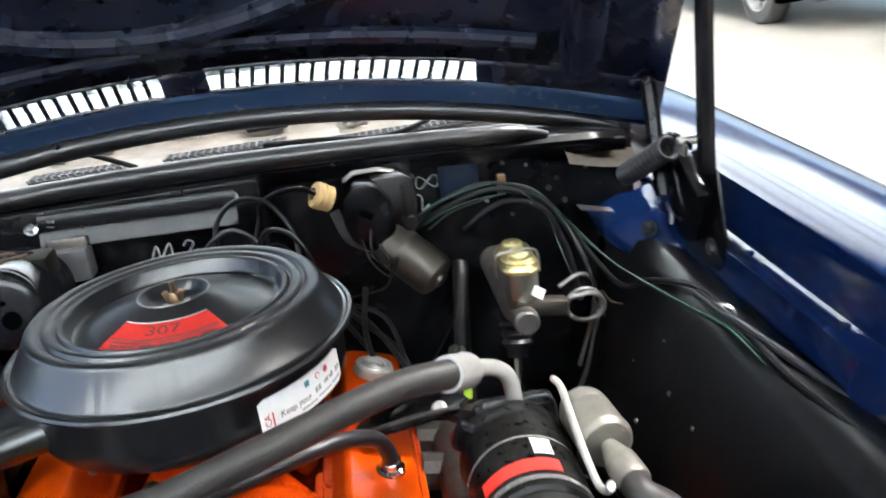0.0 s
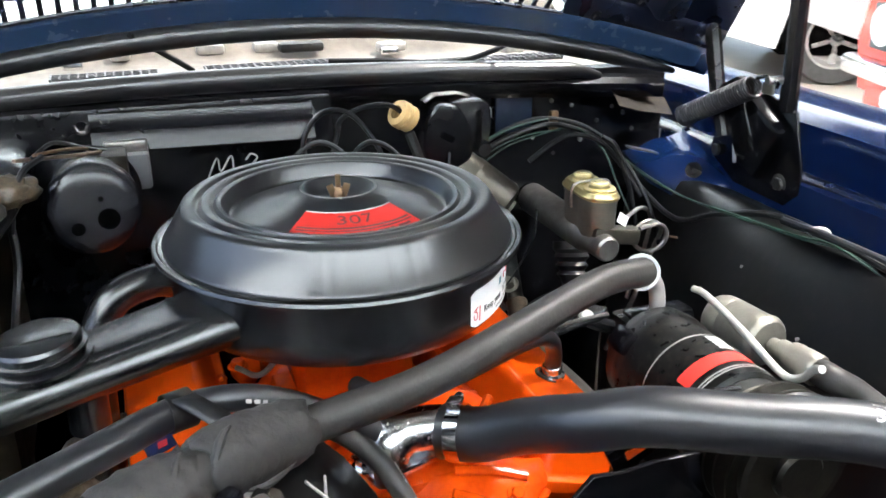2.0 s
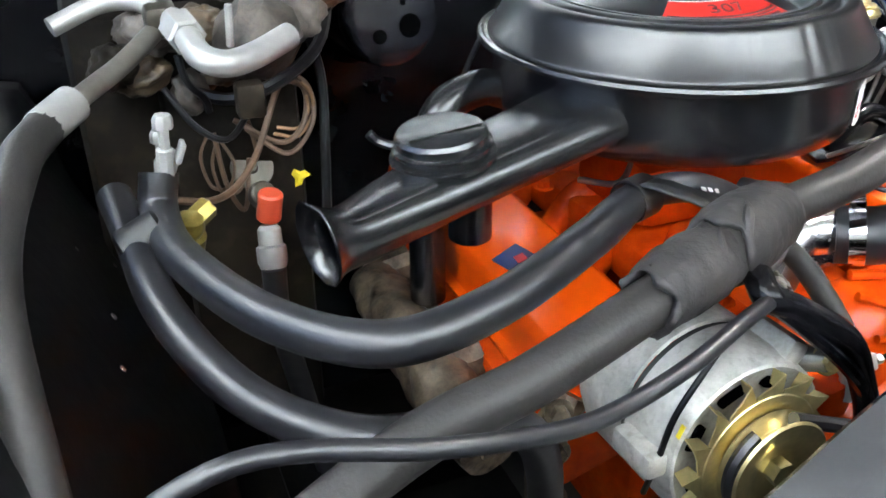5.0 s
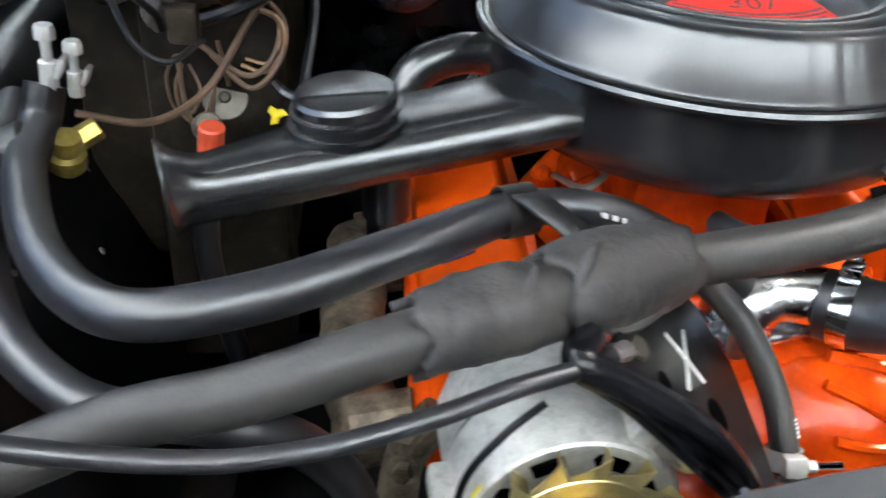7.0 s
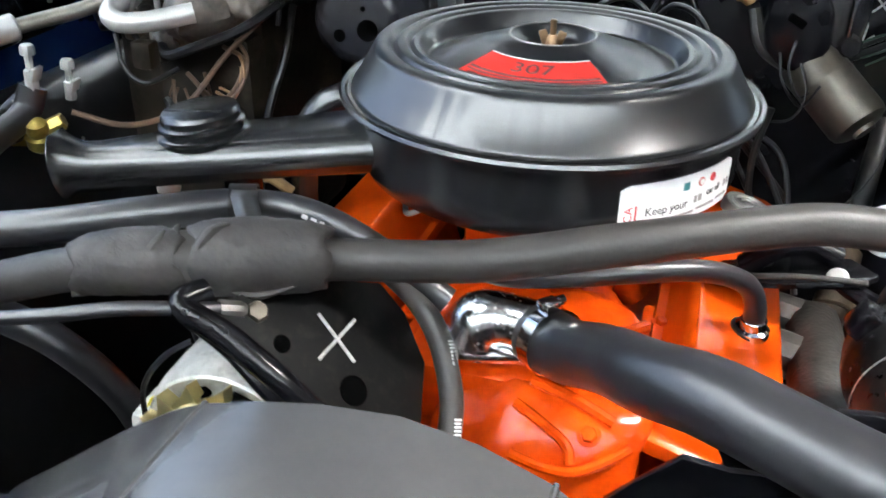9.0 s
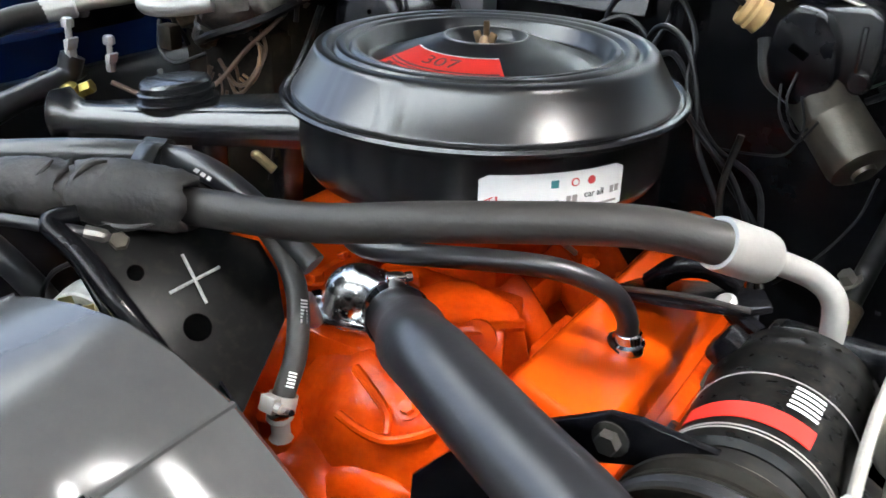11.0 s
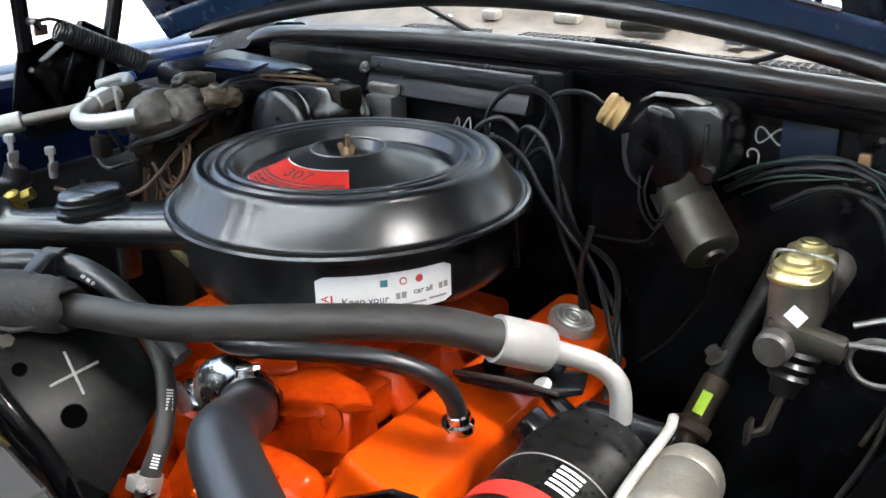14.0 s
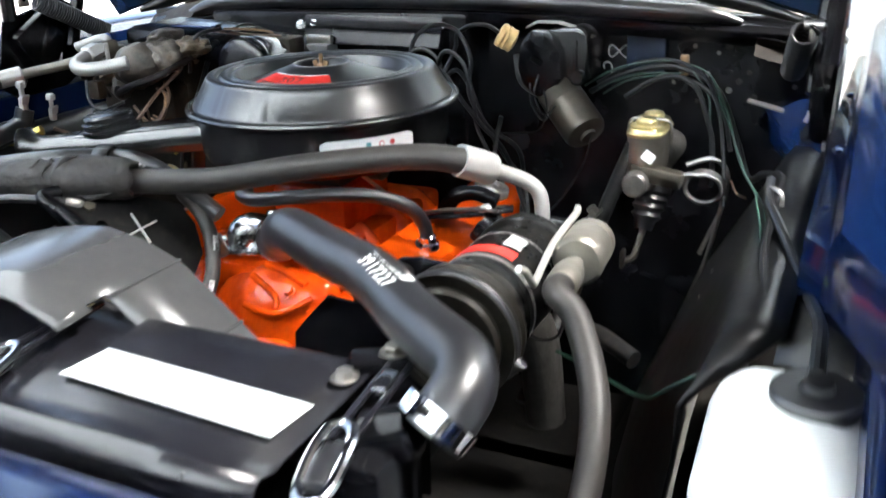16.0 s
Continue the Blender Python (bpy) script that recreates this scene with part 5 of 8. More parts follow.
outline = [(-0.170, -0.372, -0.062), (-0.128, -0.372, -0.098), (-0.098, -0.369, -0.134), (-0.060, -0.362, -0.172), (-0.020, -0.334, -0.203), (-0.030, -0.295, -0.179), (-0.040, -0.258, -0.156), (-0.062, -0.240, -0.122), (-0.085, -0.238, -0.100), (-0.130, -0.295, -0.070)]
br = thing("alternator_bracket", XO, "black painted alternator bracket with a chalk cross", "bracket")
part("plate", plate3([on_plate(*p) for p in outline], 0.005, None, 0.0012), BRKTBLK, br, "black steel plate")
part("flange", tube([P(-0.178, -0.376, -0.064), P(-0.148, -0.372, -0.089), P(-0.112, -0.376, -0.122), P(-0.085, -0.374, -0.150), P(-0.062, -0.364, -0.175)], 0.0060, 10), GLOSSBLK, br, "rolled lower flange")
# discs on the plate, painted black as the shade of holes
for r0, p in ((0.012, (-0.074, -0.325, -0.143)), (0.007, (-0.120, -0.343, -0.098))):
    part("hole", lathe([(0, 0.0006), (r0, 0.0006), (r0, 0)], axis_matrix(on_plate(*p), XN), 20), SHADE_BLK, br)
for p, q in (((-0.112, -0.302, -0.097), (-0.077, -0.309, -0.127)), ((-0.099, -0.329, -0.117), (-0.089, -0.282, -0.109))):
    part("chalk_mark", tube([on_plate(*p) + XN * 0.0006, (on_plate(*p) + on_plate(*q)) / 2 + XN * 0.0008, on_plate(*q) + XN * 0.0006], 0.0015, 6), CHALK, br, "chalk stroke")
part("bolt", bolt_bm(P(-0.1430, -0.3383, -0.0808), (0.55, -0.28, 0.72), 0.0085, 0.009), DULL, br, "plated hex bolt")
part("arm", tube([P(-0.172, -0.352, -0.058), P(-0.180, -0.372, -0.060), P(-0.148, -0.370, -0.080), P(-0.102, -0.372, -0.113), P(-0.064, -0.362, -0.166), P(-0.040, -0.357, -0.220), P(-0.035, -0.355, -0.30)], 0.0100, 14), GLOSSBLK, br, "curved glossy black rolled edge")
part("bolt", bolt_bm(P(-0.104, -0.362, -0.135), (-0.2, -0.9, 0.35), 0.0085, 0.012), GOLD, br, "plated hex bolt")
part("boss", band(P(-0.118, -0.345, -0.142), P(-0.104, -0.363, -0.135), 0.010), ALU, br)

gm = thing("bypass_hose", P(-0.02, -0.29, -0.22), "black braided hose with white printing and a brass fitting", "hose")
GH = [(-0.085, -0.232, -0.085), (-0.053, -0.238, -0.109), (-0.029, -0.252, -0.134), (-0.011, -0.276, -0.168), (-0.006, -0.298, -0.194), (-0.006, -0.306, -0.212)]
gmb = part("hose", tube([P(*p) for p in GH], 0.0098, 14), RUBBER_G, gm)
print_on(bars_bm([0.0016, 0.0014, 0.0016, 0.0018, 0.0016, 0.0014, 0.003], 0.0065, 0.0013), P(-0.0305, -0.2505, -0.131), P(-0.0175, -0.2675, -0.156), 0.0100, -40, PRINT, gmb)
print_on(bars_bm([0.0016, 0.0014, 0.0016, 0.0018, 0.0014], 0.0065, 0.0013), P(-0.0088, -0.287, -0.180), P(-0.0060, -0.297, -0.193), 0.0100, -40, PRINT, gmb)
clamp_part(gm, P(-0.006, -0.302, -0.203), unit(GH[-2], GH[-1]), 0.0108, 0.014, ALUBR)
part("screw", band(P(0.004, -0.314, -0.199), P(0.024, -0.322, -0.190), 0.0028, seg=8), CHROME, gm, "clamp screw")
part("fitting", lathe([(0.011, 0), (0.012, 0.004), (0.0085, 0.008), (0.0085, 0.022), (0.011, 0.026), (0, 0.026)], axis_matrix(P(-0.006, -0.306, -0.212), (-0.05, 0.05, -1)), 12), ALUBR, gm)

# ---- alternator ----
alt = thing("alternator", P(-0.165, -0.33, -0.27), "cast aluminium alternator with a gold-plated fan and belt pulley", "alternator")
AX = axis_matrix(P(-0.166, -0.366, -0.192), (0.05, -1, 0.02))
part("front_housing", lathe([(0.02, -0.010), (0.050, -0.008), (0.060, -0.003), (0.0645, -0.0015), (0.0665, -0.003), (0.070, -0.014), (0.0713, -0.022), (0.0715, -0.052), (0.0695, -0.0535), (0, -0.0535)], AX, 56), ALUCAST, alt, "pale cast aluminium front housing")
part("stator", lathe([(0.0690, -0.0535), (0.0690, -0.0585), (0, -0.0585)], AX, 56), IRON, alt, "thin steel stator edge")
part("rear_housing", lathe([(0.0695, -0.0585), (0.0712, -0.060), (0.0712, -0.105), (0.064, -0.122), (0.045, -0.134), (0, -0.137)], AX, 56), ALUCAST, alt, "pale cast aluminium rear housing")
# black blocks paint the shade of the vent openings
for k in range(8):
    a = 2 * math.pi * (k + 0.5) / 8
    part("vent", rbox((0.020, 0.009, 0.010), AX @ Matrix.Rotation(a, 4, "Z") @ Matrix.Translation((0.0, 0.0500, -0.008)), 0.001), SHADE_BLK, alt)
for k in range(3):
    a = 2 * math.pi * k / 3 - 0.55
    part("lug", rbox((0.020, 0.020, 0.045), AX @ Matrix.Rotation(a, 4, "Z") @ Matrix.Translation((0, 0.074, -0.028)), 0.005), ALUCAST, alt)
fan = part("fan", lathe([(0.010, 0.008), (0.050, 0.010), (0.051, 0.011), (0.050, 0.012), (0.010, 0.012)], AX, 40), GOLD, alt, "yellow-plated cooling fan")
for k in range(14):
    m = AX @ Matrix.Rotation(2 * math.pi * k / 14, 4, "Z")
    part("blade", plate3([m @ Vector(p) for p in ((-0.0110, 0.0480, 0.0112), (0.0115, 0.0480, 0.0112), (0.0120, 0.0655, 0.0112), (0.003, 0.0590, 0.0112), (-0.0105, 0.0530, 0.0112))], 0.0012), GOLD, fan)
    part("blade", plate3([m @ Vector(p) for p in ((0.0120, 0.0655, 0.0108), (0.0115, 0.0500, 0.0108), (0.0122, 0.0510, -0.001), (0.0128, 0.0630, -0.001))], 0.0012), GOLD, fan)
pul = part("pulley", lathe([(0, 0.014), (0.012, 0.014), (0.038, 0.013), (0.0415, 0.016), (0.0315, 0.022), (0.0315, 0.025), (0.0415, 0.031), (0.0400, 0.033), (0.030, 0.0325), (0.018, 0.027), (0.014, 0.026), (0, 0.026)], AX, 48), GOLD, alt, "plated V-belt pulley")
part("nut", lathe([(0.010, 0.024), (0.010, 0.036), (0, 0.036)], AX, 6), GOLD, pul)
part("mark", rbox((0.010, 0.020, 0.001), AX @ Matrix.Rotation(1.1, 4, "Z") @ Matrix.Translation((0, 0.0655, -0.012)) @ Matrix.Rotation(radians(75), 4, "X"), 0.0), YELLOW, alt, "yellow paint mark")
belt = []
for k in range(15):
    a = radians(120 + 180 * k / 14)
    belt.append(AX @ Vector((0.037 * math.cos(a), 0.037 * math.sin(a), 0.0235)))
belt += [P(-0.02, -0.390, -0.30), P(0.0, -0.390, -0.26)]
wp = thing("water_pump_pulley", P(0.0, -0.37, -0.40), "black pressed steel pulley on the water pump", "pulley")
part("pulley", lathe([(0, 0.0), (0.030, 0.0), (0.060, -0.006), (0.078, -0.006), (0.082, 0.0), (0.074, 0.008), (0.074, 0.012), (0.082, 0.020), (0.080, 0.024), (0, 0.024)], axis_matrix(P(0.0, -0.368, -0.315), (0, -1, 0)), 48), GLOSSBLK, wp)
for k in range(4):
    part("bolt", bolt_bm(P(0.018 * math.cos(k * 1.571), -0.402, -0.315 + 0.018 * math.sin(k * 1.571)), (0, -1, 0), 0.006, 0.006), STEEL, wp)
solo("fan_belt", tube(belt + [P(-0.01, -0.390, -0.22), AX @ Vector((0.012, 0.036, 0.0235))], 0.0055, 8, 4), RUBBER, P(-0.1, -0.41, -0.2), "black V-belt over the alternator pulley", "belt")
solo("alternator_wire", tube([P(-0.190, -0.352, -0.105), P(-0.212, -0.360, -0.120), P(-0.232, -0.362, -0.150), P(-0.238, -0.358, -0.19), P(-0.236, -0.345, -0.23)], 0.0024, 8), WIRE, P(-0.232, -0.36, -0.21), "thin black wire on the alternator", "wire")

# ---- air conditioning compressor ----
CX, CZ = 0.357, -0.172
cp = thing("ac_compressor", P(CX, -0.15, -0.26), "black cylindrical air conditioning compressor with a red band", "compressor")
CM = axis_matrix(P(CX, -0.285, CZ), (0, 1, 0))
body = part("body", lathe([(0, 0.022), (0.058, 0.022), (0.0625, 0.026), (0.0630, 0.150), (0.0655, 0.154), (0.0655, 0.172), (0.0630, 0.176), (0.0630, 0.190), (0.050, 0.200), (0, 0.202)], CM, 64), COMPBLK, cp, "scuffed black steel shell")
band_bm = bmesh.new()
edge = []
for i in range(25):
    a = radians(60 + 82 * i / 24)
    edge.append([band_bm.verts.new(P(CX + r * math.cos(a), -0.285 + z, CZ + r * math.sin(a))) for r, z in ((0.0630, 0.050), (0.0638, 0.050), (0.0638, 0.070), (0.0630, 0.070))])
for a, b in zip(edge, edge[1:]):
    for j in range(3):
        band_bm.faces.new((a[j], a[j + 1], b[j + 1], b[j]))
part("red_band", band_bm, REDP, body, "red label band")
for z in (0.036, 0.112, 0.040):
    part("line", lathe([(0.0630, z), (0.0636, z), (0.0636, z + 0.0012), (0.0630, z + 0.0012)], CM, 64), INKGREY, body)
for k in range(5):
    z = 0.079 + 0.0062 * k
    bm = bmesh.new()
    rows = []
    for i in range(9):
        a = radians(62 + 20 * i / 8)
        rows.append([bm.verts.new(P(CX + 0.0637 * math.cos(a), -0.285 + z + q, CZ + 0.0637 * math.sin(a))) for q in (0, 0.0034)])
    for a, b in zip(rows, rows[1:]):
        bm.faces.new((a[0], b[0], b[1], a[1]))
    part("print", bm, WHITEP if k % 2 == 0 else PRINT, body)
part("rear_head", rbox((0.10, 0.045, 0.075), Matrix.Translation(P(CX + 0.012, -0.070, CZ + 0.010)), 0.012), COMPBLK, cp, "black rear head with ports")
part("port_block", rbox((0.085, 0.035, 0.030), Matrix.Translation(P(CX + 0.015, -0.078, -0.135)), 0.006), GLOSSBLK, cp)
part("plug", lathe([(0, 0.010), (0.006, 0.010), (0.0095, 0.007), (0.0095, 0)], axis_matrix(P(0.283, -0.060, -0.128), (-0.2, -0.4, 0.8)), 16), ALUBR, cp, "pale capped valve")
part("valve_boss", tube([P(0.315, -0.07, -0.14), P(0.295, -0.062, -0.134), P(0.281, -0.058, -0.125)], 0.009, 10), GLOSSBLK, cp)
part("lug", rbox((0.030, 0.03, 0.03), Matrix.Translation(P(0.305, -0.115, -0.135)) @ Matrix.Rotation(0.6, 4, "Y"), 0.006), GLOSSBLK, cp)
part("coil_housing", lathe([(0.050, 0.024), (0.058, 0.020), (0.058, -0.012), (0.050, -0.014), (0, -0.014)], CM, 48), DUSTBLK, cp, "black coil housing")
plate_bm = bmesh.new()
arc = []
for i in range(9):
    a = radians(66 + 44 * i / 8)
    arc.append([plate_bm.verts.new(P(CX + 0.0595 * math.cos(a), -0.285 + z, CZ + 0.0595 * math.sin(a))) for z in (-0.010, 0.004)])
for a, b in zip(arc, arc[1:]):
    plate_bm.faces.new((a[0], b[0], b[1], a[1]))
part("name_plate", plate_bm, ALU, cp, "bare metal plate")
clutch = part("clutch", lathe([(0, -0.072), (0.024, -0.072), (0.028, -0.068), (0.028, -0.062), (0.056, -0.062), (0.060, -0.058), (0.060, -0.052), (0.068, -0.052), (0.074, -0.054), (0.074, -0.051), (0.063, -0.044), (0.063, -0.041), (0.074, -0.035), (0.074, -0.032), (0.064, -0.026), (0.064, -0.023), (0.073, -0.018), (0.073, -0.014), (0.0, -0.012)], CM, 64), CLUTCHST, cp, "worn steel clutch pulley")
cb = thing("compressor_bracket", P(0.3, -0.268, -0.2), "black steel bracket in front of the compressor", "bracket")
part("plate", plate3([P(0.190, -0.268, -0.160), P(0.242, -0.268, -0.131), P(0.268, -0.268, -0.115), P(0.291, -0.268, -0.112), P(0.345, -0.268, -0.116), P(0.394, -0.268, -0.128), P(0.408, -0.268, -0.150), P(0.402, -0.268, -0.166), P(0.384, -0.268, -0.165), P(0.324, -0.268, -0.150), P(0.289, -0.268, -0.147), P(0.252, -0.268, -0.163), P(0.205, -0.268, -0.192)], 0.007, None, 0.0015), GLOSSBLK, cb, "black plate")
part("leg", rbox((0.030, 0.010, 0.14), Matrix.Translation(P(0.205, -0.270, -0.245)) @ Matrix.Rotation(0.15, 4, "Y"), 0.003), GLOSSBLK, cb)
part("lower_plate", plate3([P(0.117, -0.280, -0.231), P(0.141, -0.280, -0.204), P(0.170, -0.280, -0.173), P(0.205, -0.281, -0.178), P(0.245, -0.282, -0.172), P(0.300, -0.284, -0.172), P(0.300, -0.288, -0.42), P(0.110, -0.288, -0.42), P(0.115, -0.284, -0.27)], 0.006, None, 0.001), GLOSSBLK, cb, "black lower plate")
part("slot", rbox((0.022, 0.002, 0.009), Matrix.Translation(P(0.222, -0.2755, -0.162)) @ Matrix.Rotation(-0.45, 4, "Y"), 0.0), ORANGE, cb, "slot with orange behind")
for x, z, r in ((0.272, -0.134, 0.009), (0.392, -0.148, 0.008)):
    part("bolt", bolt_bm(P(x, -0.2755, z), (0, -1, 0), r, 0.010), IRON, cb)
part("lug", rbox((0.05, 0.012, 0.02), Matrix.Translation(P(0.40, -0.282, -0.178)), 0.004), GLOSSBLK, cb)
bl2 = [P(CX + 0.070 * math.cos(radians(a)), -0.3275, CZ + 0.070 * math.sin(radians(a))) for a in range(150, -40, -15)]
solo("compressor_belt", tube(bl2 + [P(0.2, -0.3275, -0.36), P(0.05, -0.3275, -0.42)], 0.006, 8, 3), RUBBER, P(CX, -0.3275, -0.25), "black V-belt on the compressor pulley", "belt")

mf = thing("ac_muffler", P(0.446, -0.14, -0.16), "pale aluminium muffler can on the air conditioning line", "muffler")
MA, MB = P(0.4425, -0.100, -0.1305), P(0.449, -0.188, -0.1285)
MD = unit(MA, MB)
part("can", lathe([(0, -0.006), (0.012, -0.0055), (0.021, -0.003), (0.0265, 0.002), (0.0292, 0.009), (0.0300, 0.017), (0.0300, 0.026), (0.0294, 0.027), (0.0300, 0.028), (0.0300, 0.075), (0.0310, 0.076), (0.0310, 0.079), (0.0295, 0.083), (0.026, 0.087), (0.014, 0.089), (0, 0.089)], axis_matrix(MA, MD), 40), ALU, mf, "dull aluminium can")
part("neck", lathe([(0.010, 0), (0.010, 0.012), (0.0135, 0.013), (0.0135, 0.027), (0.010, 0.028), (0.010, 0.034)], axis_matrix(MB + MD * 0.004, MD), 12), ALU, mf)
part("ferrule", lathe([(0.010, 0), (0.0172, 0.002), (0.0180, 0.010), (0.0170, 0.014), (0.0180, 0.018), (0.0180, 0.038), (0.0165, 0.041), (0.0150, 0.041)], axis_matrix(MB + MD * 0.032, MD), 24), ALU, mf, "crimped ferrule")
FE = MB + MD * 0.070
part("hose", tube([FE, FE + MD * 0.022, P(0.486, -0.299, -0.147), P(0.527, -0.373, -0.195), P(0.536, -0.443, -0.267), P(0.514, -0.508, -0.355), P(0.476, -0.562, -0.458)], 0.0150, 18), RUBBER_G, mf, "worn grey rubber hose")
part("tube", tube([P(0.417, -0.082, -0.099), P(0.421, -0.105, -0.100), P(0.418, -0.178, -0.112), P(0.420, -0.242, -0.131), P(0.424, -0.266, -0.126), P(0.423, -0.284, -0.106), P(0.420, -0.297, -0.098)], 0.0044, 10), ALUCAP, mf, "thin bent aluminium tube")
part("wire_loop", tube([P(0.40, -0.20, -0.145), P(0.43, -0.218, -0.150), P(0.447, -0.226, -0.175), P(0.44, -0.228, -0.205), P(0.415, -0.225, -0.215), P(0.39, -0.22, -0.205)], 0.0018, 6), WIRE, mf)

# crankcase hose
PV = [(-0.030, -0.165, -0.098), (-0.020, -0.190, -0.094), (0.010, -0.203, -0.094), (0.060, -0.200, -0.087), (0.115, -0.180, -0.084), (0.165, -0.152, -0.089), (0.200, -0.126, -0.108), (0.214, -0.112, -0.135), (0.216, -0.106, -0.163)]
pv = thing("crankcase_hose", P(0.216, -0.106, -0.17), "small black rubber hose curving into the valve cover", "hose")
part("hose", tube([P(*p) for p in PV], 0.0095, 14), RUBBER, pv)
part("elbow", lathe([(0.0100, 0), (0.0118, 0.002), (0.0118, 0.010), (0.0150, 0.012), (0.0150, 0.018), (0, 0.018)], axis_matrix(P(0.216, -0.106, -0.152), (0.05, 0.05, -1)), 16), CHROME, pv, "bright ringed elbow foot")
# ---- fan shroud, radiator and support ----
SHP = [(-0.352, -0.56), (-0.349, -0.45), (-0.345, -0.33), (-0.318, -0.235), (-0.285, -0.190), (-0.216, -0.138), (-0.176, -0.108), (-0.140, -0.084), (-0.118, -0.073), (-0.080, -0.062), (-0.040, -0.054), (0.010, -0.050), (0.055, -0.058), (0.096, -0.074), (0.104, -0.079), (0.128, -0.097), (0.152, -0.117), (0.191, -0.151), (0.240, -0.205), (0.282, -0.275), (0.305, -0.36), (0.312, -0.45), (0.315, -0.56)]
sr = thing("fan_shroud", P(0.04, -0.5, -0.3), "grey-black sheet metal fan shroud with worn edges", "fan shroud")
rows = []
for y, k in ((-0.446, 0.985), (-0.450, 1.0), (-0.49, 1.0), (-0.548, 1.0), (-0.572, 1.0), (-0.612, 0.99)):
    rows.append((P(0.02 - 0.02 * k, y, -0.30 + 0.30 * k), (k, 0, 0), (0, 0, k)))
shell_bm = sweep(SHP, rows)
# only the crown reaches forward over the radiator
bmesh.ops.delete(shell_bm, geom=[f for f in shell_bm.faces if f.calc_center_median().y < -0.549 and not -0.121 < f.calc_center_median().x < 0.100], context="FACES")
sheet("shell", shell_bm, SHROUD, None, "", "", thick=0.0035, parent=sr, angle=22)
for x, z in ((0.100, -0.0755), (-0.118, -0.0725), (0.172, -0.1335)):
    part("seam", tube([P(x, -0.447, z), P(x, -0.50, z), P(x + 0.001, -0.547, z)], 0.0024, 6), SHROUD, sr, "raised seam")

fanb = thing("cooling_fan", P(0.0, -0.40, -0.33), "black steel engine cooling fan behind the shroud", "fan")
FM = axis_matrix(P(0.0, -0.40, -0.315), (0, -1, 0))
part("hub", lathe([(0, 0.03), (0.035, 0.03), (0.045, 0.02), (0.065, 0.0), (0, 0.0)], FM, 24), IRON, fanb)
for k in range(5):
    m = FM @ Matrix.Rotation(2 * math.pi * k / 5 + 0.9, 4, "Z")
    part("blade", plate3([m @ Vector(p) for p in ((-0.03, 0.04, 0.002), (0.03, 0.04, 0.012), (0.05, 0.19, 0.022), (-0.045, 0.19, -0.012))], 0.002), GLOSSBLK, fanb)

rd = thing("radiator", P(0.05, -0.62, -0.55), "black radiator with a top support panel, sticker and rubber-lined clamps", "radiator")
# the core is flat black, its shade put into the colour
part("core", rbox((0.78, 0.05, 0.44), Matrix.Translation(P(0.03, -0.625, -0.34)), 0.004), SHADE_BLK, rd, "radiator core with its shade painted black")
part("tank", rbox((0.062, 0.075, 0.46), Matrix.Translation(P(0.425, -0.622, -0.335)), 0.018), GLOSSBLK, rd, "black side tank")
part("inlet", band(P(0.418, -0.615, -0.112), P(0.458, -0.606, -0.100), 0.022), GLOSSBLK, rd)
pan = part("top_panel", sweep([(-0.190, -0.06), (-0.190, -0.012), (-0.184, -0.004), (-0.176, -0.001), (-0.160, -0.006), (-0.150, -0.004), (-0.050, 0.0), (-0.012, 0.002), (-0.004, -0.002), (0.0, -0.012), (0.0, -0.05)],
      [(P(x, -0.522, -0.1), (0, 1, 0), (0, 0, 1)) for x in np.linspace(-0.40, 0.385, 9)]), GLOSSMOTOR, rd, "gloss black support panel")
md = pan.modifiers.new("thickness", "SOLIDIFY")
md.thickness = 0.003
part("sticker", rbox((0.228, 0.051, 0.0008), Matrix.Translation(P(0.2535, -0.6265, -0.0985)) @ Matrix.Rotation(-0.058, 4, "Z") @ Matrix.Rotation(-0.03, 4, "X"), 0.0), WHITEP, pan, "blank white sticker")
for x in (0.421, 0.081):
    ring = [P(x - 0.014, -0.644, -0.088), P(x - 0.004, -0.638, -0.086), P(x + 0.009, -0.648, -0.087), P(x + 0.018, -0.680, -0.091), P(x + 0.020, -0.704, -0.096), P(x + 0.010, -0.713, -0.098), P(x - 0.001, -0.704, -0.096), P(x - 0.010, -0.672, -0.090)]
    cl = part("clamp", tube(ring + ring[:1], 0.0048, 10, 6), CHROME, rd, "looped steel clamp")
    part("pad", rbox((0.018, 0.052, 0.012), Matrix.Translation(P(x + 0.003, -0.676, -0.096)) @ Matrix.Rotation(0.22, 4, "Z"), 0.005), RUBBER, cl, "rubber pad")
    for dx in (-0.010, 0.007):
        part("strip", rbox((0.006, 0.124, 0.006), Matrix.Translation(P(x + dx - 0.003, -0.596, -0.089)) @ Matrix.Rotation(0.13, 4, "Z") @ Matrix.Rotation(-0.02, 4, "X"), 0.002), GLOSSMOTOR, cl, "steel strip")
    part("latch", rbox((0.014, 0.030, 0.010), Matrix.Translation(P(x - 0.006, -0.575, -0.087)) @ Matrix.Rotation(0.13, 4, "Z"), 0.003), CHROME, cl, "bright latch")
part("bracket", rbox((0.05, 0.03, 0.012), Matrix.Translation(P(0.385, -0.53, -0.095)) @ Matrix.Rotation(0.5, 4, "Z"), 0.003), GLOSSBLK, rd)
part("bolt", bolt_bm(P(0.395, -0.522, -0.090), (0, 0, 1), 0.009, 0.008), ALU, rd)
part("bolt", bolt_bm(P(0.372, -0.566, -0.096), (0, 0, 1), 0.008, 0.008), STEEL, rd)
front = thing("radiator_support", P(0, -0.76, -0.5), "dark steel radiator support and baffle at the front", "support", kind="structure")
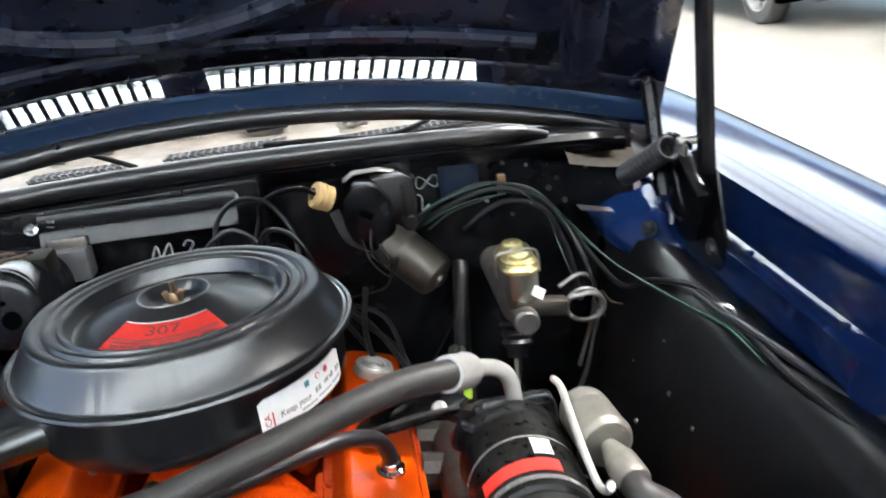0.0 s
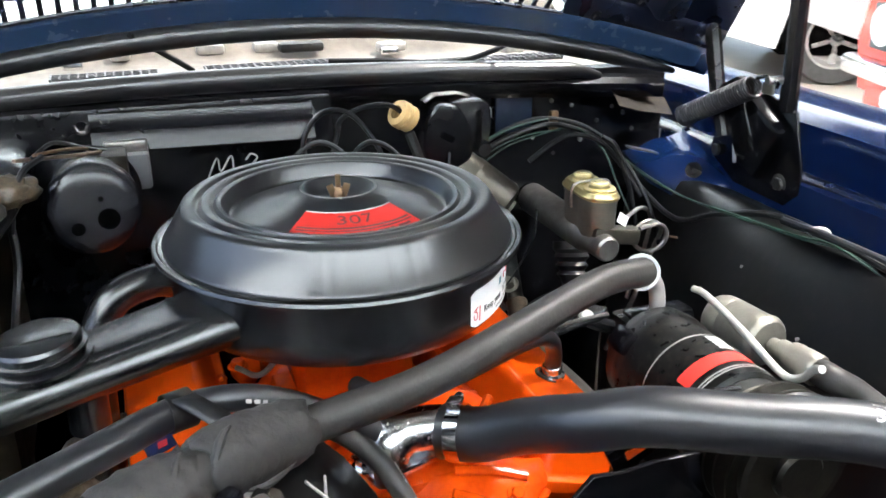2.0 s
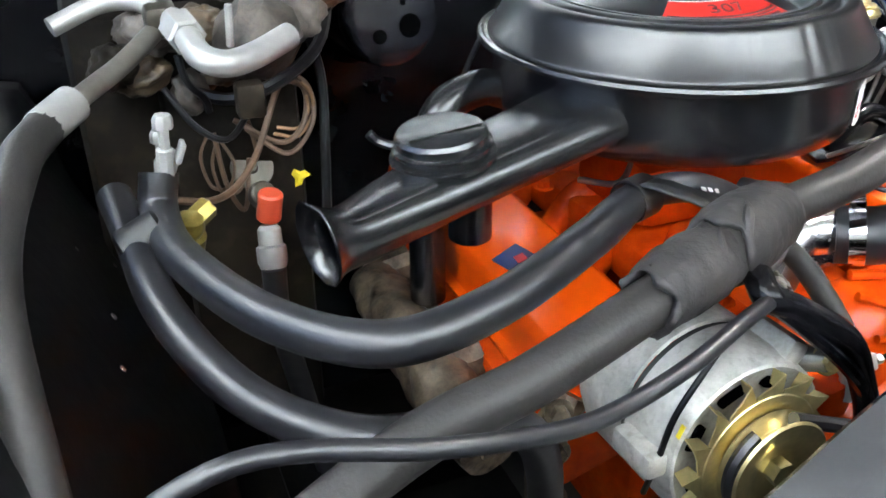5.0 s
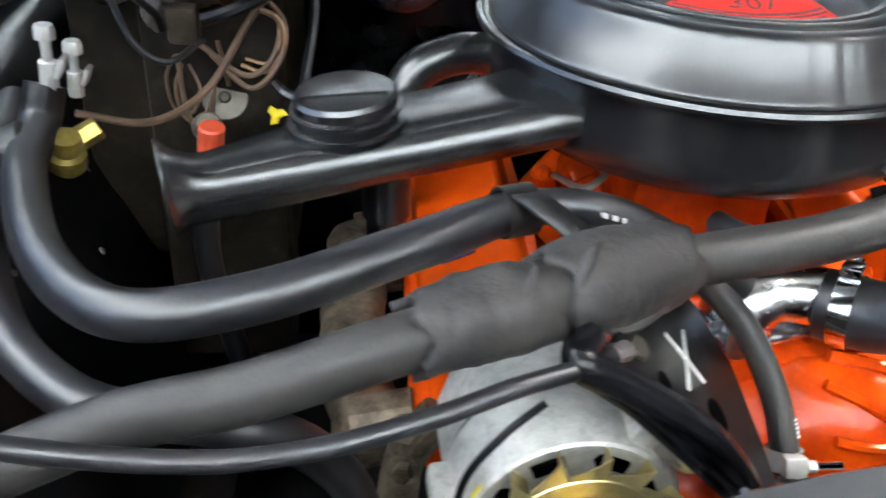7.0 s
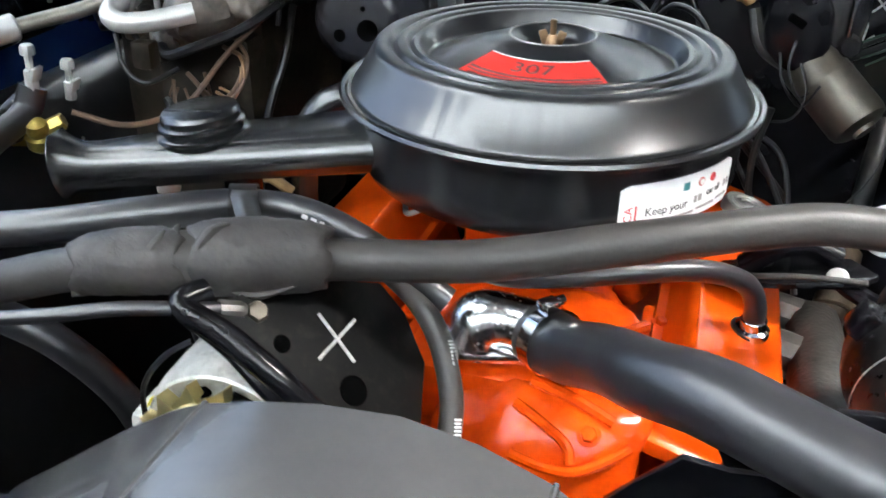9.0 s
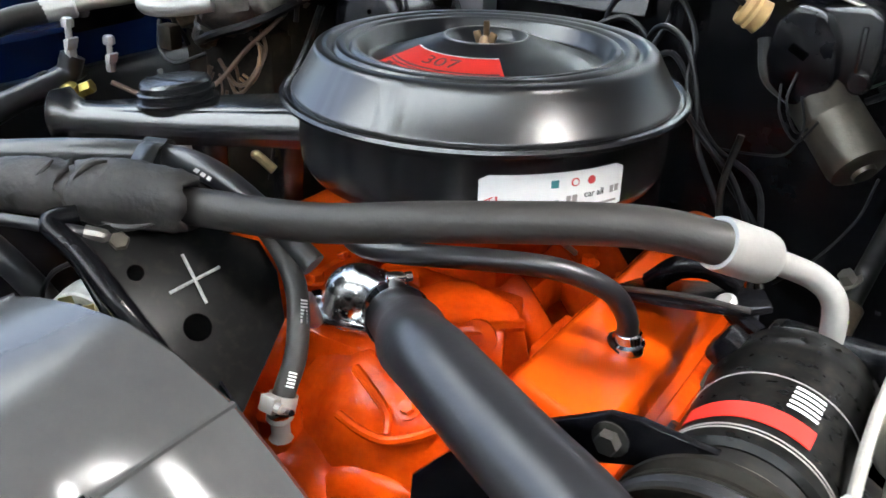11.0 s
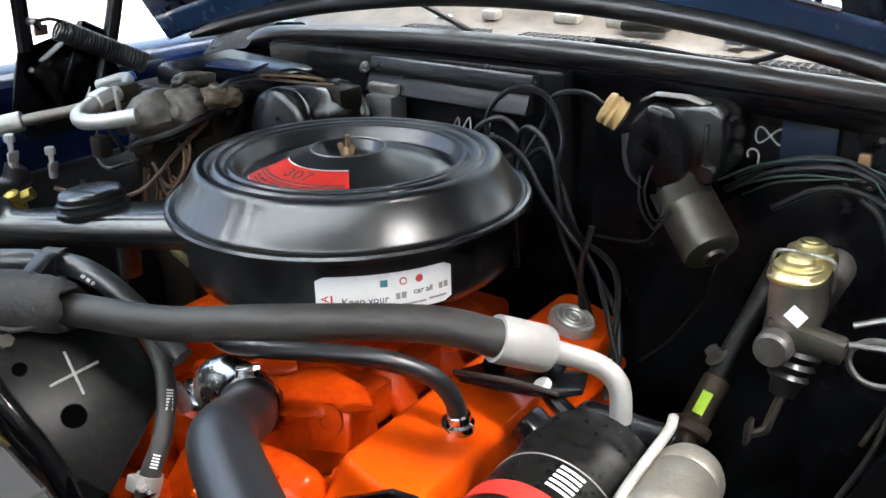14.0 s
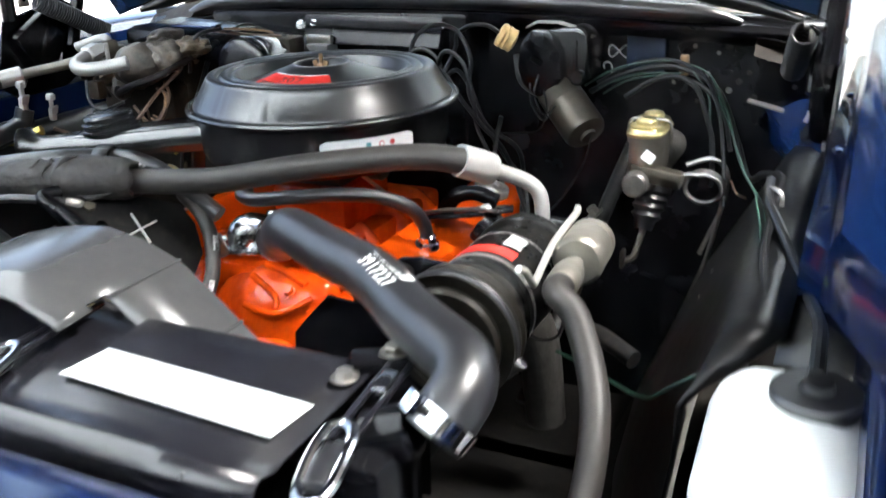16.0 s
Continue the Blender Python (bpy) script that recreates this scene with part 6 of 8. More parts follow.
part("baffle", rbox((1.34, 0.02, 0.50), Matrix.Translation(P(0, -0.735, -0.39)), 0.004), GLOSSBLK, front)
part("wing", rbox((0.27, 0.03, 0.45), Matrix.Translation(P(0.55, -0.665, -0.42)), 0.006), GLOSSBLK, front)
part("wing", rbox((0.27, 0.03, 0.45), Matrix.Translation(P(-0.55, -0.665, -0.42)), 0.006), GLOSSBLK, front)
# Unseen dark plates, added below the bay to block light from the floor.
part("crossmember", rbox((1.3, 0.9, 0.03), Matrix.Translation(P(0, -0.28, -0.66)), 0.004), DUSTBLK, front)
part("crossmember", rbox((1.3, 0.35, 0.03), Matrix.Translation(P(0, 0.30, -0.66)), 0.004), DUSTBLK, front)
part("frame_rail", rbox((0.08, 1.15, 0.12), Matrix.Translation(P(0.47, -0.15, -0.58)), 0.01), DUSTBLK, front)
part("frame_rail", rbox((0.08, 1.15, 0.12), Matrix.Translation(P(-0.47, -0.15, -0.58)), 0.01), DUSTBLK, front)
part("header", sweep([(-0.36, -0.10), (-0.34, -0.06), (-0.28, -0.035), (-0.05, -0.03), (0.0, -0.06), (0.0, -0.13)], [(P(x, -0.755, -0.03), (0, 1, 0), (0, 0, 1)) for x in np.linspace(-0.84, 0.84, 9)]), BLUE, front, "blue header panel")

# ---- washer bottle ----
wb = thing("washer_bottle", P(0.695, -0.528, -0.31), "milky white plastic washer bottle with a black cap", "washer bottle")
WM = Matrix.Translation(P(0.705, -0.535, -0.189)) @ Matrix.Rotation(0.05, 4, "Z")
part("bottle", rbox((0.112, 0.18, 0.24), WM, 0.040, None, 6), PLASTIC_W, wb, "milky white tank", angle=60)
cap = part("cap", lathe([(0.030, -0.006), (0.0315, -0.002), (0.0315, 0.004), (0.029, 0.007), (0.012, 0.008), (0.010, 0.014), (0, 0.015)], axis_matrix(P(0.722, -0.510, -0.068), (0, -0.05, 1)), 28), RUBBER, wb, "black rubber cap")
part("neck", lathe([(0.029, -0.02), (0.029, 0.000), (0, 0.000)], axis_matrix(P(0.722, -0.510, -0.070), (0, 0, 1)), 24), PLASTIC_W, wb)
part("tube", tube([P(0.720, -0.500, -0.056), P(0.719, -0.470, -0.052), P(0.716, -0.396, -0.066), P(0.701, -0.275, -0.094), P(0.664, -0.151, -0.079), P(0.640, -0.070, -0.070), P(0.632, 0.02, -0.072)], 0.0058, 10), RUBBER, wb, "black washer tube")

# ---- master cylinder ----
mc = thing("master_cylinder", P(0.435, 0.25, -0.17), "cast iron brake master cylinder with a gold-plated lid", "master cylinder")
def two_lobe(rings):
    """Skins of an oval with two round lobes, one before the other: (radius, height)."""
    bm = bmesh.new()
    rows = []
    for r, z in rings:
        row = []
        for i in range(40):
            a = 2 * math.pi * i / 40
            x, y = math.cos(a), math.sin(a)
            off = 0.026 * max(-1.0, min(1.0, y * 1.6))
            waist = 1 - 0.10 * math.exp(-(y / 0.25) ** 2)
            row.append(bm.verts.new(P(0.437 + x * r * 0.92 * waist, 0.213 + off + y * r * 0.92, z)))
        rows.append(row)
    for a, b in zip(rows, rows[1:]):
        for i in range(40):
            j = (i + 1) % 40
            bm.faces.new((a[i], a[j], b[j], b[i]))
    bm.faces.new(rows[0][::-1])
    bm.faces.new(rows[-1])
    return bm


part("reservoir", two_lobe([(0.026, -0.130), (0.029, -0.122), (0.0295, -0.075), (0.031, -0.071), (0.031, -0.068)]), ALU, mc, "grey cast reservoir", angle=40)
lidm = part("cover", two_lobe([(0.0325, -0.0680), (0.0340, -0.0665), (0.0340, -0.0635), (0.0310, -0.0615), (0.0300, -0.0580), (0.0285, -0.0565)]), GOLD, mc, "gold zinc-plated cover", angle=40)
for y in (0.188, 0.238):
    part("dome", lathe([(0.0265, 0.0), (0.0265, 0.0030), (0.0250, 0.0042), (0.0185, 0.0044), (0.0172, 0.0056), (0.0168, 0.0100), (0.0145, 0.0128), (0.0095, 0.0136), (0.0090, 0.0150), (0, 0.0156)], axis_matrix(P(0.437, y, -0.0568), (0, 0, 1)) @ Matrix.Scale(0.92, 4), 32), GOLD, lidm, angle=28)
part("bail", tube([P(0.405, 0.213, -0.088), P(0.405, 0.213, -0.062), P(0.412, 0.213, -0.052), P(0.437, 0.213, -0.050), P(0.462, 0.213, -0.052), P(0.469, 0.213, -0.062), P(0.469, 0.213, -0.088)], 0.0024, 8), STEEL, mc, "wire bail")
part("bore", lathe([(0, 0), (0.016, 0.0), (0.019, 0.004), (0.020, 0.05), (0.026, 0.06), (0.026, 0.26), (0, 0.26)], axis_matrix(P(0.432, 0.140, -0.135), (0, 1, 0)), 24), STEEL, mc, "dull cast bore")
part("port", lathe([(0, 0.022), (0.005, 0.022), (0.005, 0.018), (0.0105, 0.016), (0.012, 0.008), (0.012, 0)], axis_matrix(P(0.430, 0.165, -0.130), (-0.2, -1, 0.1)), 6), DULL, mc, "hex port plug")
part("port_body", rbox((0.080, 0.026, 0.026), Matrix.Translation(P(0.458, 0.172, -0.125)) @ Matrix.Rotation(0.15, 4, "Y"), 0.006), DULL, mc)
part("tag", rbox((0.018, 0.0012, 0.015), Matrix.Translation(P(0.452, 0.142, -0.090)) @ Matrix.Rotation(0.6, 4, "Y") @ Matrix.Rotation(-0.3, 4, "X"), 0.0), WHITEP, mc, "small white paper tag")
coil = []
for i in range(19):
    a = 1.9 - 2 * math.pi * i / 14
    coil.append(P(0.526 + 0.027 * math.cos(a), 0.170 + 0.0011 * i, -0.140 + 0.023 * math.sin(a)))
part("brake_line", tube([P(0.500, 0.168, -0.120), P(0.508, 0.169, -0.118)] + coil + [P(0.552, 0.200, -0.160), P(0.545, 0.21, -0.20), P(0.53, 0.22, -0.27), P(0.50, 0.24, -0.36)], 0.0036, 8, 4), STEEL, mc, "coiled steel brake line")
part("brake_line", tube([P(0.495, 0.205, -0.115), P(0.53, 0.215, -0.105), P(0.552, 0.22, -0.125), P(0.548, 0.225, -0.18), P(0.52, 0.22, -0.26)], 0.0036, 8, 6), STEEL, mc, "steel brake line")
bt = thing("clutch_boot", P(0.415, 0.24, -0.28), "black ribbed rubber boot with its push rod", "boot")
part("boot", lathe([(0.030, 0), (0.030, 0.012), (0.025, 0.018), (0.028, 0.024), (0.022, 0.032), (0.026, 0.038), (0.020, 0.046), (0.024, 0.052), (0.017, 0.060), (0.014, 0.075), (0, 0.075)], axis_matrix(P(0.436, 0.26, -0.165), (-0.12, -0.35, -1)), 24), RUBBER, bt)
part("rod", tube([P(0.428, 0.24, -0.235), P(0.422, 0.226, -0.262), P(0.418, 0.220, -0.278), P(0.402, 0.212, -0.286)], 0.0055, 8), DULL, bt, "bent steel rod")
part("clip", rbox((0.006, 0.02, 0.03), Matrix.Translation(P(0.403, 0.210, -0.280)), 0.002), DULL, bt)
ss = thing("steering_shaft", P(0.34, 0.2, -0.4), "dull steel steering shaft with a coupling and lime tape mark", "steering shaft")
part("shaft", tube([P(0.372, 0.40, -0.13), P(0.345, 0.27, -0.25), P(0.318, 0.12, -0.385), P(0.30, 0.03, -0.47)], 0.013, 14), DUSTBLK, ss)
part("coupling", band(P(0.345, 0.265, -0.255), P(0.327, 0.175, -0.335), 0.017), RUSTBROWN, ss, "rust-brown coupling")
part("flange", band(P(0.3360, 0.2185, -0.2970), P(0.3335, 0.2060, -0.3085), 0.0245), RUSTBROWN, ss)
part("bolt", bolt_bm(P(0.338, 0.275, -0.232), (-0.5, -0.3, 0.8), 0.010, 0.014), ALU, ss)
part("tape", rbox((0.013, 0.030, 0.0012), axis_matrix(P(0.3395, 0.235, -0.282), (-0.018, -0.09, -0.08), (0.2, -0.5, 0.8)) @ Matrix.Rotation(radians(90), 4, "X") @ Matrix.Translation((0, 0, -0.0176)), 0.0), LIME, ss, "lime tape")
part("pipe", tube([P(0.38, 0.10, -0.36), P(0.42, 0.06, -0.35), P(0.47, 0.03, -0.36)], 0.014, 12), DUSTBLK, ss)

# ---- wiper motor ----
wm = thing("wiper_motor", P(0.25, 0.38, -0.1), "black wiper motor with a dull metal can and tan connector", "wiper motor")
WG = axis_matrix(P(0, 0.300, 0), (0, 1, 0))
part("gearbox", slab([(-x, z) for x, z in ((0.245, -0.030), (0.285, -0.034), (0.306, -0.018), (0.312, 0.030), (0.308, 0.058), (0.292, 0.068), (0.245, 0.066), (0.232, 0.020))], 0.098, WG, 0.005), SATIN, wm, "satin black gear housing", angle=25)
part("pump_cover", slab([(-x, z) for x, z in ((0.196, 0.006), (0.204, -0.022), (0.230, -0.044), (0.258, -0.040), (0.275, -0.012), (0.272, 0.030), (0.252, 0.062), (0.222, 0.068), (0.202, 0.046))], 0.055, WG @ Matrix.Translation((0, 0, -0.020)), 0.008), GLOSSBLK, wm, "faceted black pump cover", angle=25)
# small black box paints the shade of a recess
part("recess", rbox((0.022, 0.006, 0.010), Matrix.Translation(P(0.232, 0.279, 0.018)) @ Matrix.Rotation(0.5, 4, "Y"), 0.002), SHADE_BLK, wm)
part("boss", lathe([(0, 0.012), (0.010, 0.012), (0.013, 0.008), (0.014, 0)], axis_matrix(P(0.296, 0.302, -0.010), (0, -1, 0)), 16), SATIN, wm)
part("rib", rbox((0.006, 0.012, 0.05), Matrix.Translation(P(0.292, 0.298, 0.025)), 0.002), SATIN, wm)
for pts in (((0.235, 0.280, -0.005), (0.232, 0.268, -0.035), (0.248, 0.262, -0.065), (0.262, 0.270, -0.060)), ((0.220, 0.280, -0.02), (0.228, 0.265, -0.05), (0.252, 0.258, -0.075), (0.270, 0.262, -0.05)), ((0.245, 0.278, -0.03), (0.256, 0.262, -0.06), (0.245, 0.255, -0.09), (0.21, 0.262, -0.10), (0.16, 0.27, -0.105))):
    part("wire", tube([P(*p) for p in pts], 0.0016, 6), WIRE, wm)
m0, m1 = P(0.252, 0.318, -0.034), P(0.326, 0.262, -0.096)
part("motor_can", lathe([(0.030, 0), (0.0355, 0.004), (0.0355, 0.040), (0.0360, 0.041), (0.0360, 0.044), (0.0355, 0.045), (0.0355, 0.098), (0.033, 0.106), (0.026, 0.110), (0.014, 0.111), (0.013, 0.116), (0, 0.117)], axis_matrix(m0, m1 - m0), 36), DULL, wm, "dull brown-grey motor can")
part("connector", lathe([(0.010, -0.016), (0.019, -0.014), (0.021, -0.008), (0.019, -0.004), (0.021, 0.0), (0.019, 0.004), (0.020, 0.012), (0.010, 0.016), (0, 0.016)], axis_matrix(P(0.172, 0.300, 0.050), (0.8, 0.3, -0.5)), 20), TAN, wm, "tan plastic connector")
sheet("strap", sweep([(-0.010, 0.0), (0.0, 0.002), (0.010, 0.0)], [(P(0.205, 0.312, 0.066), (0, 1, 0), (0, 0, 1)), (P(0.222, 0.314, 0.075), (0, 1, 0), (0, 0, 1)), (P(0.258, 0.320, 0.074), (0, 1, 0), (0, 0, 1)), (P(0.282, 0.326, 0.066), (0, 1, 0), (0, 0, 1)), (P(0.312, 0.334, 0.050), (0, 1, 0), (0, 0, 1))]), STEEL, None, "bent metal strap", "", thick=0.002, parent=wm)
part("arm", tube([P(0.185, 0.315, 0.02), P(0.20, 0.30, -0.02), P(0.235, 0.305, -0.045)], 0.008, 8), IRON, wm)
solo("relay_plate", rbox((0.066, 0.020, 0.074), Matrix.Translation(P(0.386, 0.392, 0.024)), 0.004), PLATE_SHEEN, P(0.382, 0.388, -0.01), "glossy dark rectangular cover plate on the firewall, bluish reflection in its colour", "cover plate")
solo("firewall_tab", rbox((0.014, 0.012, 0.034), Matrix.Translation(P(0.452, 0.372, 0.004)), 0.003), COPPER, P(0.452, 0.378, -0.013), "small brown tab standing off the firewall", "clip")
# Some are screws; more heads are added as the paint's tiny glints.
for i, (x, z) in enumerate(((0.50, 0.02), (0.55, -0.01), (0.43, 0.045), (0.52, -0.04), (0.47, -0.06), (0.60, 0.0), (0.485, -0.015), (0.535, -0.025), (0.578, 0.012), (0.462, 0.030), (0.505, 0.045), (0.56, -0.05), (0.43, -0.03), (0.62, -0.03))):
    solo("firewall_screw", bolt_bm(P(x, 0.4025, z), (0, -1, 0), 0.0022 + 0.0004 * (i % 4), 0.003), STEEL if i % 3 == 0 else IRON, P(x, 0.4025, z), "small screw head in the black firewall, many added as glints", "screw", "firewall screws")


solo("firewall_seam", tube([P(0.30, 0.402, 0.078), P(0.40, 0.402, 0.072), P(0.52, 0.402, 0.060), P(0.66, 0.402, 0.040)], 0.0022, 6), DULL, P(0.48, 0.402, 0.06), "thin welded seam across the black firewall", "seam", kind="structure")


def chalk(strokes, label):
    bm = bmesh.new()
    for s in strokes:
        tube([Vector(p) for p in s], 0.0013, 5, 4, bm)
    at = sum((Vector(p) for p in strokes[0]), Vector()) / len(strokes[0])
    return solo("chalk_mark", bm, CHALK, at, label, "chalk mark", "chalk marks")


def fw(x, z, y=0.4018):
    return P(x, y, z)


eight = [fw(0.336 + 0.018 * math.sin(a), 0.018 + 0.010 * math.sin(2 * a)) for a in np.linspace(0, 2 * math.pi, 21)]
two = [fw(0.321 + 0.018 * u * 0.82 - 0.028 * v * 0.57, -0.014 + 0.018 * u * 0.57 + 0.028 * v * 0.82) for u, v in ((-0.4, 0.25), (-0.2, 0.48), (0.2, 0.48), (0.4, 0.22), (0.15, -0.08), (-0.4, -0.5), (0.0, -0.5), (0.45, -0.48))]
chalk([eight, two], "handwritten chalk figures 28 on the firewall")
pl = 0.3405
mm = [P(-0.108, pl, -0.030), P(-0.092, pl, 0.002), P(-0.088, pl, -0.018), P(-0.072, pl, 0.004), P(-0.070, pl, -0.022)]
m2 = [P(-0.052, pl, -0.004), P(-0.044, pl, 0.004), P(-0.036, pl, -0.002), P(-0.044, pl, -0.014), P(-0.030, pl, -0.014)]
chalk([mm, m2], "handwritten chalk letters on the black plenum")

# ---- ignition leads ----
dist = thing("distributor", P(0.02, 0.26, -0.2), "black distributor cap behind the air cleaner", "distributor")
part("cap", lathe([(0.055, 0), (0.055, 0.03), (0.045, 0.05), (0.02, 0.055), (0, 0.055)], axis_matrix(P(0.02, 0.255, -0.10), (0, 0.05, 1)), 24), SATIN, dist)
for k in range(8):
    a = 2 * math.pi * k / 8
    part("tower", band(P(0.02 + 0.036 * math.cos(a), 0.255 + 0.036 * math.sin(a), -0.055), P(0.02 + 0.038 * math.cos(a), 0.255 + 0.038 * math.sin(a), -0.025), 0.008, seg=10), SATIN, dist)
leads = [
    [(0.025, 0.250, -0.030), (0.015, 0.255, 0.035), (0.045, 0.268, 0.071), (0.088, 0.279, 0.064), (0.121, 0.265, 0.020), (0.133, 0.228, -0.030), (0.176, 0.205, -0.080), (0.240, 0.186, -0.118), (0.262, 0.120, -0.240)],
    [(0.049, 0.285, -0.030), (0.073, 0.305, 0.026), (0.079, 0.302, 0.051), (0.107, 0.290, 0.069), (0.143, 0.283, 0.072), (0.166, 0.290, 0.058)],
    [(-0.009, 0.250, -0.032), (-0.001, 0.250, 0.014), (0.036, 0.254, 0.035), (0.070, 0.248, 0.015), (0.083, 0.220, -0.021), (0.095, 0.191, -0.071), (0.12, 0.16, -0.12)],
    [(0.057, 0.253, -0.026), (0.090, 0.222, 0.035), (0.128, 0.211, 0.025), (0.152, 0.200, -0.027), (0.163, 0.190, -0.078), (0.199, 0.180, -0.140), (0.250, 0.150, -0.221)],
    [(0.012, 0.225, -0.030), (0.050, 0.205, 0.022), (0.100, 0.198, 0.008), (0.134, 0.193, -0.033), (0.171, 0.190, -0.073), (0.215, 0.183, -0.116), (0.269, 0.137, -0.202)],
    [(0.000, 0.240, -0.030), (-0.020, 0.225, 0.0), (-0.060, 0.215, 0.005), (-0.120, 0.205, -0.040), (-0.180, 0.170, -0.120), (-0.240, 0.140, -0.200)],
    [(0.055, 0.270, -0.030), (0.095, 0.262, 0.000), (0.130, 0.245, -0.030), (0.160, 0.225, -0.075), (0.200, 0.200, -0.115), (0.252, 0.170, -0.165), (0.275, 0.120, -0.250)],
]
for pts in leads:
    solo("ignition_lead", tube([P(*p) for p in pts], 0.0037, 8), WIRE, P(*pts[0]), "black ignition lead curving from the distributor", "ignition lead", "ignition leads")
solo("dipstick_tube", tube([P(0.215, 0.165, -0.05), P(0.205, 0.16, -0.11), P(0.212, 0.165, -0.19)], 0.004, 8), DUSTBLK, P(0.21, 0.16, -0.19), "dull metal rod with a flattened end beside the valve cover", "rod")

# ---- wiring along the driver's side ----
runs = [
    ([(0.29, 0.36, -0.035), (0.34, 0.35, -0.005), (0.40, 0.345, 0.012), (0.452, 0.355, 0.010), (0.50, 0.335, -0.005), (0.54, 0.27, -0.050), (0.568, 0.17, -0.075), (0.596, 0.053, -0.076), (0.619, -0.021, -0.078), (0.628, -0.082, -0.072), (0.643, -0.150, -0.090), (0.658, -0.245, -0.112), (0.658, -0.300, -0.128), (0.645, -0.345, -0.132), (0.597, -0.362, -0.165), (0.560, -0.325, -0.205), (0.485, -0.240, -0.233), (0.43, -0.20, -0.24)], 0.0016, WIREG, "green wire along the inner fender"),
    ([(0.52, 0.30, -0.03), (0.548, 0.24, -0.062), (0.575, 0.15, -0.078), (0.600, 0.050, -0.080), (0.626, -0.030, -0.082), (0.638, -0.095, -0.077), (0.652, -0.160, -0.096), (0.664, -0.250, -0.118), (0.662, -0.310, -0.140)], 0.0013, WIREG, "second green wire along the inner fender"),
    ([(0.30, 0.36, -0.045), (0.35, 0.35, -0.015), (0.41, 0.345, 0.004), (0.46, 0.35, 0.000), (0.515, 0.325, -0.025), (0.555, 0.27, -0.085), (0.585, 0.20, -0.125), (0.612, 0.14, -0.100), (0.642, 0.05, -0.076), (0.646, -0.05, -0.074), (0.650, -0.18, -0.084), (0.662, -0.28, -0.088), (0.672, -0.34, -0.105)], 0.0046, WIRE, "taped black wiring harness along the inner fender"),
    ([(0.31, 0.365, -0.03), (0.37, 0.36, 0.003), (0.43, 0.355, 0.014), (0.49, 0.32, 0.0), (0.525, 0.27, -0.04), (0.545, 0.22, -0.10), (0.555, 0.19, -0.17)], 0.0032, WIRE, "black wire arching over the master cylinder"),
    ([(0.475, 0.33, 0.0), (0.505, 0.30, -0.03), (0.515, 0.27, -0.075), (0.525, 0.24, -0.12)], 0.0015, WIREG, "thin wire beside the master cylinder"),
    ([(0.318, 0.345, -0.035), (0.358, 0.342, -0.016), (0.404, 0.340, -0.005), (0.452, 0.348, -0.006)], 0.0013, WIREG, "thin teal wire along the firewall"),
    ([(0.325, 0.350, -0.045), (0.362, 0.345, -0.022), (0.408, 0.342, -0.010), (0.456, 0.350, -0.004)], 0.0013, WIREG, "thin teal wire along the firewall"),
    ([(0.375, 0.300, -0.038), (0.417, 0.298, -0.010), (0.453, 0.300, -0.002), (0.497, 0.300, -0.017), (0.530, 0.290, -0.050), (0.55, 0.25, -0.10)], 0.0040, WIRE, "thick black cable arching along the firewall"),
    ([(0.475, 0.255, 0.004), (0.497, 0.250, -0.012), (0.514, 0.245, -0.053), (0.525, 0.240, -0.090), (0.53, 0.22, -0.15)], 0.0042, WIRE, "taped black cable beside the master cylinder"),
    ([(0.347, 0.21, -0.083), (0.337, 0.20, -0.128), (0.303, 0.20, -0.186), (0.268, 0.20, -0.224)], 0.0014, WIRE, "thin black wire hanging from the wiper motor"),
    ([(0.56, 0.21, -0.135), (0.57, 0.20, -0.150), (0.585, 0.19, -0.153)], 0.0020, WIREB, "short orange-brown wire end near the fender"),
]
for pts, r, m_, lab in runs:
    solo("wire", tube([P(*p) for p in pts], r, 8), m_, P(*pts[len(pts) // 2]), lab, "wire", "wires on the driver's side")
solo("wire_clip", tube([P(0.632, -0.030, -0.074), P(0.638, -0.035, -0.066), P(0.650, -0.045, -0.068), P(0.652, -0.05, -0.082)], 0.0032, 8), STEEL, P(0.64, -0.04, -0.085), "bright metal clip over the wiring", "clip")

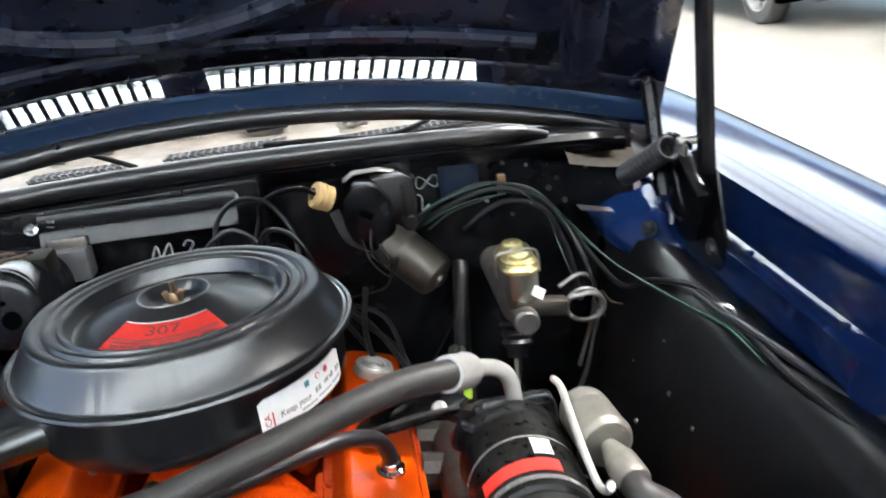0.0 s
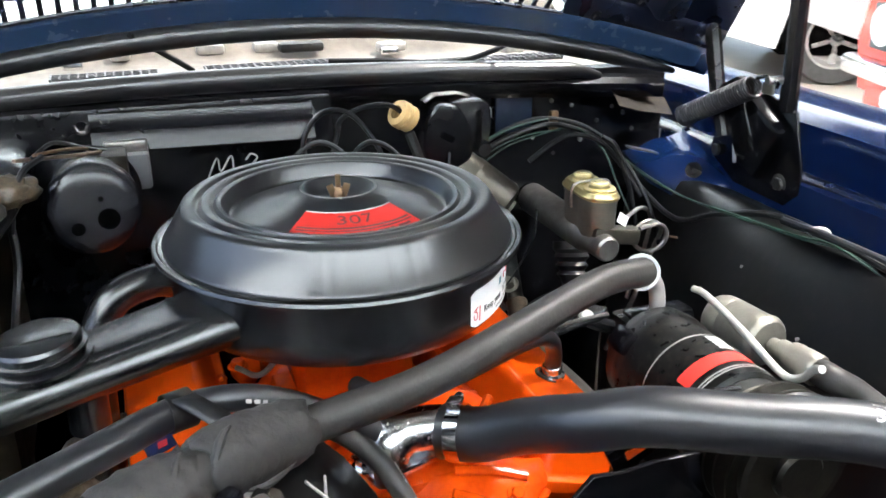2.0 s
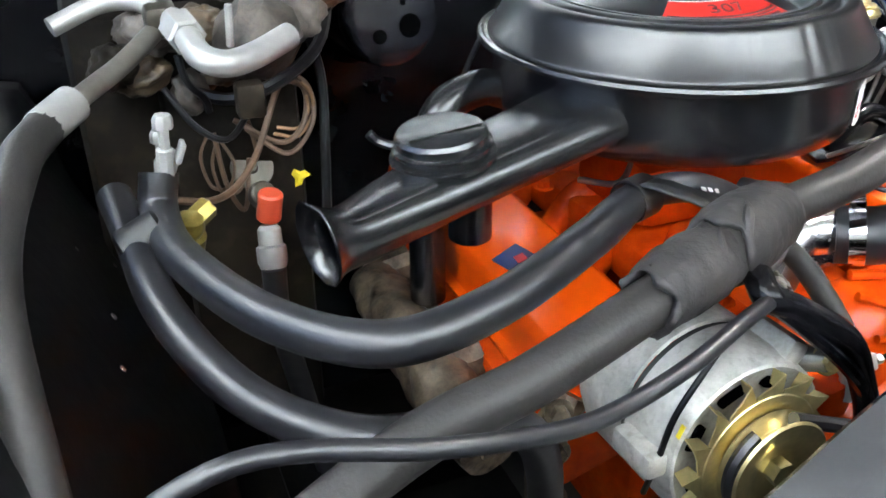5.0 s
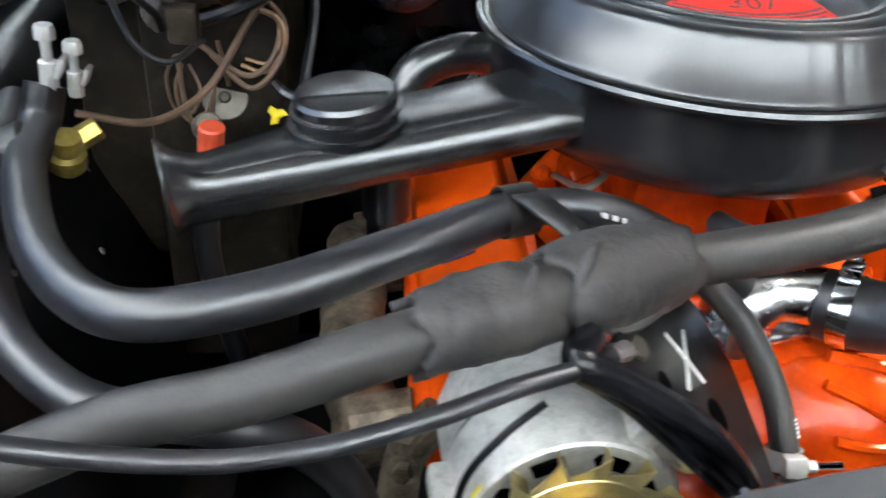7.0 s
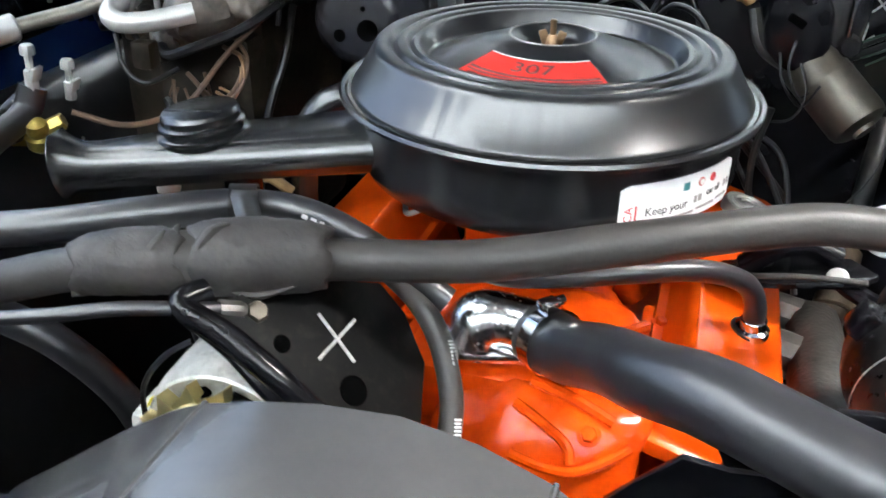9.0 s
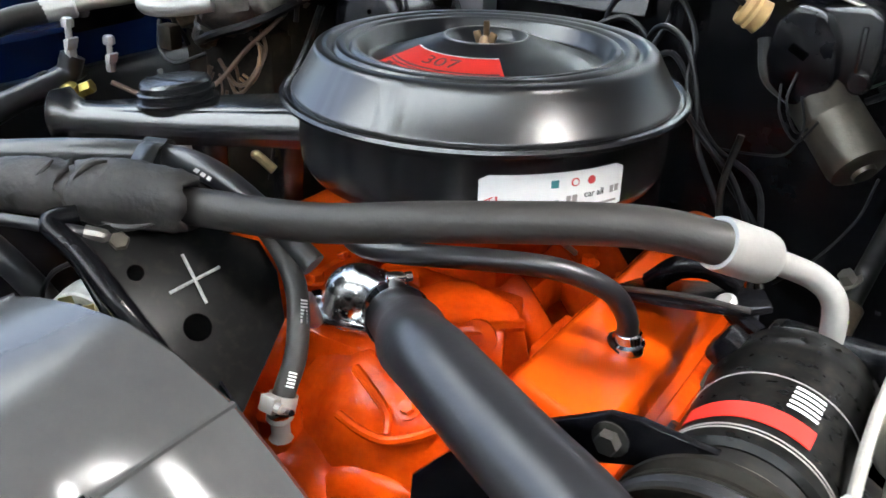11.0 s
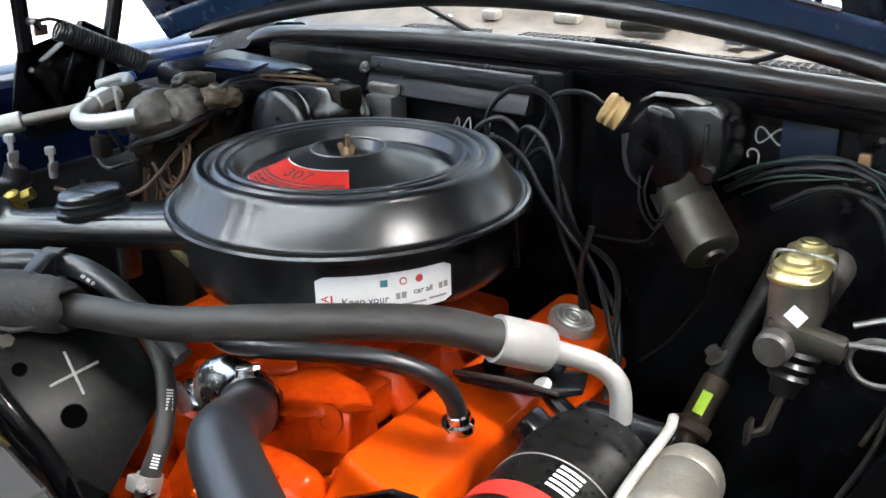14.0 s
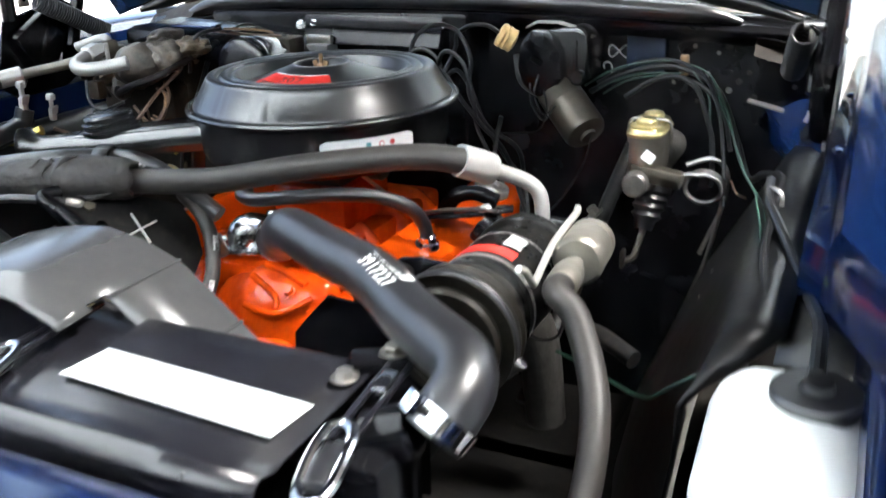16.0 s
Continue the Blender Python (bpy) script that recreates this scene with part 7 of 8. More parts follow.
# ---- hood hinges ----
def hinge(side, dy=0.0, dz=0.0):
    def Q(x, y, z):
        return P(x * side, y + dy, z + dz)
    h = thing("hood_hinge", Q(0.69, 0.14, -0.08), "black steel hood hinge with a coil spring" + (", driver side" if side > 0 else ", passenger side"), "hinge", "hood hinges")
    part("base", plate3([Q(0.694, 0.06, -0.055), Q(0.690, 0.085, -0.078), Q(0.690, 0.20, -0.075), Q(0.692, 0.27, -0.04), Q(0.694, 0.25, 0.03), Q(0.695, 0.16, 0.075), Q(0.695, 0.09, 0.06), Q(0.694, 0.062, -0.02)][::side], 0.005, None, 0.001), GLOSSBLK, h, "black pressed base plate")
    part("boss", rbox((0.03, 0.09, 0.10), Matrix.Translation(Q(0.677, 0.15, 0.01)) @ Matrix.Rotation(0.5, 4, "X"), 0.012), GLOSSBLK, h)
    part("ear", rbox((0.02, 0.05, 0.12), Matrix.Translation(Q(0.668, 0.18, 0.035)) @ Matrix.Rotation(-0.5, 4, "X"), 0.008), GLOSSBLK, h)
    part("arm", tube([Q(0.680, 0.096, 0.060), Q(0.682, 0.100, 0.12), Q(0.686, 0.108, 0.25), Q(0.676, 0.075, 0.42), Q(0.65, 0.02, 0.56)], 0.0125, 8, radii=[(0, 0.013), (0.3, 0.0125), (1, 0.0125)]), GLOSSBLK, h, "long front arm")
    part("arm", tube([Q(0.660, 0.205, 0.00), Q(0.662, 0.235, 0.07), Q(0.664, 0.268, 0.16), Q(0.650, 0.285, 0.23)], 0.0125, 8), GLOSSBLK, h, "rear arm")
    a, b = Q(0.645, 0.132, 0.092), Q(0.625, 0.264, 0.021)
    d = (b - a).normalized()
    L = (b - a).length
    u = d.orthogonal().normalized()
    v = d.cross(u)
    turns, pts = 30, []
    for i in range(turns * 10 + 1):
        t = i / (turns * 10)
        ang = 2 * math.pi * turns * t
        pts.append(a + d * (L * t) + (u * math.cos(ang) + v * math.sin(ang)) * 0.0155)
    part("spring", tube(pts, 0.0023, 6, 1), SPRINGB, h, "black coil spring")
    part("hook", tube([a - d * 0.03 + u * 0.0, a - d * 0.018 + u * 0.012, a + u * 0.0155], 0.003, 6), SATIN, h)
    part("hook", tube([a - d * 0.03, a - d * 0.036 + v * 0.010, a - d * 0.028 + v * 0.018], 0.003, 6), SATIN, h)
    part("pin", band(Q(0.645, 0.105, 0.105), Q(0.690, 0.105, 0.105), 0.006, seg=10), STEEL, h)
    part("link", rbox((0.006, 0.022, 0.016), Matrix.Translation(Q(0.655, 0.112, 0.092)), 0.002), ALU, h)
    for y, z, r in ((0.100, -0.049, 0.010), (0.25, -0.035, 0.010), (0.20, -0.02, 0.008)):
        part("bolt", bolt_bm(Q(0.6885, y, z), (-side, 0, 0), r, 0.007), IRON, h)
    part("rod", tube([Q(0.664, 0.185, 0.01), Q(0.660, 0.175, -0.015), Q(0.655, 0.165, -0.03)], 0.003, 6), STEEL, h)
    return h


hinge(1)
hinge(-1, -0.06, 0.035)
gus = thing("hinge_gusset", P(0.65, 0.30, -0.06), "dark blue gusset below the hood hinge", "gusset", kind="structure")
sheet("panel", sweep([(0.0, 0.0), (0.25, -0.003), (0.5, 0.002), (0.75, -0.002), (1.0, 0.0)], [(P(0.585, 0.37, -0.060), (0.10, -0.03, 0.035), (0, 0.3, 1)), (P(0.600, 0.31, -0.098), (0.090, -0.04, 0.045), (0, 0.5, 1)), (P(0.632, 0.26, -0.118), (0.058, -0.035, 0.045), (0, 0.5, 1)), (P(0.672, 0.215, -0.112), (0.018, -0.01, 0.03), (0, 0.5, 1))]), BLUE, None, "dark blue panel", "", parent=gus, angle=60)
part("tab", rbox((0.055, 0.022, 0.003), Matrix.Translation(P(0.588, 0.315, -0.043)) @ Matrix.Rotation(0.25, 4, "Y"), 0.001), STEEL, gus, "bright steel tab")
part("bolt", bolt_bm(P(0.655, 0.262, -0.070), (-0.6, -0.7, 0.3), 0.009, 0.006), GLOSSBLK, gus)
cor = thing("cowl_corner", P(0.62, 0.45, 0.02), "pale grimy cowl corner with a bolted clip", "cowl corner", kind="structure")
part("panel", sweep([(-0.05, -0.02), (-0.02, 0.004), (0.03, 0.014), (0.09, 0.006), (0.14, -0.02)], [(P(0.56, 0.40, 0.045), (0, 1, 0), (0, 0, 1)), (P(0.61, 0.41, 0.030), (0, 1, 0), (0, 0, 1)), (P(0.68, 0.42, 0.016), (0, 1, 0), (0, 0, 1))]), GRIMY, cor)
part("clip", rbox((0.040, 0.03, 0.050), Matrix.Translation(P(0.606, 0.425, 0.056)), 0.005), CLIPBEIGE, cor, "beige clip")
part("bracket", rbox((0.06, 0.04, 0.02), Matrix.Translation(P(0.66, 0.43, 0.045)) @ Matrix.Rotation(0.4, 4, "Y"), 0.006), GRIMY, cor)
part("panel", sweep([(-0.05, -0.02), (-0.02, 0.004), (0.03, 0.014), (0.09, 0.006), (0.14, -0.02)], [(P(-0.68, 0.42, 0.06), (0, 1, 0), (0, 0, 1)), (P(-0.61, 0.41, 0.075), (0, 1, 0), (0, 0, 1)), (P(-0.54, 0.40, 0.085), (0, 1, 0), (0, 0, 1))]), GRIMY, cor)
part("clip", rbox((0.04, 0.03, 0.03), Matrix.Translation(P(-0.60, 0.44, 0.10)), 0.005), GRIMY, cor)

# ---- passenger side: blower, evaporator case, pipes ----
bw = thing("blower_motor", P(-0.262, 0.22, -0.06), "gloss black blower motor with a slotted domed end", "blower motor")
BM_ = axis_matrix(P(-0.255, 0.136, 0.012), (0.04, -1, 0.16))
shell = part("shell", lathe([(0, 0.0075), (0.020, 0.0072), (0.038, 0.0055), (0.047, 0.0025), (0.0530, -0.004), (0.0545, -0.014), (0.0530, -0.018), (0.0545, -0.022), (0.0550, -0.12), (0.060, -0.125), (0.060, -0.14), (0, -0.14)], BM_, 48), GLOSSMOTOR, bw, "gloss black drawn shell")
# black caps on the dome paint the shade of its holes
for dx, dy, r in ((0.016, -0.012, 0.0125), (-0.018, -0.020, 0.0075), (0.010, 0.012, 0.003)):
    part("hole", lathe([(0, 0.0), (r, 0.0), (r, -0.006)], BM_ @ Matrix.Translation((dx, dy, 0.0086 - 0.05 * (dx * dx + dy * dy) / 0.036)) @ Matrix.Rotation(-dy * 5, 4, "X") @ Matrix.Rotation(dx * 5, 4, "Y"), 18), SHADE_BLK, shell)
part("flange", lathe([(0.060, -0.128), (0.063, -0.131), (0.060, -0.134), (0.05, -0.134)], BM_, 40), SATIN, bw)
solo("resistor_box", rbox((0.05, 0.05, 0.045), Matrix.Translation(P(-0.235, 0.245, 0.028)), 0.006), GRIMY, P(-0.235, 0.245, 0.006), "grimy brown resistor block with wires", "resistor")
gb = thing("relay_box", P(-0.208, 0.31, -0.01), "dark grey relay box with a metal bracket", "relay")
part("box", rbox((0.052, 0.040, 0.050), Matrix.Translation(P(-0.208, 0.318, 0.004)), 0.006), GREYTRIM, gb)
part("bracket", rbox((0.055, 0.012, 0.016), Matrix.Translation(P(-0.210, 0.318, 0.036)), 0.003), STEEL, gb, "slotted steel bracket")

ev = thing("evaporator_case", P(-0.48, 0.25, -0.35), "grimy black evaporator case with a stained lid", "evaporator case")
part("case", rbox((0.21, 0.24, 0.36), Matrix.Translation(P(-0.470, 0.235, -0.135)), 0.02), GRIMY, ev, "grimy black case")
part("side", rbox((0.13, 0.10, 0.42), Matrix.Translation(P(-0.435, 0.135, -0.22)), 0.012), GRIMY, ev, "grimy brown front box")
part("lid", rbox((0.20, 0.16, 0.05), Matrix.Translation(P(-0.42, 0.22, 0.046)) @ Matrix.Rotation(0.06, 4, "Y"), 0.016), LEDGEBLK, ev, "black upper lid")
# thin patch added as the lid's blue reflection
part("panel", rbox((0.075, 0.055, 0.003), Matrix.Translation(P(-0.40, 0.205, 0.073)) @ Matrix.Rotation(0.3, 4, "Z") @ Matrix.Rotation(0.06, 4, "Y"), 0.0), LID_SHEEN, ev, "thin blue-grey patch standing for a reflection on the lid")
part("bag", lumpy(lathe([(0, 0.11), (0.020, 0.105), (0.030, 0.08), (0.033, 0.05), (0.027, 0.02), (0.014, 0.0), (0, 0.0)], axis_matrix(P(-0.425, 0.02, 0.018), (0.35, 0.9, 0.12)), 20, None, 0.10), 0.007, 11), TAPED, ev, "wrapped insulation bag")
part("bag", lumpy(lathe([(0, 0.10), (0.024, 0.09), (0.034, 0.05), (0.026, 0.01), (0, 0.0)], axis_matrix(P(-0.395, 0.10, 0.025), (0.1, 0.95, 0.2)), 18, None, 0.12), 0.007, 11), TAPED, ev, "wrapped insulation bag")
part("disc", lathe([(0, 0.004), (0.004, 0.004), (0.006, 0.001), (0.021, 0.001), (0.022, 0)], axis_matrix(P(-0.425, 0.082, -0.110), (0.1, -0.85, 0.5)), 28), DULL, ev, "dull round washer")
part("dab", lathe([(0, 0.003), (0.004, 0.0028), (0.0085, 0.0)], axis_matrix(P(-0.378, 0.084, -0.128), (0, -1, 0.2)), 9, None, 0.9), YELLOW, ev, "yellow paint dab")


def crumple(at, size, seed, rough=0.16):
    """A crushed, creased lump."""
    bm = bmesh.new()
    bmesh.ops.create_icosphere(bm, subdivisions=4, radius=1.0)
    rnd = random.Random(seed)
    ph = [(rnd.uniform(2, 7), rnd.uniform(0, 6.3), Vector((rnd.uniform(-1, 1), rnd.uniform(-1, 1), rnd.uniform(-1, 1))).normalized()) for _ in range(9)]
    turn = Matrix.Rotation(rnd.uniform(0, 6.3), 4, "Z") @ Matrix.Rotation(rnd.uniform(-0.5, 0.5), 4, "Y")
    for v in bm.verts:
        k = 1 + rough * sum(abs(math.sin(v.co.dot(d) * f + p)) - 0.6 for f, p, d in ph) + 0.10 * noise.noise(v.co * 3.5 + Vector((seed, 0, 0)))
        v.co = turn @ Vector((v.co.x * k * size[0], v.co.y * k * size[1], v.co.z * k * size[2])) + P(*at)
    return bm


lumps = [((-0.372, 0.085, 0.038), (0.028, 0.036, 0.026), TAPED), ((-0.402, 0.085, 0.022), (0.030, 0.024, 0.018), TARRED), ((-0.455, 0.090, 0.030), (0.024, 0.026, 0.020), TARRED), ((-0.500, 0.095, 0.030), (0.032, 0.026, 0.022), TAPED),
         ((-0.474, 0.070, -0.022), (0.016, 0.015, 0.020), TAPED), ((-0.512, 0.080, -0.004), (0.026, 0.022, 0.016), TARRED), ((-0.440, 0.085, -0.008), (0.026, 0.016, 0.015), TARRED), ((-0.335, 0.110, 0.050), (0.022, 0.030, 0.016), TARRED),
         ((-0.400, 0.120, 0.062), (0.034, 0.030, 0.014), TAPED), ((-0.535, 0.070, 0.010), (0.020, 0.026, 0.020), GRIMY)]
for n, (at, size, m_) in enumerate(lumps):
    part("scrap", crumple(at, size, n + 3, 0.09), m_, ev, "crumpled tape and sealant", angle=60)
rc = thing("pressure_switch", P(-0.427, -0.0, -0.15), "red capped switch on a pale fitting and hose", "switch")
part("cap", band(P(-0.428, 0.000, -0.128), P(-0.424, -0.004, -0.100), 0.0115), REDPLAS, rc, "red plastic cap")
part("collar", band(P(-0.432, 0.012, -0.110), P(-0.428, 0.004, -0.104), 0.013), DULL, rc)
part("fitting", lathe([(0.008, 0), (0.011, 0.004), (0.011, 0.018), (0.014, 0.020), (0.014, 0.034), (0.012, 0.040), (0, 0.040)], axis_matrix(P(-0.430, -0.008, -0.130), (-0.05, -0.35, -1)), 14), ALUBR, rc, "pale metal fitting")
part("hose", tube([P(-0.432, -0.022, -0.168), P(-0.433, -0.030, -0.22), P(-0.42, -0.03, -0.30), P(-0.40, -0.02, -0.42)], 0.0115, 12), RUBBER, rc)
pp = thing("ac_pipes", P(-0.48, 0.0, 0.0), "bright aluminium air conditioning pipes with fittings and a blue cap", "pipes")
part("pipe", tube([P(-0.390, 0.012, 0.036), P(-0.425, -0.014, 0.030), P(-0.452, -0.030, 0.030), P(-0.470, -0.022, 0.036), P(-0.476, 0.010, 0.045), P(-0.482, 0.05, 0.050)], 0.0112, 14), ALUBR, pp, "bent bright pipe")
part("nut", band(P(-0.475, 0.006, 0.044), P(-0.480, 0.036, 0.049), 0.0165, seg=6), ALUBR, pp, "hex nut")
part("block", rbox((0.028, 0.040, 0.028), Matrix.Translation(P(-0.490, 0.065, 0.048)), 0.006), DULL, pp)
part("pipe", tube([P(-0.488, 0.065, 0.052), P(-0.508, 0.088, 0.060), P(-0.538, 0.098, 0.058), P(-0.580, 0.085, 0.045)], 0.0085, 12), ALUBR, pp, "bent bright pipe")
part("cap", lathe([(0, 0.012), (0.008, 0.012), (0.010, 0.008), (0.010, 0)], axis_matrix(P(-0.520, 0.100, 0.056), (-0.2, -0.2, 1)), 14), BLUEPLAS, pp, "blue plastic cap")
part("stem", band(P(-0.440, 0.020, 0.030), P(-0.438, 0.018, 0.066), 0.0035, seg=8), ALUBR, pp)
part("pipe", tube([P(-0.500, 0.050, 0.040), P(-0.531, 0.006, 0.028), P(-0.560, -0.035, 0.022), P(-0.60, -0.090, 0.012)], 0.0085, 14), ALU, pp, "straight bright pipe")
part("ferrule", band(P(-0.570, -0.049, 0.020), P(-0.595, -0.084, 0.0135), 0.0145), ALUBR, pp, "crimped ferrule")
part("hose", tube([P(-0.592, -0.080, 0.014), P(-0.612, -0.13, 0.004), P(-0.630, -0.22, -0.04), P(-0.62, -0.33, -0.15)], 0.0145, 14), RUBBER_G, pp, "grey rubber hose")
part("block", rbox((0.024, 0.02, 0.030), Matrix.Translation(P(-0.435, -0.02, -0.005)), 0.004), GRIMY, pp)
loops = [
    ([(-0.47, 0.06, -0.02), (-0.44, 0.03, -0.02), (-0.40, 0.02, -0.005), (-0.36, 0.05, 0.01), (-0.335, 0.10, 0.03), (-0.32, 0.16, 0.05)], 0.006, WIRE, "taped black wiring loom"),
    ([(-0.44, 0.06, -0.05), (-0.40, 0.05, -0.075), (-0.375, 0.055, -0.06), (-0.37, 0.07, -0.03), (-0.40, 0.08, -0.02)], 0.0028, WIREB, "brown wire loop"),
    ([(-0.43, 0.06, -0.06), (-0.395, 0.045, -0.085), (-0.368, 0.05, -0.06), (-0.365, 0.07, -0.03), (-0.39, 0.09, -0.01)], 0.0026, WIREB, "brown wire loop"),
    ([(-0.46, 0.06, -0.06), (-0.455, 0.05, -0.11), (-0.44, 0.055, -0.14), (-0.43, 0.06, -0.09)], 0.0024, WIREB, "brown wire loop"),
    ([(-0.52, -0.05, -0.07), (-0.47, -0.02, -0.09), (-0.43, 0.03, -0.08), (-0.395, 0.07, -0.03), (-0.36, 0.10, 0.01)], 0.0034, WIREB, "tan taped wire"),
    ([(-0.33, 0.16, 0.07), (-0.30, 0.20, 0.06), (-0.27, 0.22, 0.055), (-0.24, 0.24, 0.052)], 0.0025, WIREB, "brown wire"),
    ([(-0.315, 0.18, 0.065), (-0.29, 0.21, 0.075), (-0.26, 0.235, 0.06), (-0.235, 0.25, 0.05)], 0.0025, WIRE, "black wire"),
    ([(-0.34, 0.24, 0.04), (-0.35, 0.18, 0.03), (-0.34, 0.12, -0.03), (-0.35, 0.08, -0.1), (-0.36, 0.06, -0.2)], 0.005, WIRE, "black loom down the case"),
]
loops += [
    ([(-0.465, 0.070, -0.065), (-0.474, 0.068, -0.086), (-0.468, 0.062, -0.114), (-0.452, 0.060, -0.116), (-0.444, 0.064, -0.095), (-0.453, 0.070, -0.073)], 0.0016, WIREB, "thin grey wire loop"),
    ([(-0.458, 0.065, -0.071), (-0.465, 0.060, -0.093), (-0.459, 0.056, -0.120), (-0.443, 0.056, -0.120), (-0.434, 0.066, -0.104)], 0.0016, WIREB, "thin grey wire loop"),
    ([(-0.404, 0.060, -0.069), (-0.382, 0.055, -0.073), (-0.365, 0.056, -0.053), (-0.365, 0.060, -0.034), (-0.372, 0.066, -0.024)], 0.0020, COPPER, "copper wire loop"),
    ([(-0.400, 0.062, -0.064), (-0.380, 0.058, -0.066), (-0.369, 0.058, -0.050), (-0.369, 0.062, -0.036)], 0.0018, COPPER, "copper wire loop"),
    ([(-0.426, 0.074, -0.052), (-0.422, 0.074, -0.073), (-0.419, 0.074, -0.095)], 0.0022, WIREB, "short brown wire"),
    ([(-0.484, 0.030, 0.025), (-0.480, 0.026, 0.002), (-0.467, 0.028, -0.015), (-0.464, 0.032, -0.029)], 0.0035, WIRE, "short black wire"),
    ([(-0.338, 0.100, 0.006), (-0.331, 0.100, 0.039), (-0.319, 0.110, 0.069), (-0.30, 0.15, 0.075)], 0.0035, WIRE, "taped black wire"),
    ([(-0.500, 0.02, 0.000), (-0.48, 0.00, -0.030), (-0.455, 0.00, -0.045), (-0.43, 0.03, -0.035)], 0.0030, WIRE, "black wire"),
    ([(-0.310, 0.17, 0.072), (-0.285, 0.20, 0.068), (-0.262, 0.225, 0.062), (-0.25, 0.25, 0.052)], 0.0020, COPPER, "copper wire"),
    ([(-0.500, 0.09, -0.02), (-0.47, 0.075, -0.035), (-0.45, 0.08, -0.02), (-0.42, 0.09, 0.0)], 0.0025, WIREB, "brown wire"),
]
for pts, r, m_, lab in loops:
    solo("wire", tube([P(*p) for p in pts], r, 8), m_, P(*pts[0]), lab + " beside the evaporator case", "wire", "wires on the passenger side")
solo("pale_clip", tube([P(-0.305, -0.02, -0.13), P(-0.29, -0.03, -0.125), P(-0.27, -0.025, -0.14)], 0.006, 8), GOLD, P(-0.29, -0.03, -0.14), "brass-coloured clip behind the hoses", "clip")
# ---- cars parked behind ----
def wheel(parent, m, r=0.33, w=0.20, spokes=5):
    """A wheel whose axle is the z axis of m, outer side at +z."""
    wh = part("wheel", lathe([(r * 0.62, -w), (r * 0.9, -w), (r, -w * 0.85), (r, -0.03), (r * 0.94, 0.0), (r * 0.66, 0.004), (r * 0.62, 0.0), (r * 0.62, -0.03)], m, 40), TYRE, parent, "black tyre")
    part("rim", lathe([(r * 0.64, 0.004), (r * 0.60, 0.006), (r * 0.57, -0.02), (r * 0.50, -0.06), (0, -0.06)], m, 40), ALUBR, wh, "bright steel rim")
    for k in range(spokes):
        part("spoke", rbox((0.055, r * 0.44, 0.03), m @ Matrix.Rotation(2 * math.pi * k / spokes, 4, "Z") @ Matrix.Translation((0, r * 0.32, -0.03)), 0.012), ALUBR, wh)
    part("hub", lathe([(0, 0.02), (0.04, 0.018), (0.055, 0.0), (0.06, -0.05)], m, 20), CHROME, wh)
    return wh


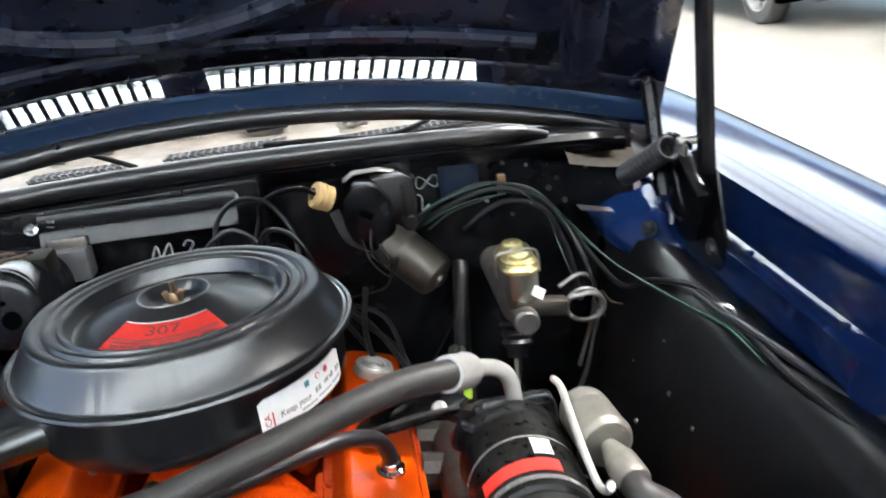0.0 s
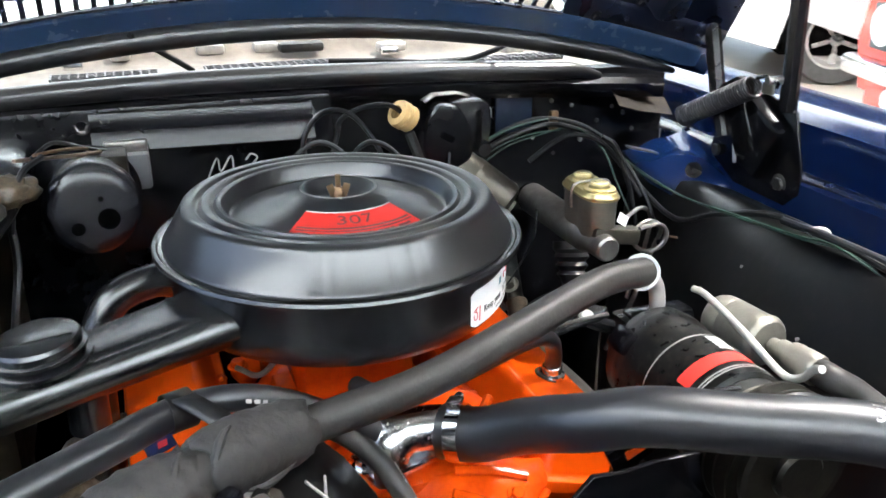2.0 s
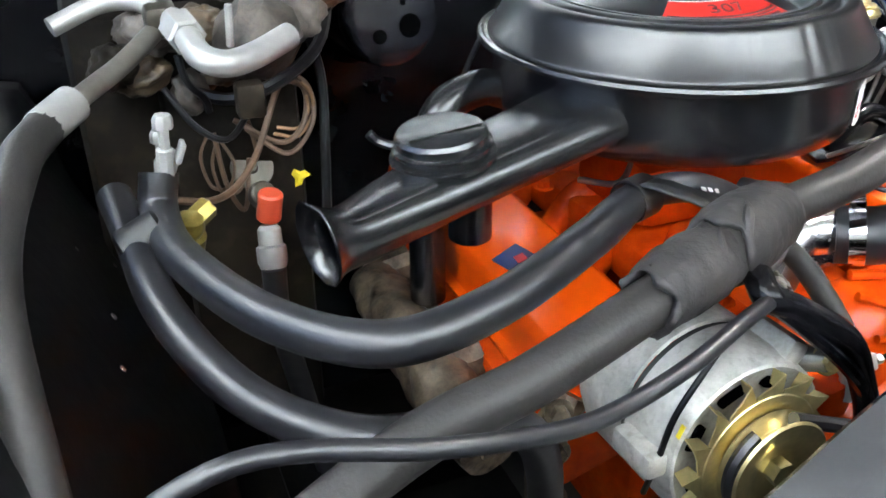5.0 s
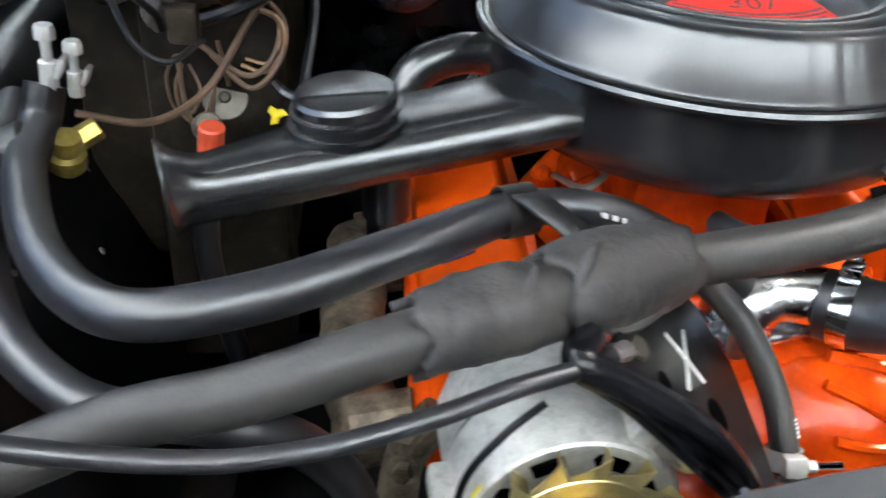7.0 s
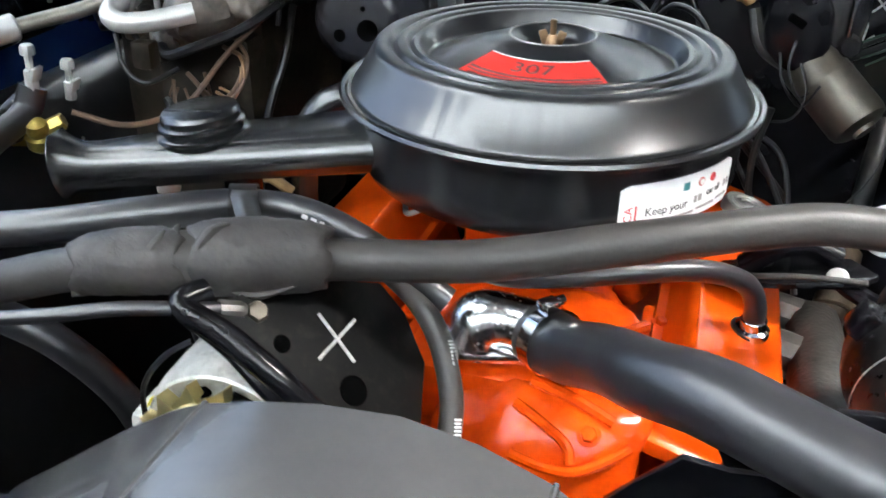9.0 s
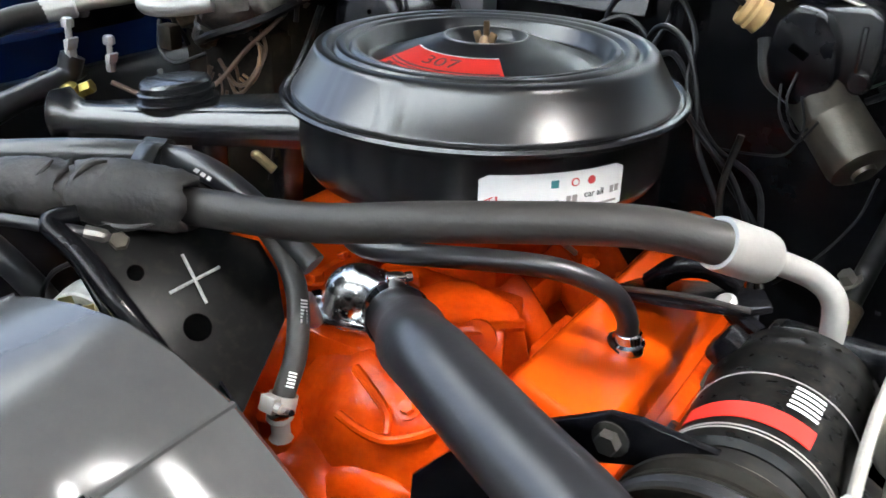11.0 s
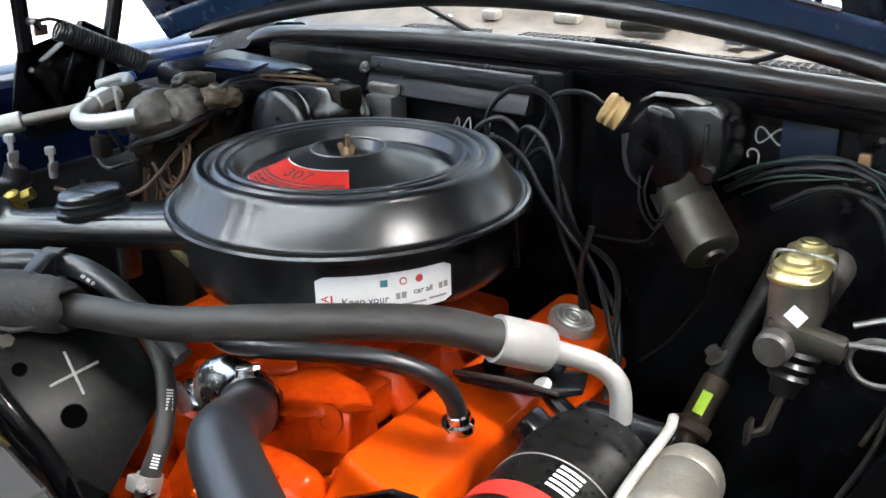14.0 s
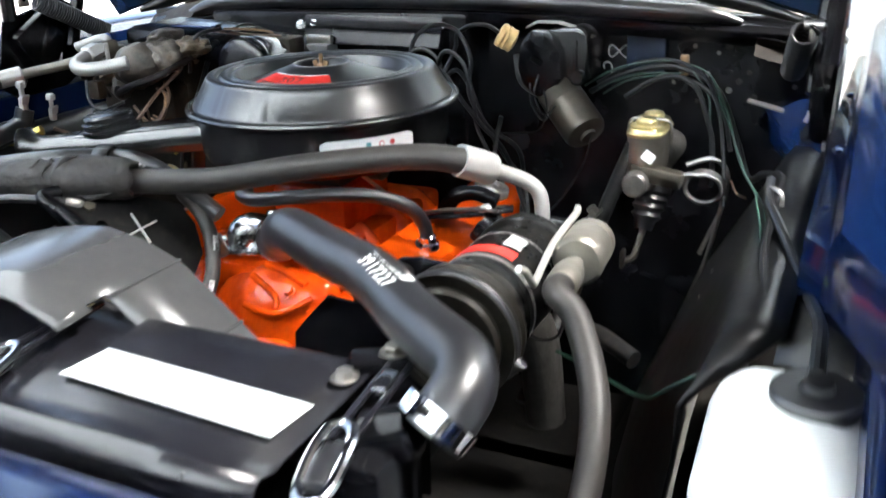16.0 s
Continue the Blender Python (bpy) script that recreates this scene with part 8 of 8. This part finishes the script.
def parked_car(at, heading, paint, label, face=False):
    """A coupe: x along its length, front at +x, y to its left; heading in degrees."""
    at = Vector(at)
    M = Matrix.Translation(at) @ Matrix.Rotation(radians(heading), 4, "Z")
    car = thing("parked_car", at, label, "car", "parked cars")
    side = [(-2.30, 0.42), (-2.34, 0.70), (-2.28, 0.92), (-1.60, 0.98), (-1.0, 1.00), (0.6, 0.98), (2.05, 0.90), (2.26, 0.84), (2.30, 0.62), (2.26, 0.36), (1.86, 0.26), (1.80, 0.50), (1.62, 0.66), (1.40, 0.70), (1.18, 0.66), (1.02, 0.50), (0.96, 0.24),
            (-0.96, 0.24), (-1.02, 0.50), (-1.18, 0.66), (-1.40, 0.70), (-1.62, 0.66), (-1.80, 0.50), (-1.86, 0.28)]
    bm = bmesh.new()
    rows = []
    for y, s, z in ((-0.90, 0.985, -0.02), (-0.88, 1.0, 0.0), (0.88, 1.0, 0.0), (0.90, 0.985, -0.02)):
        rows.append([bm.verts.new(M @ Vector((x * s, y, h + (z if h > 0.8 else 0)))) for x, h in side])
    for a, b in zip(rows, rows[1:]):
        for i in range(len(side)):
            j = (i + 1) % len(side)
            bm.faces.new((a[i], b[i], b[j], a[j]))
    for r in (rows[0], rows[-1]):
        f = bm.faces.new(r)
    bmesh.ops.triangulate(bm, faces=[f for f in bm.faces if len(f.verts) > 4])
    part("body", bm, paint, car, "glossy painted body")
    cab = bmesh.new()
    low = [cab.verts.new(M @ Vector(p)) for p in ((-1.45, -0.76, 0.97), (0.75, -0.76, 0.97), (0.75, 0.76, 0.97), (-1.45, 0.76, 0.97))]
    hi = [cab.verts.new(M @ Vector(p)) for p in ((-0.85, -0.58, 1.36), (0.10, -0.58, 1.36), (0.10, 0.58, 1.36), (-0.85, 0.58, 1.36))]
    for i in range(4):
        j = (i + 1) % 4
        cab.faces.new((low[i], low[j], hi[j], hi[i]))
    cab.faces.new(hi)
    part("cabin", cab, paint, car)
    for s in (-1, 1):
        part("side_window", plate3([M @ Vector(p) for p in ((-1.15, 0.775 * s, 1.0), (0.55, 0.775 * s, 1.0), (0.05, 0.60 * s, 1.32), (-0.80, 0.60 * s, 1.32))], 0.004), INKTEAL, car, "dark side glass")
    for x in (-1.41, 1.41):
        for s in (-1, 1):
            wheel(car, M @ Matrix.Translation((x, 0.86 * s, 0.33)) @ Matrix.Rotation(radians(-90) * s, 4, "X"))
            # black box paints the shade within the arch
            part("arch", rbox((0.80, 0.25, 0.46), M @ Matrix.Translation((x, 0.72 * s, 0.44)), 0.02), SHADE_BLK, car, "black box for the wheel arch's shade")
    for s in (-1, 1):
        part("sill", rbox((1.9, 0.03, 0.09), M @ Matrix.Translation((0, 0.895 * s, 0.27)), 0.01), GREYTRIM, car, "grey lower sill")
    part("bumper", rbox((0.10, 1.74, 0.10), M @ Matrix.Translation((2.34, 0, 0.50)), 0.03), CHROME, car, "chromed front bumper")
    part("bumper", rbox((0.10, 1.74, 0.10), M @ Matrix.Translation((-2.36, 0, 0.50)), 0.03), CHROME, car, "chromed rear bumper")
    part("valance", rbox((0.06, 1.6, 0.14), M @ Matrix.Translation((2.24, 0, 0.33)), 0.02), paint if face else GREYTRIM, car)
    part("valance", rbox((0.30, 1.6, 0.16), M @ Matrix.Translation((-2.18, 0, 0.34)), 0.02), GREYTRIM, car, "grey rear valance")
    g = part("grille", rbox((0.05, 1.50, 0.22), M @ Matrix.Translation((2.285, 0, 0.70)), 0.01), INK, car, "black front grille")
    for k in range(6):
        part("bar", rbox((0.02, 1.05, 0.010), M @ Matrix.Translation((2.318, 0, 0.62 + 0.032 * k)), 0.003), GREYTRIM, g)
    for s in (-1, 1):
        part("headlight", lathe([(0, 0.05), (0.05, 0.045), (0.085, 0.025), (0.10, 0.03), (0.105, 0.0)], axis_matrix(M @ Vector((2.29, 0.64 * s, 0.71)), M.to_3x3() @ Vector((1, 0, 0))), 28), WHITEP, car, "round headlight in a bright ring")
        part("marker", lathe([(0, 0.03), (0.05, 0.025), (0.06, 0)], axis_matrix(M @ Vector((2.26, 0.55 * s, 0.36)), M.to_3x3() @ Vector((1, 0, 0))), 18), WHITEP, car)
        part("tail_light", rbox((0.03, 0.35, 0.12), M @ Matrix.Translation((-2.335, 0.58 * s, 0.74)), 0.01), REDPLAS, car, "red tail light")
    if face:
        part("badge", rbox((0.02, 0.09, 0.06), M @ Matrix.Translation((2.325, 0.05, 0.70)), 0.01), BLUEPLAS, car, "blue grille badge")
    return car


parked_car((6.35, 4.24, 0), 150, CARWHITE, "white coupe parked across the garage floor")
parked_car((4.9, 8.6, 0), 92, SHROUD, "dark grey car parked further back with bright rims")
parked_car((5.35, 1.2, 0), 163, CARRED, "red coupe parked facing the open hood", True)
